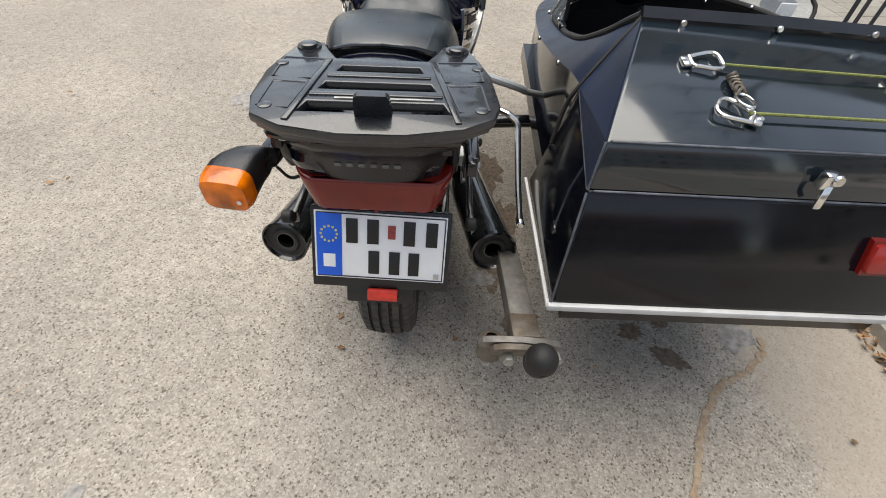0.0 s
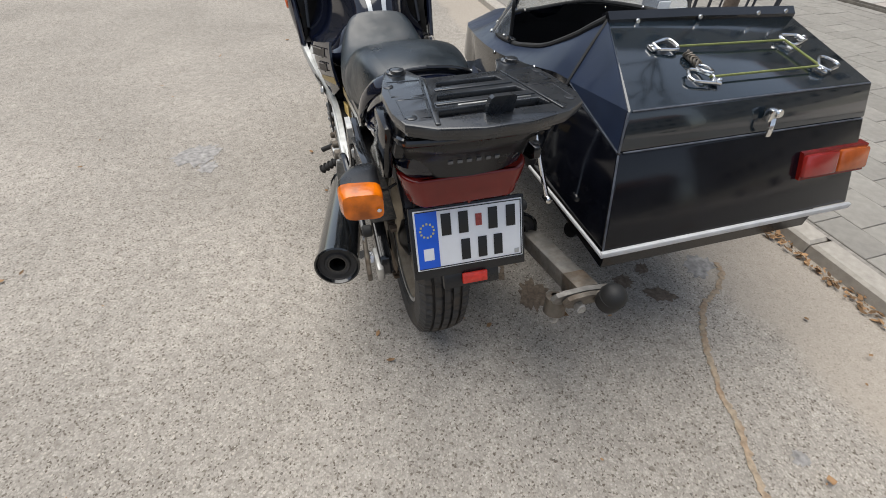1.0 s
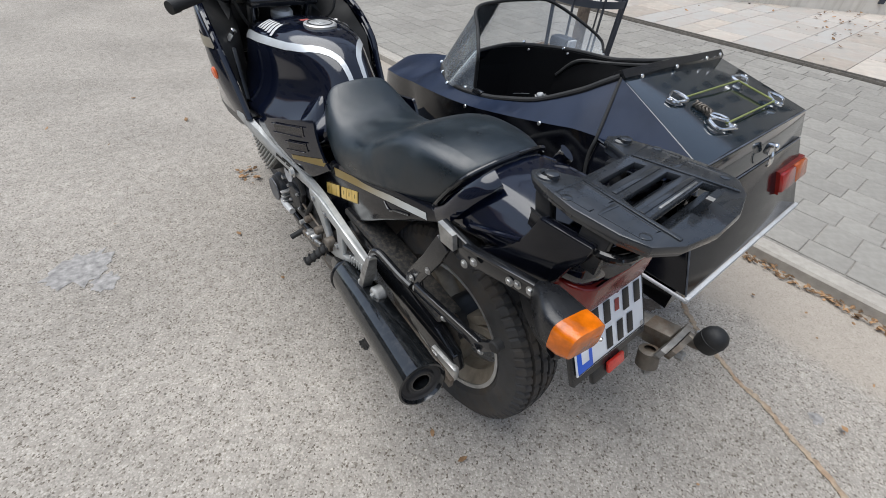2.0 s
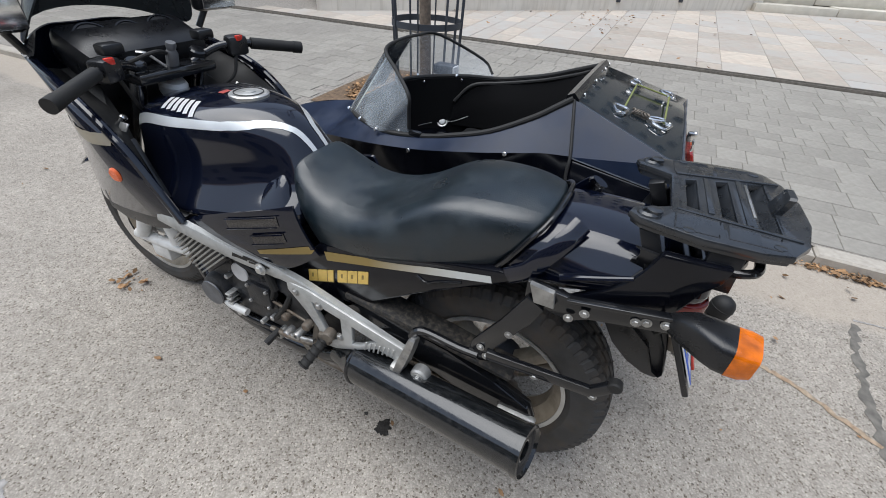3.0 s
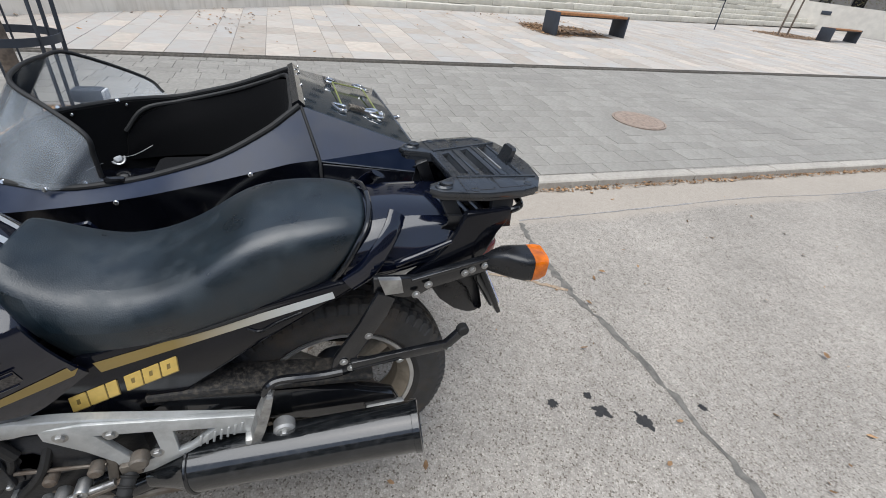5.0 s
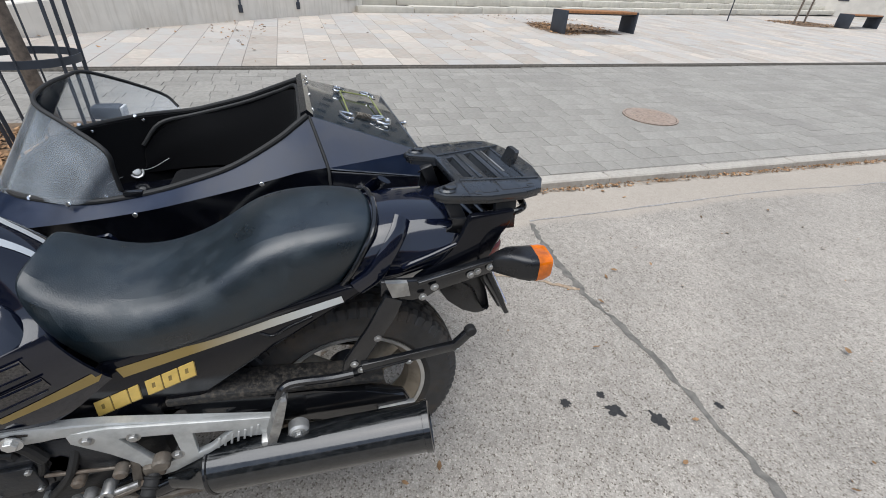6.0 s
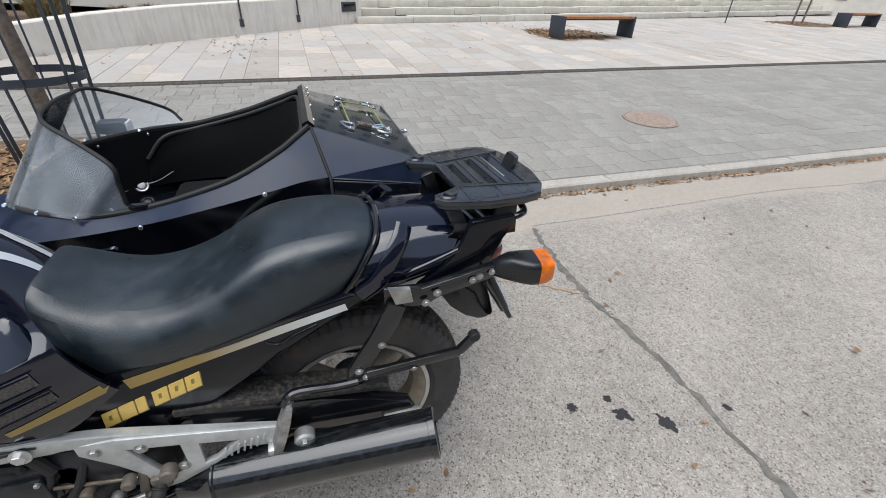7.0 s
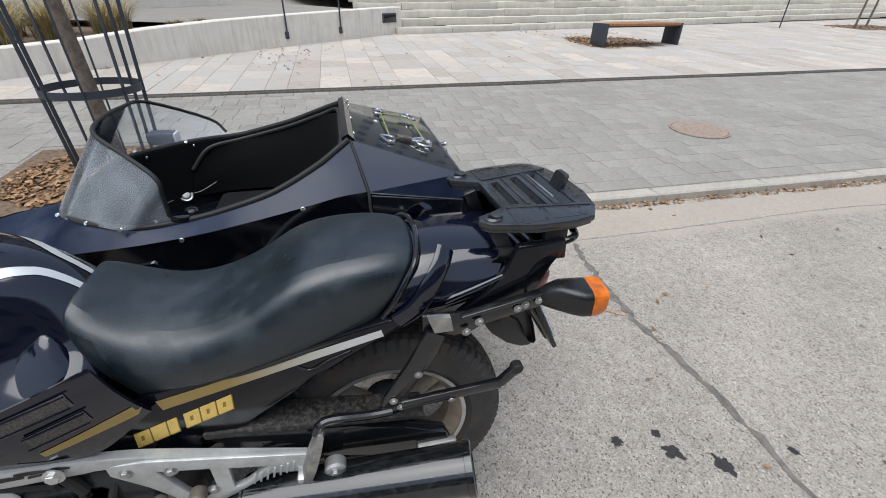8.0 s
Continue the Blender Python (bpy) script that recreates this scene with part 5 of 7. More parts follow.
seat = part("seat", loft([seat_ring(*row) for row in (
    (0.606, 0.545, 0.112, 0.074, 0.830, 0.836, 0.040), (0.598, 0.538, 0.128, 0.088, 0.844, 0.850, 0.040), (0.566, 0.505, 0.152, 0.112, 0.815, 0.826, 0.030), (0.50, 0.43, 0.161, 0.122, 0.765, 0.780),
    (0.40, 0.36, 0.165, 0.136, 0.766, 0.775), (0.30, 0.28, 0.165, 0.138, 0.804, 0.812), (0.215, 0.21, 0.162, 0.130, 0.868, 0.880), (0.12, 0.14, 0.155, 0.128, 0.882, 0.893),
    (0.03, 0.085, 0.146, 0.118, 0.884, 0.897), (-0.030, 0.060, 0.138, 0.106, 0.874, 0.889), (-0.042, 0.054, 0.134, 0.100, 0.866, 0.882))]), LEATHER, bike, "black grained vinyl two-up seat with a raised pillion")
subsurf(seat)
for sx in (-1, 1):
    part("seat_trim", tube([(sx * 0.142, 0.515, 0.638), (sx * 0.148, 0.40, 0.664), (sx * 0.152, 0.28, 0.692), (sx * 0.148, 0.14, 0.728), (sx * 0.138, 0.05, 0.752)], 0.005, 8, 6), RUBBER, bike)
    part("seat_edging", tube([(sx * 0.136, 0.056, 0.750), (sx * 0.138, 0.030, 0.788), (sx * 0.128, 0.002, 0.832), (sx * 0.108, -0.020, 0.862), (sx * 0.06, -0.034, 0.880), (0, -0.038, 0.886)], 0.006, 10, 6), BLACKM, bike, "narrow glossy black edging behind the seat")

# tail
tail = part("tail_cowl", loft(body_rings([
    (0.075, [(0.05, 0.70), (0.128, 0.722), (0.134, 0.745), (0.124, 0.775), (0.09, 0.82), (0.0, 0.83)]),
    (0.0, [(0.05, 0.71), (0.138, 0.735), (0.143, 0.775), (0.130, 0.818), (0.092, 0.862), (0.0, 0.876)]),
    (-0.065, [(0.05, 0.72), (0.142, 0.745), (0.148, 0.785), (0.128, 0.828), (0.094, 0.872), (0.0, 0.882)]),
    (-0.12, [(0.05, 0.74), (0.140, 0.755), (0.147, 0.800), (0.118, 0.834), (0.098, 0.874), (0.0, 0.884)]),
    (-0.20, [(0.05, 0.755), (0.136, 0.775), (0.142, 0.815), (0.120, 0.838), (0.104, 0.868), (0.0, 0.878)]),
    (-0.30, [(0.05, 0.775), (0.122, 0.785), (0.132, 0.820), (0.120, 0.838), (0.11, 0.858), (0.0, 0.866)]),
    (-0.33, [(0.05, 0.785), (0.105, 0.79), (0.115, 0.818), (0.11, 0.832), (0.10, 0.848), (0.0, 0.855)])])), NAVY, bike, "glossy navy tail cowl behind the seat")
subsurf(tail)
for sx in (-1, 1):
    part("tail_skirt", prism([(-0.085, 0.725), (-0.105, 0.752), (-0.157, 0.790), (-0.187, 0.822), (-0.206, 0.856), (-0.222, 0.898), (-0.325, 0.903), (-0.318, 0.870), (-0.300, 0.845), (-0.282, 0.80), (-0.262, 0.762), (-0.16, 0.735)],
                             sx * 0.139 - 0.010, sx * 0.139 + 0.010, 0.006), BLACKP, bike, "glossy black lower tail panel")
    part("cowl_ridge", tube([(sx * 0.146, -0.075, 0.787), (sx * 0.148, -0.13, 0.808), (sx * 0.146, -0.195, 0.832)], (0.007, 0.004), 8, 5), NAVY, bike)
    part("cowl_strip", tube([(sx * 0.148, 0.024, 0.752), (sx * 0.153, -0.014, 0.784), (sx * 0.146, -0.044, 0.828), (sx * 0.126, -0.070, 0.864), (sx * 0.100, -0.085, 0.884)], 0.0065, 14, 6, None, 3.0), NAVY, bike, "broad glossy strip down the cowl")
band = [(-0.128, -0.19), (-0.145, -0.28), (-0.125, -0.335), (-0.07, -0.358), (0.01, -0.364), (0.09, -0.358), (0.143, -0.335), (0.162, -0.28), (0.146, -0.19)]
rings = [[(0.01 + (x - 0.01) * k, y * q, z) for x, y in band] for k, q, z in ((0.93, 0.95, 0.884), (0.99, 0.995, 0.884), (1.0, 1.0, 0.874), (0.985, 0.99, 0.862), (0.92, 0.955, 0.852), (0.86, 0.935, 0.826), (0.80, 0.915, 0.792), (0.74, 0.86, 0.790))]
bumper = thicken(part("tail_bumper", loft(rings, closed=False, caps=False), PLASTIC, bike, "rounded black plastic tail surround with a pale badge", 50), 0.004)
for k in range(6):
    part("badge_bar", block((-0.037 + 0.018 * k, -0.347, 0.836), (0.010, 0.004, 0.007), 0.001), GREYM, bumper, "grey badge bar")
bm = loft([[(x, y, z) for x, z in ((-0.114 * w + 0.010, 0.793), (0.112 * w + 0.010, 0.793), (0.099 * w + 0.010, 0.726), (-0.099 * w + 0.010, 0.726))] for y, w in ((-0.25, 1.20), (-0.300, 1.17), (-0.322, 1.05), (-0.332, 0.90))])
bmesh.ops.bevel(bm, geom=bm.edges[:], offset=0.007, segments=3, affect="EDGES", profile=0.5)
lens = part("tail_light", bm, REDLENS, bike, "wide dark red tail lamp lens")
part("lens_rib", block((0.012, -0.329, 0.755), (0.006, 0.004, 0.062), 0.001), REDLENS, lens)
part("mudguard", loft([[(x, y, z) for x in (-0.11, -0.09, 0.0, 0.09, 0.11)] for y, z in ((-0.20, 0.76), (-0.27, 0.72), (-0.30, 0.66), (-0.315, 0.60), (-0.31, 0.59), (-0.295, 0.60), (-0.27, 0.66), (-0.18, 0.74))], closed=False, caps=False), PLASTIC, bike, "black plastic rear mudguard flap")

part("mudguard_flap", prism([(-0.16, 0.735), (-0.178, 0.67), (-0.205, 0.625), (-0.245, 0.588), (-0.285, 0.568), (-0.312, 0.568), (-0.322, 0.585), (-0.305, 0.66), (-0.285, 0.735)], -0.095, 0.105, 0.008), PLASTIC, bike, "rounded black mudguard flap")

# number plate on its holder
plate_m = Matrix.Translation((0.016, -0.342, 0.648)) @ Matrix.Rotation(radians(-26), 4, "X") @ Matrix.Rotation(radians(1.2), 4, "Y")


def on_plate(x, z, w, h, t=0.002, lift=0.0, bevel=0.0005, skew=0.0):
    bm = block((0, 0, 0), (w, t, h), bevel)
    if skew:
        bmesh.ops.transform(bm, matrix=Matrix(((1, 0, skew, 0), (0, 1, 0, 0), (0, 0, 1, 0), (0, 0, 0, 1))), verts=bm.verts)
    bmesh.ops.translate(bm, vec=(x, -lift, z), verts=bm.verts)
    bmesh.ops.transform(bm, matrix=plate_m, verts=bm.verts)
    return bm


holder = part("plate_holder", on_plate(0, -0.008, 0.256, 0.158, 0.012, -0.010, 0.003), PLASTIC, bike, "black plate holder with a red reflector")
sheet_w = part("number_plate", on_plate(0, 0, 0.240, 0.130, 0.003, 0.0, 0.001), PLATEW, bike, "white two-line plate with dark bars and a blue band")
part("rim_line", on_plate(0, 0.0615, 0.232, 0.0022, 0.001, 0.0022, 0.0002), INK, sheet_w)
part("rim_line", on_plate(0, -0.0615, 0.232, 0.0022, 0.001, 0.0022, 0.0002), INK, sheet_w)
part("rim_line", on_plate(0.1165, 0, 0.0022, 0.125, 0.001, 0.0022, 0.0002), INK, sheet_w)
part("band", on_plate(-0.0935, 0, 0.046, 0.122, 0.001, 0.0022, 0.0003), PLATEB, sheet_w, "blue band")
for k in range(12):
    a = 2 * math.pi * k / 12
    part("star_dot", on_plate(-0.0935 + 0.0145 * math.cos(a), 0.022 + 0.0145 * math.sin(a), 0.004, 0.004, 0.0008, 0.0034, 0), STARS, sheet_w)
part("country_bar", on_plate(-0.0935, -0.030, 0.022, 0.026, 0.0008, 0.0034, 0.0002), PLATEW, sheet_w)
for x in (-0.052, -0.014, 0.052, 0.093):
    part("plate_bar", on_plate(x, 0.030, 0.021, 0.047, 0.001, 0.003, 0.0003), INK, sheet_w)
part("crest", on_plate(0.020, 0.031, 0.014, 0.026, 0.001, 0.003, 0.0003), CREST, sheet_w)
for x in (-0.012, 0.026, 0.062):
    part("plate_bar", on_plate(x, -0.030, 0.020, 0.046, 0.001, 0.003, 0.0003), INK, sheet_w)
part("seal_dot", on_plate(0.105, -0.052, 0.010, 0.010, 0.0008, 0.003, 0.0002), ALU, sheet_w)
part("reflector_mount", on_plate(0.0, -0.098, 0.13, 0.045, 0.014, -0.012, 0.006), PLASTIC, holder)
part("red_reflector", on_plate(0.005, -0.098, 0.058, 0.025, 0.008, 0.0, 0.003), REDBRT, holder, "bright red reflector")

# luggage rack
outline = [(-0.162, -0.340), (-0.160, -0.262), (-0.148, -0.215), (-0.134, -0.168), (-0.118, -0.152), (-0.100, -0.158), (-0.088, -0.188), (-0.072, -0.218), (0.072, -0.218), (0.088, -0.188), (0.100, -0.158),
           (0.118, -0.152), (0.134, -0.168), (0.148, -0.215), (0.160, -0.262), (0.164, -0.346), (0.152, -0.382), (0.112, -0.408), (0.04, -0.424), (-0.04, -0.424), (-0.112, -0.408), (-0.152, -0.382)]
SLOTS = [(0.060, -0.236, 0.068, -0.262), (0.076, -0.290, 0.086, -0.318), (0.092, -0.346, 0.104, -0.380)]
holes = [[(-w0, y0), (w0, y0), (w1, y1), (-w1, y1)] for w0, y0, w1, y1 in SLOTS]
rack_m = Matrix.Translation((0.012, 0, 0.924)) @ Matrix.Rotation(radians(2.5), 4, "Z") @ Matrix.Rotation(radians(-1.2), 4, "X")
rack = part("luggage_rack", cut_sheet(outline, holes, 0.0035, 0.004, rack_m @ Matrix.Translation((0, 0, 0.0025))), RACKM, bike, "weathered black plastic luggage rack with slots", 30)


def rack_piece(name, bm, label="", mat=None):
    bmesh.ops.transform(bm, matrix=rack_m, verts=bm.verts)
    return part(name, bm, mat or RACKM, rack, label)


# turned-down skirt under the rim of the plate
loop = outline + [outline[0]]
rows = [[(x * k, -0.28 + (y + 0.28) * k, z) for x, y in loop] for k, z in ((0.995, 0.006), (1.0, 0.0), (0.99, -0.012), (0.965, -0.014), (0.96, 0.002))]
rack_piece("rim_skirt", loft(rows, closed=False, caps=False))
for sx in (-1, 1):
    ear = rack_piece("ear_boss", lathe([(0.010, 0.006), (0.010, 0.013), (0.013, 0.016), (0.018, 0.013), (0.021, 0.006)], (sx * 0.117, -0.178, 0), (0, 0, 1), 22), "raised mounting ear")
    rack_piece("knob", lathe([(0, 0.020), (0.008, 0.021), (0.0125, 0.019), (0.013, 0.014), (0.009, 0.011), (0.009, 0.004), (0, 0.004)], (sx * 0.116, -0.186, 0), (0, 0, 1), 18), "black rubber knob")
    # raised lips round the flat side panels
    for y0, y1 in ((-0.222, -0.288), (-0.300, -0.372)):
        xa0, xa1 = 0.084 + (-0.222 - y0) * 0.18, 0.084 + (-0.222 - y1) * 0.18
        box4 = [(sx * xa0, y0, 0.0085), (sx * 0.146, y0 + 0.004, 0.0085), (sx * 0.150, y1 + 0.006, 0.0085), (sx * xa1, y1, 0.0085), (sx * xa0, y0, 0.0085)]
        rack_piece("panel_lip", tube(box4, 0.0028, 6, 1))
        mid4 = sum((Vector(q) for q in box4[:4]), Vector()) / 4
        rack_piece("side_panel", loft([[tuple(mid4 + (Vector(q) - mid4) * k + Vector((0, 0, up))) for q in (box4[:4] if sx > 0 else box4[3::-1])] for k, up in ((0.97, -0.003), (0.97, -0.001), (0.91, 0.0008))]), "dull raised side panel", PANELM)
    for x, y in ((0.146, -0.238), (0.140, -0.366)):
        rack_piece("screw", lathe([(0, 0.012), (0.006, 0.012), (0.009, 0.011), (0.010, 0.006)], (sx * x, y, 0), (0, 0, 1), 16))
    rack_piece("long_rib", bar((sx * 0.078, -0.222, 0.0095), (sx * 0.108, -0.402, 0.0095), 0.009, 0.007))
    rack_piece("slot_notch", bar((sx * 0.098, -0.294, 0.0085), (sx * 0.146, -0.296, 0.0085), 0.007, 0.004))
for y, w in ((-0.276, 0.074), (-0.332, 0.090)):
    rack_piece("cross_rib", bar((-w, y, 0.0095), (w, y, 0.0095), 0.010, 0.006))
for (w0, y0, w1, y1) in SLOTS:
    # slanted tray inside each slot, open at its front edge
    rack_piece("louvre", loft([[(x, y1 + 0.000, 0.004), (x, y1 + 0.003, 0.007), (x, y0 - 0.008, -0.013), (x, y0 - 0.010, -0.017)] for x in (-w1, -w1 * 0.5, w1 * 0.5, w1)]))
# light bar drawn where the slot edge mirrors the sky
rack_piece("edge_highlight", bar((-0.055, -0.343, 0.0105), (0.078, -0.343, 0.0105), 0.0045, 0.003), "pale bar for the sky's reflection on a slot edge", BOLTM)
rack_piece("latch_block", loft([[(-0.024 * w, y, z), (0.024 * w, y, z), (0.024 * w, y - 0.011, z), (-0.024 * w, y - 0.011, z)] for w, y, z in ((1.0, -0.374, 0.006), (0.97, -0.382, 0.026), (0.90, -0.386, 0.038), (0.72, -0.387, 0.042))]), "upright latch block")
for sx in (-1, 1):
    part("rack_stay", bar((sx * 0.10, -0.19, 0.915), (sx * 0.115, -0.22, 0.85), 0.02, 0.03, (0, 1, 0)), PLASTIC, rack)
    part("rack_stay", bar((sx * 0.12, -0.31, 0.915), (sx * 0.128, -0.31, 0.85), 0.016, 0.05, (0, 1, 0)), PLASTIC, rack)
part("grab_rail", tube([(-0.126, -0.300, 0.882), (-0.126, -0.345, 0.890), (-0.10, -0.365, 0.894), (0.012, -0.370, 0.895), (0.12, -0.363, 0.894), (0.148, -0.345, 0.890), (0.150, -0.300, 0.882)], 0.008, 10, 6), BLACKM, rack, "black tube grab rail below the rack")

# pannier brackets
for sx in (-1, 1):
    br = part("pannier_bracket", prism([(-0.022, 0.782), (-0.022, 0.742), (-0.085, 0.722), (-0.118, 0.722), (-0.145, 0.738), (-0.275, 0.768), (-0.290, 0.780), (-0.285, 0.803), (-0.262, 0.802), (-0.115, 0.772), (-0.08, 0.775)], sx * 0.172 - 0.008, sx * 0.172 + 0.008, 0.003), BLACKM, bike, "black bolted pannier bracket")
    part("bracket_rib", bar((sx * 0.182, -0.10, 0.770), (sx * 0.178, -0.272, 0.801), 0.014, 0.008, (0, 0, 1), 0.003), BLACKM, br)
    part("clamp", loft([[(sx * x, y, z) for y, z in ((-0.030, 0.788), (-0.076, 0.782), (-0.082, 0.748), (-0.044, 0.748))] for x in (0.182, 0.194)]), BOLTM, br, "bare metal clamp plate")
    part("strut", prism([(-0.030, 0.755), (-0.066, 0.735), (-0.048, 0.690), (-0.006, 0.618), (0.016, 0.582), (0.004, 0.545), (0.045, 0.528), (0.074, 0.545), (0.066, 0.585), (0.012, 0.672)], sx * 0.188 - 0.006, sx * 0.188 + 0.006, 0.003), BLACKM, br, "black curved bracket plate")
    part("hook_arm", bar((sx * 0.195, 0.03, 0.560), (sx * 0.193, -0.195, 0.572), 0.014, 0.026, (0, 0, 1), 0.004), BLACKM, br)
    part("hook_end", bar((sx * 0.193, -0.186, 0.564), (sx * 0.190, -0.236, 0.612), 0.016, 0.024, (0, 0.7, 0.7), 0.005), BLACKM, br)
    part("hook_pad", disc((sx * 0.190, -0.232, 0.610), (1, 0, 0), 0.014, 0.022, 0.003, 16), RUBBER, br)
    part("lower_arm", tube([(sx * 0.192, 0.05, 0.542), (sx * 0.195, 0.10, 0.545), (sx * 0.198, 0.175, 0.556), (sx * 0.203, 0.200, 0.552), (sx * 0.205, 0.212, 0.530)], 0.010, 10, 5), BLACKM, br)
    for p in ((0.192, -0.136, 0.758), (0.190, -0.111, 0.734), (0.185, -0.220, 0.772), (0.183, -0.236, 0.777), (0.185, -0.265, 0.786), (0.198, 0.045, 0.575), (0.198, 0.030, 0.553), (0.200, -0.081, 0.553), (0.199, -0.200, 0.562), (0.196, -0.01, 0.64)):
        bolt((sx * p[0], p[1], p[2]), (sx, 0, 0), 0.0062, br)

# left direction indicator
def lamp_ring(cx, y, cz, w, h, lean, k=16):
    """Rounded-rectangle slice of the lamp; lean moves its outer side to the rear."""
    out = []
    for i in range(k):
        a = 2 * math.pi * (i + 0.5) / k
        c, q = math.cos(a), math.sin(a)
        u = math.copysign(abs(c) ** 0.45, c)
        v = math.copysign(abs(q) ** 0.45, q)
        out.append((cx + u * w / 2, y + lean * (0.5 - u * 0.5), cz + v * h / 2))
    return out


bm = loft([lamp_ring(-0.172, -0.266, 0.788, 0.020, 0.030, 0), lamp_ring(-0.180, -0.284, 0.794, 0.032, 0.046, 0.004), lamp_ring(-0.188, -0.304, 0.798, 0.050, 0.057, 0.006),
           lamp_ring(-0.198, -0.326, 0.799, 0.066, 0.059, 0.008), lamp_ring(-0.203, -0.345, 0.798, 0.074, 0.060, 0.010), lamp_ring(-0.204, -0.364, 0.797, 0.075, 0.060, 0.010)])
ind = part("indicator", bm, PLASTIC, bike, "rounded black indicator with amber lens", 45)
bm = loft([lamp_ring(-0.204, -0.361, 0.797, 0.076, 0.0605, 0.010), lamp_ring(-0.204, -0.379, 0.797, 0.075, 0.060, 0.010), lamp_ring(-0.203, -0.394, 0.798, 0.068, 0.052, 0.008), lamp_ring(-0.203, -0.396, 0.798, 0.058, 0.042, 0.008)])
part("amber_lens", bm, AMBER, ind, "orange lens", 40)
part("lens_screw", disc((-0.178, -0.399, 0.795), (0, 1, 0), 0.004, 0.004, 0.001, 10), CHROME, ind)
part("cable", tube([(-0.165, -0.27, 0.765), (-0.15, -0.26, 0.735), (-0.12, -0.25, 0.74)], 0.003, 6, 5), RUBBER, ind)

# fairing
SIDE = [[(0.258, 0.866, 0.672), (0.266, 0.925, 0.770), (0.272, 0.975, 0.850), (0.268, 1.09, 0.930), (0.240, 1.28, 1.00)],
        [(0.276, 0.93, 0.664), (0.310, 0.985, 0.765), (0.312, 1.04, 0.845), (0.292, 1.13, 0.92), (0.255, 1.30, 1.01)],
        [(0.266, 1.18, 0.636), (0.262, 1.19, 0.745), (0.235, 1.22, 0.85), (0.215, 1.30, 0.94), (0.195, 1.38, 1.03)],
        [(0.195, 1.36, 0.60), (0.180, 1.38, 0.74), (0.155, 1.42, 0.86), (0.13, 1.45, 0.96), (0.10, 1.46, 1.05)],
        [(0.06, 1.45, 0.62), (0.06, 1.48, 0.76), (0.06, 1.52, 0.87), (0.05, 1.52, 0.96), (0.04, 1.50, 1.04)]]
rings = [[(-x, y, z) for x, y, z in row] for row in SIDE] + [[(x, y, z) for x, y, z in row] for row in SIDE[::-1]]
fair = part("fairing", loft(rings, closed=False, caps=False), NAVY, bike, "glossy navy fairing with a grey stripe")
thicken(subsurf(fair, 2), 0.008)
tr = surface_of(fair)
for sx in (-1, 1):
    part("fairing_stripe", ribbon(tr, [(sx * 0.280, 1.00, 0.868), (sx * 0.30, 1.08, 0.866), (sx * 0.25, 1.2, 0.864), (sx * 0.20, 1.32, 0.862)], 0.028, 6, 0.003), BEIGE, fair, "faded beige stripe")
    loc, nor, _, _ = tr.find_nearest((sx * 0.316, 1.01, 0.777))
    part("side_reflector", disc(loc, nor, 0.019, 0.012, 0.004, 24), ORANGE, fair, "round orange side reflector")
    # inner lining between fairing and tank
    inner = [[(sx * x, y, z) for x, y, z in row] for row in ([(0.246, 0.88, 0.672), (0.248, 0.937, 0.76), (0.258, 0.982, 0.85), (0.257, 1.115, 0.925), (0.235, 1.305, 0.99)],
             [(0.235, 0.93, 0.668), (0.225, 0.99, 0.76), (0.215, 1.035, 0.85), (0.205, 1.14, 0.90), (0.20, 1.31, 0.97)],
             [(0.20, 1.0, 0.665), (0.19, 1.05, 0.76), (0.18, 1.09, 0.85), (0.17, 1.17, 0.89), (0.17, 1.32, 0.96)],
             [(0.15, 1.10, 0.665), (0.15, 1.14, 0.76), (0.14, 1.18, 0.85), (0.14, 1.22, 0.92), (0.14, 1.28, 0.97)])]
    part("inner_lining", loft(inner, closed=False, caps=False), RUBBER, bike, "dull black inner fairing lining with switches")
    part("lining_rib", bar((sx * 0.228, 0.945, 0.70), (sx * 0.216, 1.03, 0.84), 0.02, 0.014, (sx, 0, 0.2), 0.003), PLASTIC, bike)
    part("edge_trim", tube([(sx * 0.258, 0.862, 0.668), (sx * 0.265, 0.921, 0.77), (sx * 0.271, 0.971, 0.85), (sx * 0.266, 1.086, 0.932), (sx * 0.240, 1.276, 1.00)], 0.011, 10, 6), NAVY, bike)
    part("lower_cowl", prism([(0.868, 0.674), (0.90, 0.645), (0.95, 0.612), (1.02, 0.594), (1.14, 0.590), (1.20, 0.61), (1.20, 0.668), (0.95, 0.68)], sx * 0.238 - 0.014, sx * 0.238 + 0.014, 0.006), PLASTIC, bike)
    part("choke_knob", lathe([(0, 0.012), (0.008, 0.011), (0.010, 0.007), (0.007, 0.004), (0.006, -0.02), (0, -0.02)], (sx * 0.190, 1.085, 0.875), (-sx * 0.6, -0.5, 0.8), 18), CHROME, bike)
    part("label_plate", block((sx * 0.212, 1.05, 0.868), (0.022, 0.03, 0.004), 0.001, Matrix.Rotation(sx * 0.9, 4, "Y")), ALU, bike)
scr = [[(-0.245, 1.29, 1.01), (-0.18, 1.42, 1.07), (0, 1.52, 1.09), (0.18, 1.42, 1.07), (0.245, 1.29, 1.01)], [(-0.22, 1.25, 1.10), (-0.17, 1.36, 1.17), (0, 1.43, 1.19), (0.17, 1.36, 1.17), (0.22, 1.25, 1.10)],
       [(-0.18, 1.20, 1.17), (-0.14, 1.27, 1.24), (0, 1.32, 1.26), (0.14, 1.27, 1.24), (0.18, 1.20, 1.17)]]
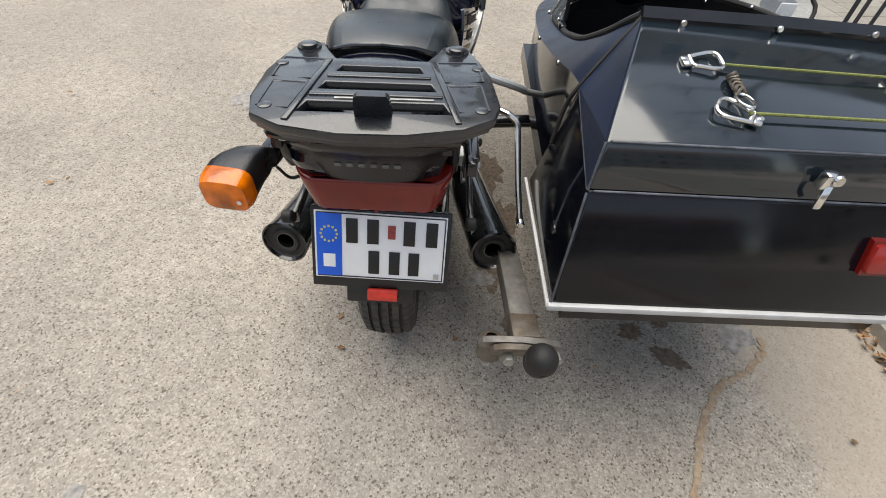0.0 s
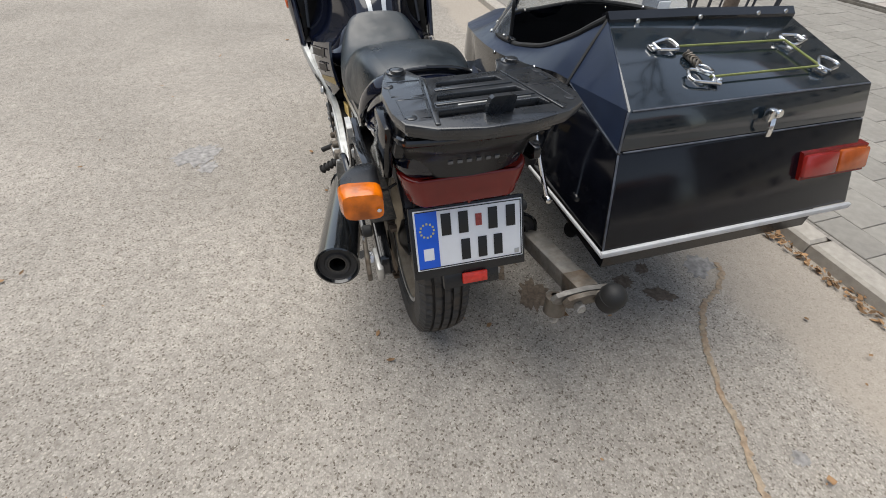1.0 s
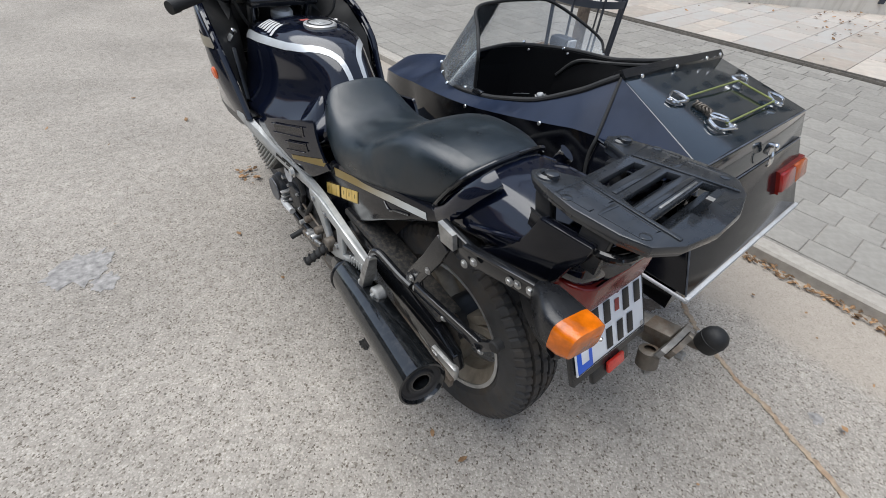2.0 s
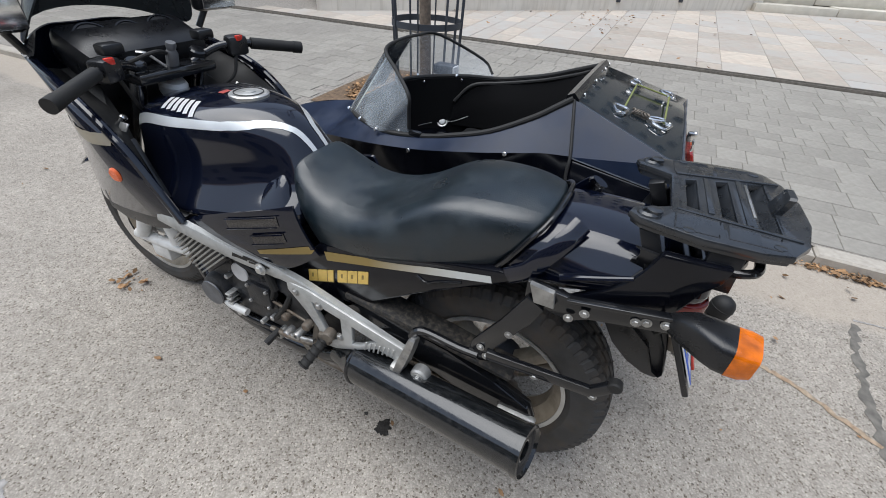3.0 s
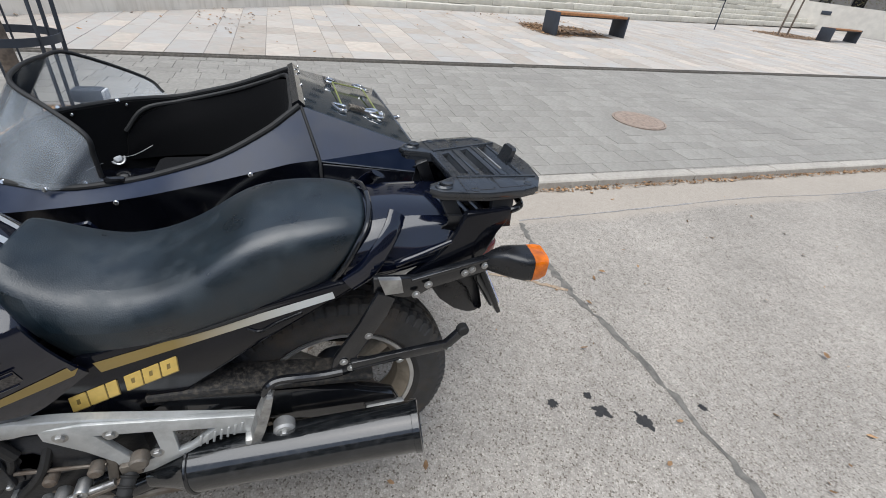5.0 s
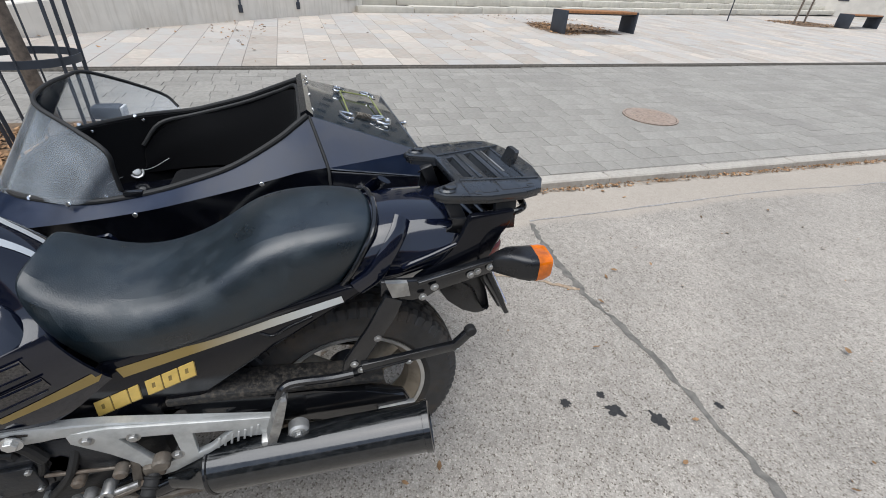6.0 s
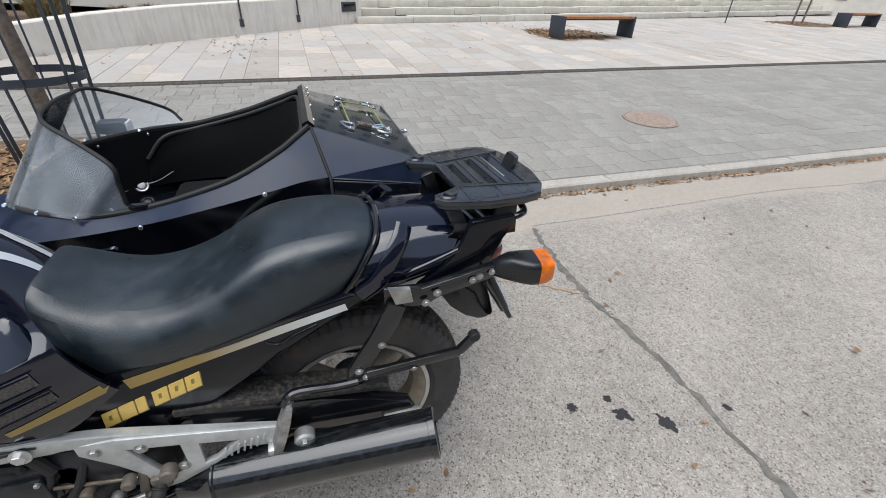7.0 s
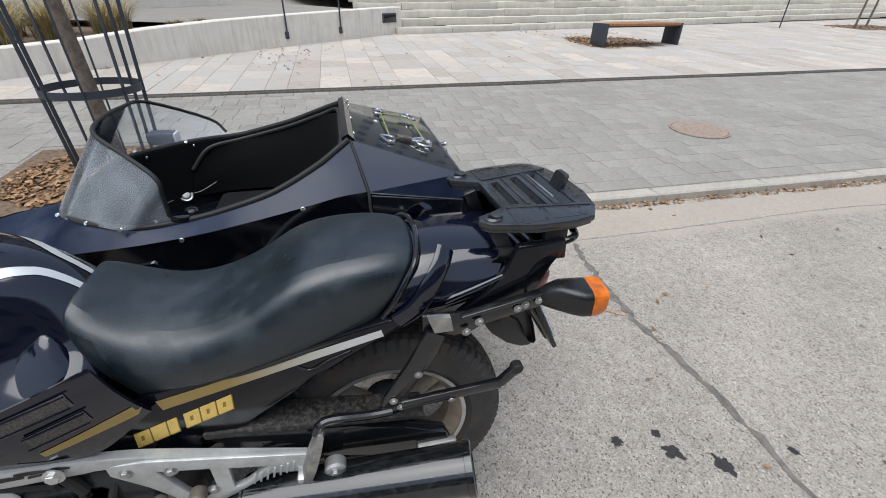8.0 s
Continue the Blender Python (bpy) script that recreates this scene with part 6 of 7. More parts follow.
thicken(subsurf(part("windscreen", loft(scr, closed=False, caps=False), SMOKE, bike, "dark smoked windscreen"), 2), 0.004)

# cockpit: bars, switches, clocks
for sx in (-1, 1):
    hb = part("handlebar", tube([(sx * 0.07, 1.11, 0.965), (sx * 0.14, 1.085, 0.998), (sx * 0.22, 1.045, 1.003), (sx * 0.36, 0.978, 0.980)], 0.0115, 12, 6), BLACKM, bike)
    part("grip", tube([(sx * 0.232, 1.038, 1.002), (sx * 0.365, 0.975, 0.979)], 0.0165, 14, 1), RUBBER, hb, "ribbed black rubber grip")
    part("bar_end", tube([(sx * 0.352, 0.981, 0.981), (sx * 0.375, 0.970, 0.977)], 0.018, 14, 1), RUBBER, hb)
    part("switch_pod", block((sx * 0.195, 1.060, 1.000), (0.06, 0.05, 0.055), 0.012, Matrix.Rotation(sx * -0.36, 4, "Z")), PLASTIC, hb)
    part("red_switch", block((sx * 0.192, 1.040, 1.022), (0.022, 0.012, 0.016), 0.003), REDBRT, hb, "red switch")
    part("reservoir", block((sx * 0.135, 1.125, 1.03), (0.055, 0.042, 0.028), 0.008), PLASTIC, hb)
    part("lever", tube([(sx * 0.17, 1.095, 0.992), (sx * 0.24, 1.075, 0.993), (sx * 0.34, 1.03, 0.975)], 0.006, 8, 5), BLACKM, hb)
    part("fork_tube", tube([(sx * 0.095, 1.11, 0.98), (sx * 0.10, 1.28, 0.58)], 0.021, 16, 1), CHROME, bike)
    part("fork_cap", disc((sx * 0.095, 1.107, 0.99), (0, -0.4, 1), 0.024, 0.02, 0.004, 20), BLACKM, bike)
    mir = part("mirror", block((sx * 0.30, 1.25, 1.11), (0.15, 0.05, 0.085), 0.02), PLASTIC, bike, "black rear-view mirror")
    part("mirror_glass", block((sx * 0.30, 1.221, 1.11), (0.125, 0.006, 0.066), 0.002), CHROME, mir)
    part("mirror_stem", tube([(sx * 0.245, 1.275, 1.02), (sx * 0.285, 1.26, 1.09)], 0.01, 10, 1), PLASTIC, bike)
part("cable_bracket", tube([(-0.075, 1.12, 1.015), (-0.06, 1.105, 1.01), (-0.035, 1.10, 0.985), (-0.02, 1.10, 0.97)], 0.007, 8, 5, None, 0.5), ALU, bike, "bent bare-metal cable bracket")
yoke = part("top_yoke", block((0, 1.115, 0.955), (0.24, 0.09, 0.03), 0.01), BLACKM, bike)
part("ignition_lock", lathe([(0, 0.07), (0.012, 0.07), (0.014, 0.062), (0.011, 0.05), (0.016, 0.04), (0.016, 0.0), (0.024, 0.0), (0.024, -0.02), (0, -0.02)], (0, 1.10, 0.965), (0, -0.3, 1), 20), GREYM, yoke, "chrome steering stem nut")
part("stem_collar", lathe([(0.034, 0), (0.038, 0.01), (0.038, 0.03), (0.030, 0.04), (0, 0.04)], (0, 1.13, 0.89), (0, -0.3, 1), 26), WHITEF, yoke)
dash = part("dashboard", block((0, 1.24, 1.0), (0.36, 0.16, 0.10), 0.03, Matrix.Rotation(0.4, 4, "X")), PLASTIC, bike, "black instrument pod with round clocks")
for x, r in ((-0.10, 0.048), (0.0, 0.042), (0.10, 0.048)):
    g = part("gauge", lathe([(r, 0.012), (r + 0.004, 0.012), (r + 0.004, -0.02), (0, -0.02), (0, 0.006), (r, 0.006)], (x, 1.235, 1.025), (0, -0.75, 0.66), 30), PLASTIC, dash)
    part("gauge_face", lathe([(0, 0.010), (r - 0.002, 0.010)], (x, 1.235, 1.025), (0, -0.75, 0.66), 30), INK, g)
for k, pts in enumerate(([(-0.18, 1.05, 0.98), (-0.14, 1.08, 0.90), (-0.08, 1.16, 0.85)], [(0.18, 1.05, 0.98), (0.15, 1.06, 0.91), (0.06, 1.14, 0.86)], [(-0.12, 1.09, 1.0), (-0.06, 1.06, 1.02), (0.02, 1.12, 0.99)],
                         [(0.14, 1.10, 1.02), (0.18, 1.18, 1.0), (0.12, 1.26, 0.93)])):
    part("control_cable", tube(pts, 0.005, 8, 6), RUBBER, bike)
part("front_bulkhead", block((0, 1.34, 0.84), (0.30, 0.10, 0.20), 0.03), PLASTIC, bike)

# leading-link front fork
for sx in (-1, 1):
    leg = part("fork_leg", tube([(sx * 0.115, 1.24, 0.66), (sx * 0.125, 1.235, 0.50), (sx * 0.125, 1.21, 0.345)], 0.026, 14, 5), WHITEF, bike, "off-white leading-link fork leg")
    link = part("swing_link", tube([(sx * 0.125, 1.10, 0.335), (sx * 0.125, 1.25, 0.315), (sx * 0.118, 1.47, 0.30)], 0.021, 14, 5), WHITEF, bike, "off-white fork swing link")
    for piece in (leg, link):
        piece.location = (0.055, 0.055, 0)
    part("link_pivot", disc((sx * 0.145, 1.10, 0.335), (1, 0, 0), 0.026, 0.03, 0.004, 22), STEEL, leg)
    part("shock", tube([(sx * 0.135, 1.40, 0.33), (sx * 0.13, 1.36, 0.42)], 0.024, 14, 1), WHITEF, leg)
    for k in range(7):
        q = Vector((sx * 0.13, 1.36, 0.42)).lerp(Vector((sx * 0.125, 1.31, 0.56)), k / 6)
        part("shock_bellow", lathe([(0.018, -0.011), (0.031, 0), (0.018, 0.011)], q, (0, -0.3, 1), 20), RUBBER, leg)
    part("brake_caliper", block((sx * 0.115, 1.33, 0.27), (0.05, 0.10, 0.07), 0.012), WHITEF, leg)
    part("brace", tube([(sx * 0.125, 1.12, 0.36), (sx * 0.12, 1.17, 0.47), (sx * 0.118, 1.235, 0.57)], 0.015, 12, 4), WHITEF, leg)
fend = [[(x, FRONT.y + math.cos(a) * (0.325 - 0.03 * abs(x / 0.075) ** 2), FRONT.z + math.sin(a) * (0.325 - 0.03 * abs(x / 0.075) ** 2)) for x in (-0.075, -0.05, 0, 0.05, 0.075)] for a in [radians(q) for q in range(60, 150, 9)]]
thicken(part("front_mudguard", loft(fend, closed=False, caps=False), NAVY, bike, "navy front mudguard"), 0.004)

# ---------- sidecar ----------
car = thing("sidecar", "navy-black sidecar with open cockpit, clear screen and lidded luggage box", "sidecar", (0.75, 0.3, 0))
XR = 1.155


def hull_ring(y, zb, chine_z, chine_x, crease_x, crease_z, rim_x, rim_z, right_rim_x, right_rim_z, right_x):
    return [(rim_x, y, rim_z), (crease_x, y, crease_z), ((crease_x + chine_x) / 2, y, (crease_z + chine_z) / 2), (chine_x, y, chine_z), (chine_x + 0.03, y, zb), (0.75, y, zb - 0.02), (right_x - 0.03, y, zb),
            (right_x, y, chine_z), (right_x + 0.01, y, (right_rim_z + chine_z) / 2), (right_rim_x + 0.02, y, right_rim_z - 0.03), (right_rim_x, y, right_rim_z)]


hull = [hull_ring(0.075, 0.48, 0.53, 0.372, 0.424, 0.792, 0.520, 0.930, 1.135, 0.915, XR),
        hull_ring(0.115, 0.47, 0.52, 0.438, 0.423, 0.784, 0.510, 0.902, 1.157, 0.898, 1.18),
        hull_ring(0.18, 0.46, 0.51, 0.451, 0.421, 0.770, 0.500, 0.858, 1.19, 0.870, 1.22),
        hull_ring(0.31, 0.44, 0.50, 0.451, 0.421, 0.741, 0.490, 0.790, 1.235, 0.818, 1.265),
        hull_ring(0.44, 0.43, 0.49, 0.455, 0.425, 0.714, 0.490, 0.748, 1.265, 0.780, 1.30),
        hull_ring(0.56, 0.42, 0.48, 0.461, 0.431, 0.691, 0.500, 0.716, 1.283, 0.752, 1.31),
        hull_ring(0.72, 0.41, 0.47, 0.475, 0.445, 0.668, 0.500, 0.700, 1.19, 0.760, 1.25),
        hull_ring(0.88, 0.41, 0.46, 0.495, 0.465, 0.650, 0.566, 0.697, 1.085, 0.752, 1.20),
        hull_ring(0.96, 0.41, 0.46, 0.510, 0.48, 0.640, 0.630, 0.700, 0.99, 0.740, 1.15),
        hull_ring(1.02, 0.41, 0.455, 0.525, 0.495, 0.630, 0.742, 0.700, 0.758, 0.700, 1.10),
        hull_ring(1.18, 0.42, 0.45, 0.53, 0.535, 0.600, 0.742, 0.672, 0.758, 0.672, 1.03),
        hull_ring(1.38, 0.43, 0.45, 0.60, 0.61, 0.560, 0.742, 0.612, 0.758, 0.612, XR - 0.22),
        hull_ring(1.50, 0.45, 0.46, 0.69, 0.70, 0.51, 0.745, 0.535, 0.755, 0.535, XR - 0.34)]
hull[0] = [(x, y - (0.038 if 1 <= k <= 3 else 0.0), z) for k, (x, y, z) in enumerate(hull[0])]
fine = [list(ring) for ring in zip(*[curve_points(col, 4) for col in zip(*hull)])]
# shade below the crease is painted: dark shell here, lighter sky-lit shoulder above
shell = part("hull", loft([ring[1:] for ring in fine], closed=False, caps=False), BLACKP, car, "navy-black body shell of the sidecar, darkened for the shade below the crease", 27)
thicken(shell, 0.006)
shoulder = part("hull_shoulder", loft([ring[:2] for ring in fine], closed=False, caps=False), LACQ, car, "dusty navy shoulder above the crease, lightened as if lit by the sky", 27)
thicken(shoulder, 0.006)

for p in ((0.417, 0.231, 0.757), (0.436, 0.590, 0.680)):
    part("screw", disc(Vector(p) + Vector((-0.003, 0, 0)), (1, 0, -0.3), 0.007, 0.006, 0.002, 14), CHROME, car)

# cockpit rim and lining
left = [(r[0][0], r[0][1], r[0][2]) for r in hull[:10]]
right = [(r[-1][0], r[-1][1], r[-1][2]) for r in hull[:10]]
part("cockpit_edging", tube(left, 0.010, 10, 6), RUBBER, car, "black rubber edging of the cockpit")
part("cockpit_edging", tube(right, 0.010, 10, 6), RUBBER, car, "black rubber edging of the cockpit")
rows = []
for (lx, y, lz), (rx, _, rz) in zip(left, right):
    y2 = y + (0.01 if y < 0.1 else 0)
    lo = 0.47
    rows.append([(lx + 0.012, y2, lz - 0.004), (lx + 0.0, y2, lz - 0.06), (lx - 0.03, y2, (lz + lo) / 2), (lx - 0.02, y2, lo), ((lx + rx) / 2, y2, lo - 0.01), (rx + 0.0, y2, lo), (rx - 0.005, y2, (rz + lo) / 2), (rx - 0.012, y2, rz - 0.004)])
thicken(part("cockpit_lining", loft(rows, closed=False, caps=False), DARKIN, car, "black cloth cockpit lining"), 0.004)
part("seat_cushion", block((0.80, 0.42, 0.52), (0.56, 0.42, 0.10), 0.03), DARKIN, car, "black seat cushion")
pad = [[(0.515, 0.30, 0.66), (0.515, 0.17, 0.70), (0.53, 0.115, 0.72), (0.80, 0.105, 0.72), (1.085, 0.115, 0.72), (1.14, 0.17, 0.70), (1.185, 0.30, 0.68), (1.205, 0.42, 0.66), (1.205, 0.56, 0.64), (1.175, 0.68, 0.62), (1.150, 0.75, 0.55)],
       [(0.508, 0.30, 0.745), (0.520, 0.17, 0.832), (0.54, 0.098, 0.895), (0.80, 0.090, 0.900), (1.10, 0.098, 0.886), (1.165, 0.17, 0.850), (1.208, 0.30, 0.800), (1.232, 0.42, 0.765), (1.238, 0.54, 0.738), (1.190, 0.66, 0.720), (1.155, 0.735, 0.640)]]
low = [[(x, y + 0.03, 0.52) for x, y, z in pad[0]]]
back = part("seat_back", loft([low[0], pad[0], [tuple(Vector(q).lerp(Vector(r), 0.5) + Vector((0, 0.006, 0))) for q, r in zip(pad[0], pad[1])], pad[1]], closed=False, caps=False), DARKIN, car, "black padded seat back wrapping round the side")
thicken(subsurf(back, 2), -0.022)
part("pad_welt", tube([Vector(q) + Vector((0, 0.006, 0.004)) for q in pad[1]], 0.009, 8, 5), RUBBER, back, "rolled edge of the padding")
part("dash_panel", loft([[(x, y, z) for x, y in ((0.57, 0.92), (0.80, 0.97), (1.12, 0.90))] for z in (0.45, 0.665)], closed=False, caps=False), DARKIN, car)
lampk = part("courtesy_lamp", lathe([(0, 0.012), (0.014, 0.010), (0.020, 0.004), (0.026, 0.006), (0.029, 0.0), (0.027, -0.008), (0, -0.01)], (1.14, 0.795, 0.535), (-0.8, -0.35, 0.5), 26), ALU, car, "round chrome-rimmed lamp")

part("wire", tube([(1.138, 0.79, 0.54), (1.14, 0.73, 0.55), (1.15, 0.66, 0.585)], 0.0012, 6, 5), ALU, lampk)
part("wire", tube([(1.138, 0.81, 0.53), (1.09, 0.85, 0.53), (1.02, 0.87, 0.535)], 0.0012, 6, 5), ALU, lampk)
for x, y, z in ((1.172, 0.717, 0.745), (1.073, 0.870, 0.735)):
    part("stud", disc((x, y, z), (1, 0, -0.3), 0.006, 0.006, 0.002, 12), CHROME, car)

# screen with rubber edge
base = [(0.510, 0.630, 0.705), (0.498, 0.700, 0.703), (0.490, 0.765, 0.701), (0.566, 0.885, 0.698), (0.655, 1.000, 0.697), (0.85, 1.04, 0.715), (1.02, 0.965, 0.742), (1.10, 0.870, 0.755), (1.19, 0.715, 0.762), (1.285, 0.590, 0.752)]
topl = [(0.513, 0.632, 0.725), (0.512, 0.632, 0.790), (0.512, 0.634, 0.848), (0.580, 0.722, 0.900), (0.650, 0.812, 0.947), (0.80, 0.850, 0.955), (0.98, 0.855, 0.952), (1.136, 0.828, 0.937), (1.290, 0.660, 0.826), (1.292, 0.604, 0.765)]
base, topl = curve_points(base, 4), curve_points(topl, 4)
mid = [tuple((a + b) / 2 for a, b in zip(p, q)) for p, q in zip(base, topl)]
ws = part("screen", loft([base, mid, topl], closed=False, caps=False), SCREEN, car, "scratched clear wrap-round screen", 60)
thicken(ws, 0.003)
part("screen_edging", tube(topl, 0.0065, 10, 1), RUBBER, car, "black rubber screen edging")
for p in ((0.507, 0.672, 0.700), (0.492, 0.762, 0.692), (0.568, 0.884, 0.688), (0.654, 1.000, 0.686), (1.073, 0.90, 0.752), (1.172, 0.74, 0.752)):
    part("screen_screw", disc((p[0] - 0.006, p[1], p[2] + 0.012), (1, -0.2, -0.6), 0.0075, 0.008, 0.002, 14), CHROME, ws)
part("corner_bracket", block((0.500, 0.598, 0.716), (0.022, 0.055, 0.026), 0.008), BLACKM, car)

# luggage box
bm = loft([[(0.350, -0.378, 0.545), (1.138, -0.378, 0.545), (XR, 0.07, 0.53), (0.358, 0.03, 0.53)],
           [(0.380, -0.284, 0.757), (1.128, -0.284, 0.757), (XR, 0.07, 0.76), (0.420, 0.03, 0.785)]])
bmesh.ops.bevel(bm, geom=bm.edges[:], offset=0.008, segments=3, affect="EDGES", profile=0.5)
box = part("luggage_box", bm, BLACKP, car, "black luggage box with white lower trim")
lid_low = [(0.380, -0.284, 0.757), (1.128, -0.284, 0.757), (XR - 0.005, 0.06, 0.765), (0.421, 0.035, 0.790)]
lid_rim = [(0.392, -0.257, 0.842), (1.110, -0.257, 0.842), (1.142, 0.07, 0.912), (0.520, 0.07, 0.928)]
bm = bmesh.new()
lo, hi = [bm.verts.new(v) for v in lid_low], [bm.verts.new(v) for v in lid_rim]
for i in range(4):
    j = (i + 1) % 4
    bm.faces.new((lo[i], lo[j], hi[j], hi[i]))
bm.faces.new(hi)
bm.faces.new(lo[::-1])
bmesh.ops.recalc_face_normals(bm, faces=bm.faces)
bmesh.ops.bevel(bm, geom=bm.edges[:], offset=0.007, segments=3, affect="EDGES", profile=0.5)
lid = part("box_lid", bm, LIDP, box, "glossy dark box lid with elastic cords")
bevel_face = [Vector(v) for v in (lid_low[3], lid_low[0], lid_rim[0], lid_rim[3])]
out_dir = (bevel_face[1] - bevel_face[0]).cross(bevel_face[3] - bevel_face[0]).normalized()
out_dir = out_dir if out_dir.x < 0 else -out_dir
bm = loft([[v.lerp(sum(bevel_face, Vector()) / 4, 0.03) + out_dir * q for v in bevel_face] for q in (-0.002, 0.003)])
part("bevel_panel", bm, LACQ, lid, "dusty navy slanted side of the lid")
# grey bars paint a highlight on the box edges, along with their wear
for a, b in ((lid_low[0], lid_rim[0]), (lid_low[0], lid_low[1]), (lid_rim[0], lid_rim[1]), (lid_low[0], lid_low[3]), ((0.350, -0.378, 0.545), (0.380, -0.284, 0.757))):
    part("edge_highlight", bar(Vector(a).lerp(Vector(b), 0.015) + Vector((0, -0.0005, 0.0)), Vector(a).lerp(Vector(b), 0.985) + Vector((0, -0.0005, 0.0)), 0.004, 0.004, (0.3, -0.5, 0.8), 0.001), EDGEW, box, "grey edge line, worn paint and painted highlight in one")
part("white_trim", bar((0.343, -0.382, 0.540), (1.145, -0.382, 0.540), 0.012, 0.017, (0, 0, 1), 0.004), WHITE, box, "white edge trim")
part("white_trim", bar((0.345, -0.384, 0.540), (0.352, 0.04, 0.528), 0.008, 0.009, (0, 0, 1), 0.004), WHITE, box, "white edge trim")
part("floor_pan", loft([[(0.40, -0.34, z), (1.10, -0.34, z), (1.12, 1.0, z), (0.46, 1.0, z)] for z in (0.44, 0.50)]), BLACKP, car)
part("underbody", loft([[(0.50, 0.02, z), (1.05, 0.02, z), (1.08, 0.95, z), (0.54, 0.95, z)] for z in (0.33, 0.47)]), RUBBER, car, "black underside of the body")
ridge = part("backrest_ridge", loft([[(x, y, z) for y, z in ((0.060, zz - 0.03), (0.058, zz + 0.012), (0.075, zz + 0.028), (0.095, zz + 0.018), (0.100, zz - 0.04))] for x, zz in ((0.515, 0.920), (0.80, 0.916), (1.145, 0.905))]), BLACKM, car, "narrow raised ridge in front of the lid")
for x in (0.60, 0.80, 1.0, 1.10):
    part("stud", disc((x, 0.055, 0.925), (0, -1, 0.2), 0.007, 0.006, 0.002, 14), CHROME, ridge)
part("side_seam", tube([(0.522, 0.072, 0.932), (0.470, 0.052, 0.865), (0.418, 0.032, 0.792), (0.40, 0.03, 0.74), (0.385, 0.01, 0.66)], 0.005, 8, 5), RUBBER, car)


def lid_z(x, y):
    t = (y + 0.257) / 0.327
    return 0.842 + t * (0.078 - 0.012 * (x - 0.5) / 0.6) + 0.002


def d_ring(x, y, turn, group_parent):
    z = lid_z(x, y)
    rt = Matrix.Translation((x, y, z)) @ Matrix.Rotation(radians(13), 4, "X") @ Matrix.Rotation(radians(turn), 4, "Z")
    loop = [(0.0, 0.012), (0.012, 0.016), (0.045, 0.024), (0.058, 0.016), (0.060, 0), (0.058, -0.016), (0.045, -0.024), (0.012, -0.016), (0.0, -0.012), (0.0, 0.012)]
    bm = tube([(a, b, 0.009) for a, b in loop], 0.0042, 8, 3)
    bmesh.ops.transform(bm, matrix=rt, verts=bm.verts)
    r = part("lashing_ring", bm, CHROME, lid, "shiny lashing ring")
    bm = block((-0.006, 0, 0.007), (0.024, 0.026, 0.010), 0.004)
    disc((-0.012, 0, 0.013), (0, 0, 1), 0.005, 0.004, 0.001, 10, bm)
    bmesh.ops.transform(bm, matrix=rt, verts=bm.verts)
    part("ring_base", bm, CHROME, r)


RINGS = [(0.603, -0.057), (0.634, -0.198), (1.026, -0.062), (1.013, -0.197)]
for (x, y), turn in zip(RINGS, (5, 150, 185, 30)):
    d_ring(x - 0.02 if turn < 90 else x + 0.02, y, turn, lid)


def cord(a, b, off=0.010):
    pts = [Vector((a[0], a[1], lid_z(*a) + off)), Vector(((a[0] + b[0]) / 2, (a[1] + b[1]) / 2, lid_z((a[0] + b[0]) / 2, (a[1] + b[1]) / 2) + off)), Vector((b[0], b[1], lid_z(*b) + off))]
    return tube(pts, 0.0030, 8, 4)


part("elastic_cord", cord((0.645, -0.065), (0.985, -0.070)), CORD, lid, "olive elastic cord")
part("elastic_cord", cord((0.650, -0.190), (0.985, -0.190)), CORD, lid, "olive elastic cord")
part("elastic_cord", cord((0.985, -0.070), (0.99, -0.185)), CORD, lid, "olive elastic cord")
for k in range(6):
    q = Vector((0.652, -0.095 - 0.009 * k, lid_z(0.65, -0.095 - 0.009 * k) + 0.009))
    part("cord_coil", tube([q + Vector((0.007 * math.cos(a), 0.004 * math.sin(2 * a + k), 0.007 * math.sin(a))) for a in [i * 0.75 for i in range(10)]], 0.0032, 6, 2), STEEL, lid, "coil of brown cord")
part("link_ring", tube([(0.65 + 0.014 * math.cos(a), -0.165 + 0.024 * math.sin(a), lid_z(0.65, -0.165) + 0.014) for a in [i * 2 * math.pi / 12 for i in range(13)]], 0.003, 8, 2), CHROME, lid)

lock = part("box_lock", block((0.778, -0.286, 0.806), (0.026, 0.022, 0.032), 0.006), CHROME, lid, "chrome box lock with cylinder and hasp")
part("lock_cylinder", lathe([(0, 0.010), (0.008, 0.010), (0.0105, 0.007), (0.0105, 0), (0, 0)], (0.784, -0.293, 0.812), (0.1, -1, 0.35), 22), CHROME, lock)
part("hasp", tube([(0.780, -0.295, 0.800), (0.777, -0.302, 0.785), (0.777, -0.305, 0.770), (0.781, -0.303, 0.760)], 0.007, 8, 5, None, 0.6), CHROME, lock)
tl = part("tail_lamp", loft([[(x, -0.30 - d - (0.72 - z) * 0.42, z) for x, z in ((0.925, 0.700), (1.150, 0.700), (1.150, 0.635), (0.925, 0.635))] for d in (-0.012, 0.012)]), REDLENS, car, "rectangular red and amber rear lamp")
bm = block((0.985, -0.334, 0.668), (0.115, 0.020, 0.060), 0.008, Matrix.Rotation(radians(-23), 4, "X"))
part("red_lens", bm, REDMID, tl, "red lens")
part("amber_lens", block((1.098, -0.334, 0.668), (0.105, 0.020, 0.060), 0.008, Matrix.Rotation(radians(-23), 4, "X")), AMBERD, tl, "dull amber lens")

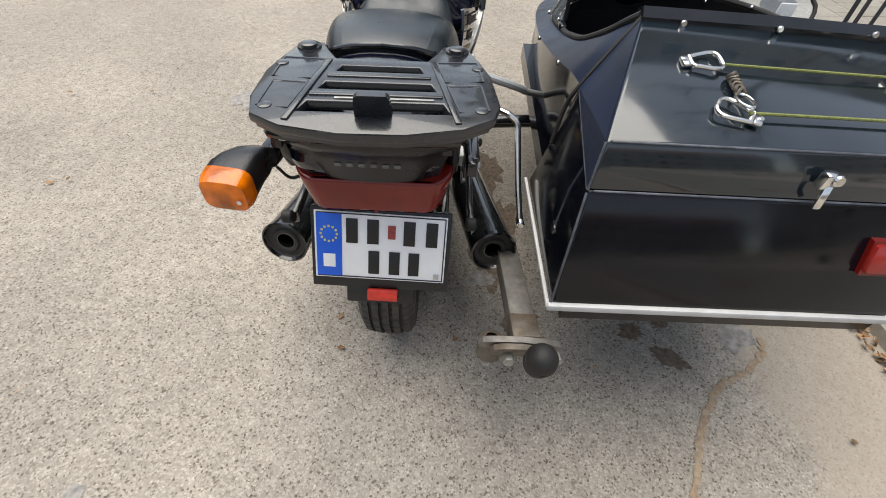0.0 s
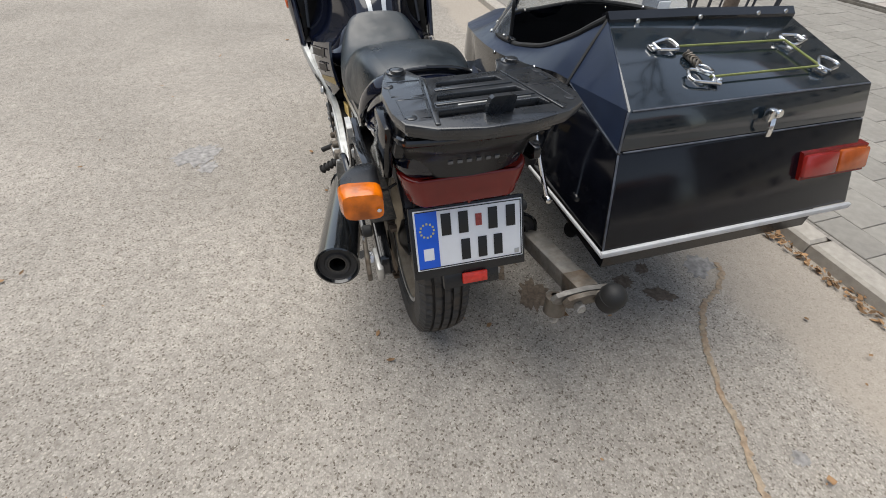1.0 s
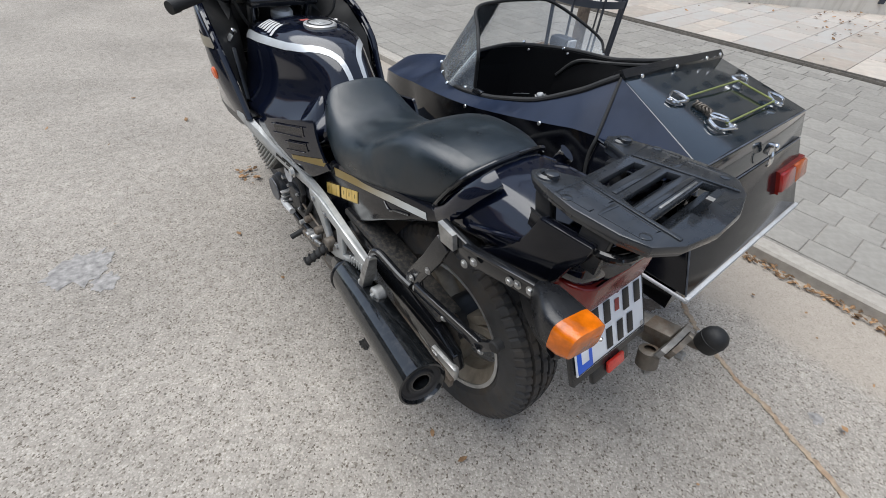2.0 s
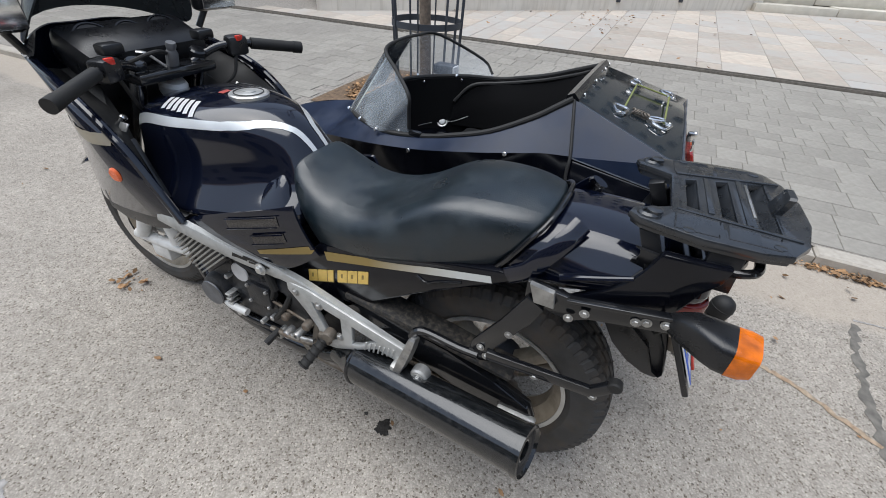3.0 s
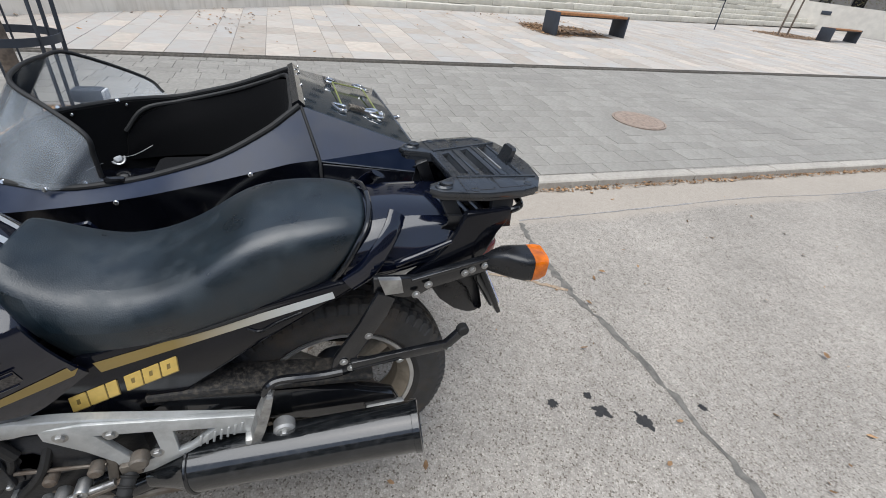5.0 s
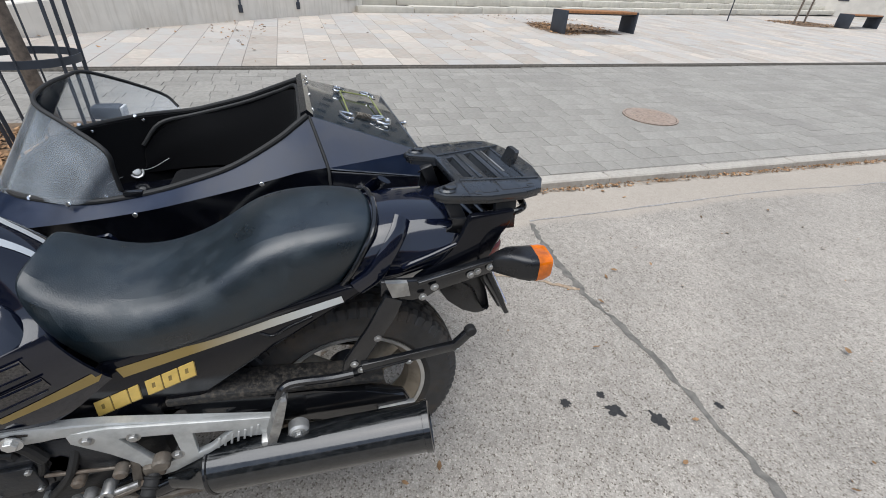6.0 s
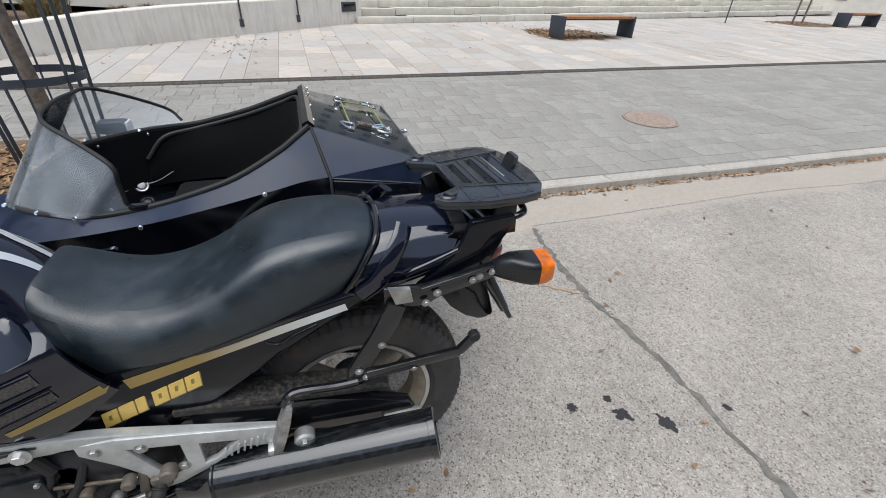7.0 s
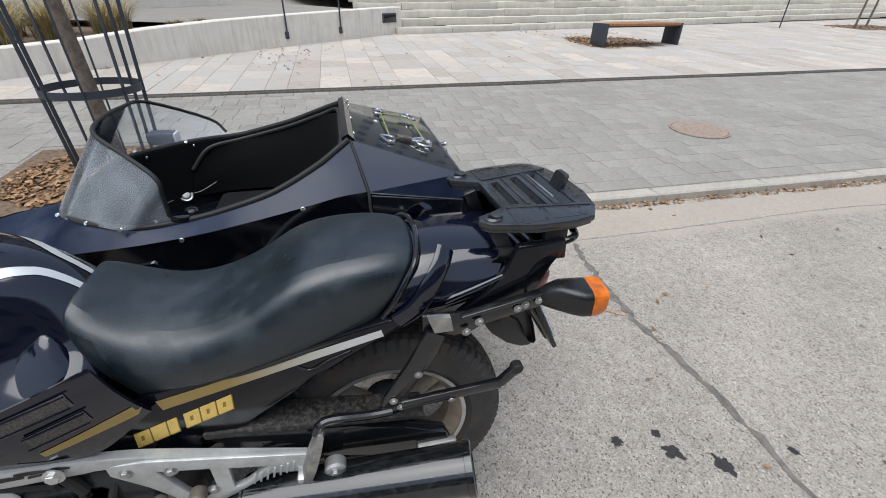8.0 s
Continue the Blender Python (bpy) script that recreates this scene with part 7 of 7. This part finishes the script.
# chassis, links to the machine and tow ball
part("chassis_tube", tube([(0.43, -0.14, 0.40), (0.62, -0.10, 0.36), (1.15, -0.05, 0.34)], 0.025, 12, 5), BLACKM, car)
part("chassis_tube", tube([(0.10, 0.62, 0.33), (0.60, 0.66, 0.34), (1.15, 0.62, 0.34)], 0.025, 12, 5), BLACKM, car)
part("long_tube", tube([(0.52, -0.20, 0.36), (0.53, 0.4, 0.34), (0.56, 1.1, 0.34)], 0.025, 12, 5), BLACKM, car)
part("strut", tube([(0.236, -0.030, 0.764), (0.262, -0.045, 0.760), (0.281, -0.054, 0.745), (0.287, -0.072, 0.710), (0.298, -0.112, 0.630), (0.311, -0.152, 0.556)], 0.007, 10, 5), CHROME, car, "polished bent connecting strut")
part("strut_end", disc((0.312, -0.155, 0.552), (0, 1, 0), 0.010, 0.03, 0.003, 14), CHROME, car)
part("link_arm", tube([(0.185, 0.17, 0.782), (0.192, 0.06, 0.765), (0.20, -0.08, 0.74)], 0.012, 10, 5), SILVER, car, "dull silver connecting tube")
part("link_arm", tube([(0.165, 0.16, 0.755), (0.22, 0.15, 0.750), (0.32, 0.171, 0.712), (0.36, 0.30, 0.64), (0.44, 0.40, 0.58)], 0.010, 10, 5), SILVER, car, "dull silver connecting tube")
wheelc = Vector((1.455, 0.42, 0.27))
sw = part("sidecar_wheel", lathe([(0.15, -0.045), (0.20, -0.062), (0.255, -0.055), (0.27, -0.02), (0.27, 0.02), (0.255, 0.055), (0.20, 0.062), (0.15, 0.045)], wheelc, (1, 0, 0), 60), TYRE, car)
part("wheel_disc", lathe([(0, -0.03), (0.15, -0.045), (0.16, 0), (0.15, 0.045), (0, 0.03)], wheelc, (1, 0, 0), 40), RIM, sw)
fend = [[(wheelc.x + x, wheelc.y + math.cos(a) * (0.32 - q), wheelc.z + math.sin(a) * (0.32 - q)) for x, q in ((-0.10, 0.06), (-0.085, 0.01), (0, 0), (0.085, 0.01), (0.10, 0.06))] for a in [radians(q) for q in range(-5, 190, 13)]]
thicken(part("mudguard", loft(fend, closed=False, caps=False), LACQ, car, "dark sidecar mudguard"), 0.004)
mk = part("marker_lamp", block((1.36, 0.895, 0.735), (0.075, 0.115, 0.055), 0.014), ANTHR, car, "small grey marker lamp")
part("lens", block((1.36, 0.835, 0.735), (0.062, 0.014, 0.044), 0.006), WHITE, mk)
part("stalk", tube([(1.36, 0.88, 0.72), (1.38, 0.80, 0.62), (1.40, 0.70, 0.50)], 0.009, 10, 5), BLACKM, mk)
part("axle", tube([(1.12, 0.42, 0.33), (1.455, 0.42, 0.27)], 0.02, 12, 1), BLACKM, car)

tow = part("tow_bar", bar((0.316, -0.02, 0.345), (0.316, -0.412, 0.440), 0.056, 0.050, (0, 0, 1), 0.005), TOWGREY, car, "grey square tow bar with black-capped ball")
part("rusty_joint", bar((0.316, -0.345, 0.4238), (0.316, -0.414, 0.4405), 0.060, 0.054, (0, 0, 1), 0.004), STEEL, tow, "rust-brown welded joint")
flange = [(0.300 + (x - 0.300) * 0.86, z - 0.004) for x, z in [(0.206, 0.445), (0.200, 0.458), (0.210, 0.474), (0.236, 0.482), (0.300, 0.484), (0.375, 0.470), (0.402, 0.458), (0.404, 0.440), (0.388, 0.430), (0.300, 0.432), (0.236, 0.428)]]
part("tow_plate", loft([[(x, y - (z - 0.455) * 0.25, z) for x, z in flange] for y in (-0.424, -0.410)]), TOWGREY, tow, "scuffed bare steel flange plate")
part("tow_plate", loft([[(0.300 + (x - 0.300) * 0.72, y - (z - 0.455) * 0.25, z) for x, z in flange] for y in (-0.440, -0.427)]), STEEL, tow, "rusty inner flange plate")
part("cup", lathe([(0.014, -0.040), (0.027, -0.036), (0.028, 0.010), (0.024, 0.014), (0.020, 0.010), (0.020, -0.028), (0.0, -0.028)], (0.246, -0.398, 0.388), (-0.1, -0.25, -1), 26), STEEL, tow, "bare metal cup with a bolt")
part("cup_bolt", disc((0.243, -0.408, 0.370), (-0.1, -0.25, -1), 0.013, 0.03, 0.002, 6), BOLTM, tow)
for x, z in ((0.276, 0.444), (0.372, 0.452)):
    part("nut", disc((x, -0.449, z), (0, -1, 0.2), 0.013, 0.02, 0.002, 6), BOLTM, tow)
part("ball_neck", tube([(0.330, -0.435, 0.458), (0.332, -0.462, 0.462), (0.330, -0.478, 0.482)], 0.017, 12, 4), STEEL, tow)
ball = part("ball_cap", lathe([(0, 0.034), (0.012, 0.032), (0.022, 0.026), (0.029, 0.015), (0.031, 0.004), (0.031, -0.004), (0.030, -0.024), (0.028, -0.032), (0, -0.032)], (0.327, -0.480, 0.503), (0.05, -0.25, 1), 30), RUBBER, tow, "black rubber ball cap")
part("cap_line", lathe([(0.0308, 0), (0.0320, 0.001), (0.0308, 0.002)], (0.327, -0.480, 0.503), (0.05, -0.25, 1), 30), RUBBER, ball)
leaf_heap("fallen_leaves", [(0.46, -0.16, 0.02, 0.02, 0.0)], "curled brown leaf under the tow bar", 3, 15, None, (0.05, 0.07), 0.3)


# ---------- unseen houses that close the street and darken low reflections ---


def house(name, origin, turn, length, storeys, mat_wall, label):
    """Plain plastered street front: wall with real window reveals, sills and an eaves board."""
    h = thing(name, label, "house", (0, 0, 0), "houses across the street")
    height = 3.3 * storeys + 0.8
    n = int(length // 2.6)
    gap = length / n
    holes = []
    for k in range(n):
        for s in range(storeys):
            x, z = gap * (k + 0.5), 1.1 + 3.3 * s
            holes.append([(x - 0.55, z), (x + 0.55, z), (x + 0.55, z + 1.7), (x - 0.55, z + 1.7)])
    up = Matrix(((1, 0, 0, 0), (0, 0, -1, 0), (0, 1, 0, 0), (0, 0, 0, 1)))
    part("wall", cut_sheet([(0, -0.2), (length, -0.2), (length, height), (0, height)], holes, 0.15, 0.0, up), mat_wall, h)
    pane = piece_box(1.10, 0.03, 1.70)
    sill = piece_box(1.24, 0.22, 0.05)
    for hole in holes:
        x, z = (hole[0][0] + hole[1][0]) / 2, hole[0][1]
        for nm, me, mt, dy, dz in (("window", pane, BLACKM, 0.05, 0.85), ("sill", sill, CONC, -0.2, -0.03)):
            ob = new(nm, me)
            if not me.materials:
                me.materials.append(mt)
            ob.location = (x, dy, z + dz)
            ob.parent = h
    rows = [[(x, y, z) for y, z in ((-0.5, height), (4.5, height + 3.0), (9.5, height), (9.5, height - 0.15), (4.5, height + 2.8), (-0.5, height - 0.15))] for x in (-0.3, length + 0.3)]
    part("roof", loft(rows), ROOF, h)
    h.matrix_basis = pose(*origin, 0, 0, turn)


def piece_box(a, b, c):
    bm = block((0, 0, 0), (a, b, c), 0)
    me = bpy.data.meshes.new("pane")
    bm.to_mesh(me)
    bm.free()
    return me


ROOF = material("brown_roof_tile", (0.16, 0.085, 0.06), 0.85, 0.0, 0.3, 6, 0.4, 30)
PLASTER = material("grey_beige_plaster", (0.22, 0.21, 0.195), 0.9, 0.0, 0.1, 3, 0.3, 60, 0, (0.22, 0.20, 0.17), 1.0, 0.4)
house("house", (-15, -24, 0), 90, 56, 2, PLASTER, "unseen plain two-storey street front in grey-beige plaster, added for reflections")
house("house", (30, -44, 0), 180, 50, 3, PLASTER, "plain three-storey house closing the street")
house("house", (3.2, 13.0, 0), 0, 26, 4, PLASTER, "plain four-storey house front ahead beside the footway")
house("house", (31, 22, 0), -90, 62, 5, PLASTER, "unseen plain five-storey front above the steps, added to block low sky")

# ---------- parked car ahead ----------


def parked_car(at):
    c = thing("parked_car", "dark parked car seen from behind", "car", at)
    ox, oy, _ = at
    rows = []
    for y, half in ((0.0, [(0.5, 0.28), (0.80, 0.30), (0.84, 0.55), (0.80, 0.72), (0.0, 0.78)]), (0.12, [(0.5, 0.22), (0.84, 0.26), (0.88, 0.60), (0.84, 0.92), (0.0, 0.98)]),
                    (0.9, [(0.5, 0.20), (0.85, 0.24), (0.89, 0.60), (0.84, 0.96), (0.0, 1.0)]), (2.8, [(0.5, 0.20), (0.85, 0.24), (0.89, 0.60), (0.83, 0.92), (0.0, 0.98)]),
                    (4.0, [(0.5, 0.22), (0.78, 0.26), (0.82, 0.55), (0.74, 0.70), (0.0, 0.76)])):
        rows.append([(ox + x, oy + y, z) for x, z in mirrored(half)])
    part("body", loft(rows), CARBLK, c)
    rows = []
    for y, half in ((0.35, [(0.5, 0.95), (0.78, 0.95), (0.74, 1.02), (0.0, 1.04)]), (0.8, [(0.5, 0.95), (0.80, 0.95), (0.62, 1.38), (0.0, 1.42)]), (2.0, [(0.5, 0.95), (0.80, 0.95), (0.62, 1.40), (0.0, 1.44)]), (2.9, [(0.5, 0.93), (0.78, 0.93), (0.74, 0.98), (0.0, 1.0)])):
        rows.append([(ox + x, oy + y, z) for x, z in mirrored(half)])
    part("cabin", loft(rows), BLACKM, c)
    part("bumper", block((ox, oy + 0.02, 0.42), (1.68, 0.12, 0.20), 0.04), CARBLUE, c, "blue-grey bumper")
    for sx in (-1, 1):
        part("rear_lamp", block((ox + sx * 0.70, oy + 0.05, 0.72), (0.20, 0.10, 0.14), 0.02), REDLENS, c)
        for y in (0.75, 3.2):
            wc = (ox + sx * 0.76, oy + y, 0.31)
            w = part("wheel", lathe([(0.19, -0.09), (0.28, -0.10), (0.31, -0.07), (0.31, 0.07), (0.28, 0.10), (0.19, 0.09)], wc, (1, 0, 0), 40), TYRE, c)
            part("rim", lathe([(0, -0.05), (0.18, -0.07), (0.19, 0), (0.18, 0.07), (0, 0.05)], wc, (1, 0, 0), 28), ALU, w)


parked_car((0.75, 7.75, 0))

# ---------- paving, piece by piece ----------


def piece_mesh(lx, ly, h, name, mat, bevel):
    bm = bmesh.new()
    loft([[(sx * (lx / 2 - q), sy * (ly / 2 - q), z) for sx, sy in ((-1, -1), (1, -1), (1, 1), (-1, 1))] for q, z in ((0, -h), (0, -bevel), (bevel, 0))], bm=bm)
    me = bpy.data.meshes.new(name)
    bm.to_mesh(me)
    bm.free()
    me.materials.append(mat)
    return me


def lay(parent, name, spots, mat, h, bevel, tilt, near):
    """Pieces (x, y, z, lx, ly, turn); the nearest become objects of their own, the rest one mesh."""
    rnd = random.Random(len(spots))
    spots = sorted(spots, key=lambda s: (s[0] - near[0]) ** 2 + (s[1] - near[1]) ** 2)
    shared = {}
    for x, y, z, lx, ly, turn in spots[:300]:
        key = (round(lx, 3), round(ly, 3))
        if key not in shared:
            shared[key] = piece_mesh(lx, ly, h, name, mat, bevel)
        ob = new(name, shared[key])
        ob.matrix_basis = Matrix.Translation((x, y, z + rnd.uniform(-0.0015, 0.0015))) @ Matrix.Rotation(turn, 4, "Z") @ Matrix.Rotation(-tilt + rnd.uniform(-0.004, 0.004), 4, "Y")
        ob.parent = parent
    verts, faces = [], []
    for x, y, z, lx, ly, turn in spots[300:]:
        m = Matrix.Translation((x, y, z + rnd.uniform(-0.0015, 0.0015))) @ Matrix.Rotation(turn, 4, "Z") @ Matrix.Rotation(-tilt, 4, "Y")
        b = len(verts)
        for q, zz in ((0, -h), (0, -bevel), (bevel, 0)):
            verts += [m @ Vector((sx * (lx / 2 - q), sy * (ly / 2 - q), zz)) for sx, sy in ((-1, -1), (1, -1), (1, 1), (-1, 1))]
        for r in (0, 4):
            faces += [(b + r + i, b + r + (i + 1) % 4, b + r + 4 + (i + 1) % 4, b + r + 4 + i) for i in range(4)]
        faces.append((b + 8, b + 9, b + 10, b + 11))
    if verts:
        me = bpy.data.meshes.new(name + "s")
        me.from_pydata(verts, [], faces)
        me.materials.append(mat)
        ob = tagged(new("far_" + name + "s", me), kind="stuff")
        ob.parent = parent


rnd = random.Random(12)
TILT_P = math.atan(RISE)

kerb = tagged(new("kerb"), "low kerb of grey concrete stones", "kerb", kind="structure")
me = piece_mesh(0.118, 0.994, 0.2, "kerb_stone", KERB, 0.012)
for k in range(-16, 12):
    ob = new("kerb_stone", me)
    ob.matrix_basis = Matrix.Translation((KERB_X + 0.06, k + 0.35, KERB_Z + rnd.uniform(-0.002, 0.002))) @ Matrix.Rotation(rnd.uniform(-0.002, 0.002), 4, "Z")
    ob.parent = kerb

footway = tagged(new("footway"), "grey concrete pavers of mixed sizes on the footway", "pavement", kind="structure")
spots, x = [], KERB_X + 0.122
widths = (0.16, 0.24, 0.16, 0.20)
row = 0
while x < 5.85:
    w = widths[row % 4]
    y = -15.0 + rnd.uniform(0, 0.3)
    while y < 9:
        ln = rnd.choice((0.16, 0.20, 0.24, 0.24, 0.32))
        cx, cy = x + w / 2, y + ln / 2
        inside = cx + w / 2 < drain_x(cy) - 0.055
        pit = abs(cx - 2.75) < 0.62 + w / 2 and abs(cy - 1.95) < 0.62 + ln / 2
        hole = (cx - MH.x) ** 2 + (cy - MH.y) ** 2 < 0.43 ** 2
        if inside and not pit and not hole:
            spots.append((cx, cy, pave_z(cx), round(w - 0.0035, 4), round(ln - 0.0035, 4), 0.0))
        elif not inside and cx - w / 2 < drain_x(cy) - 0.12 and not pit:
            lw = drain_x(cy) - 0.06 - (cx - w / 2)
            spots.append((cx - w / 2 + lw / 2, cy, pave_z(cx), round(lw, 2), round(ln - 0.006, 3), 0.0))
        y += ln
    x += w
    row += 1
lay(footway, "paver", spots, PAVER, 0.05, 0.0025, TILT_P, (2.2, -1.5))
# cut pavers round the manhole
bm = lathe([(0.297, 0.0), (0.56, -0.003)], (0, 0, 0), (0, 0, 1), 48)
bmesh.ops.transform(bm, matrix=mh_turn, verts=bm.verts)
ob = solid("paver_collar", bm, PAVER, "mortared collar round the manhole", "pavement", kind="structure")

# slotted drain between footway and plaza
drain = tagged(new("drain_channel"), "dark slotted drain channel across the pavement", "drain", kind="structure")
DT = math.atan(0.037)
me_bar = piece_mesh(0.085, 0.018, 0.03, "grate_bar", DRAINM, 0.002)
for k in range(300):
    y = -5.0 + 0.028 * k
    ob = new("grate_bar", me_bar)
    ob.matrix_basis = Matrix.Translation((drain_x(y), y, pave_z(drain_x(y)) - 0.002)) @ Matrix.Rotation(DT, 4, "Z")
    ob.parent = drain
for off in (-0.052, 0.052):
    a, b = (drain_x(-28) + off, -28, pave_z(drain_x(-28))), (drain_x(12) + off, 12, pave_z(drain_x(12)))
    ob = part("channel_edge", bar(a, b, 0.014, 0.05), DRAINM, drain)
bm = sheet([(drain_x(y) + o, y, pave_z(drain_x(y)) - 0.008) for y, o in ((-28, -0.05), (-28, 0.05), (-5.0, 0.05), (-5.0, -0.05))])
part("far_grating", bm, DRAINM, drain)

plaza = tagged(new("plaza"), "pale travertine slabs of the plaza", "plaza paving", kind="structure")
spots = []
y = -26.0
while y < 7:
    w = rnd.choice((0.28, 0.28, 0.42, 0.42, 0.56))
    cy = y + w / 2
    x = drain_x(cy) + 0.062
    end = 15.5
    while x < end:
        ln = rnd.choice((0.42, 0.56, 0.56, 0.84, 0.7))
        cx = x + ln / 2
        p = Vector((cx, cy, 0))
        before_wall = (p - WA).dot(wnor) < 0.25 if cy > -1.3 else (p - SA).dot(SNOR) < 0.25
        pit = (abs(cx - 9.35) < 0.75 and abs(cy + 6.5) < 0.95) or (abs(cx - 12.4) < 0.8 and abs(cy + 18.6) < 1.2)
        if before_wall and not pit:
            spots.append((cx, cy + 0.0, pave_z(cx), round(ln - 0.005, 3), round(w - 0.005, 3), 0.0))
        x += ln
    y += w
lay(plaza, "slab", spots, STONE, 0.05, 0.003, TILT_P, (6.4, -1.5))
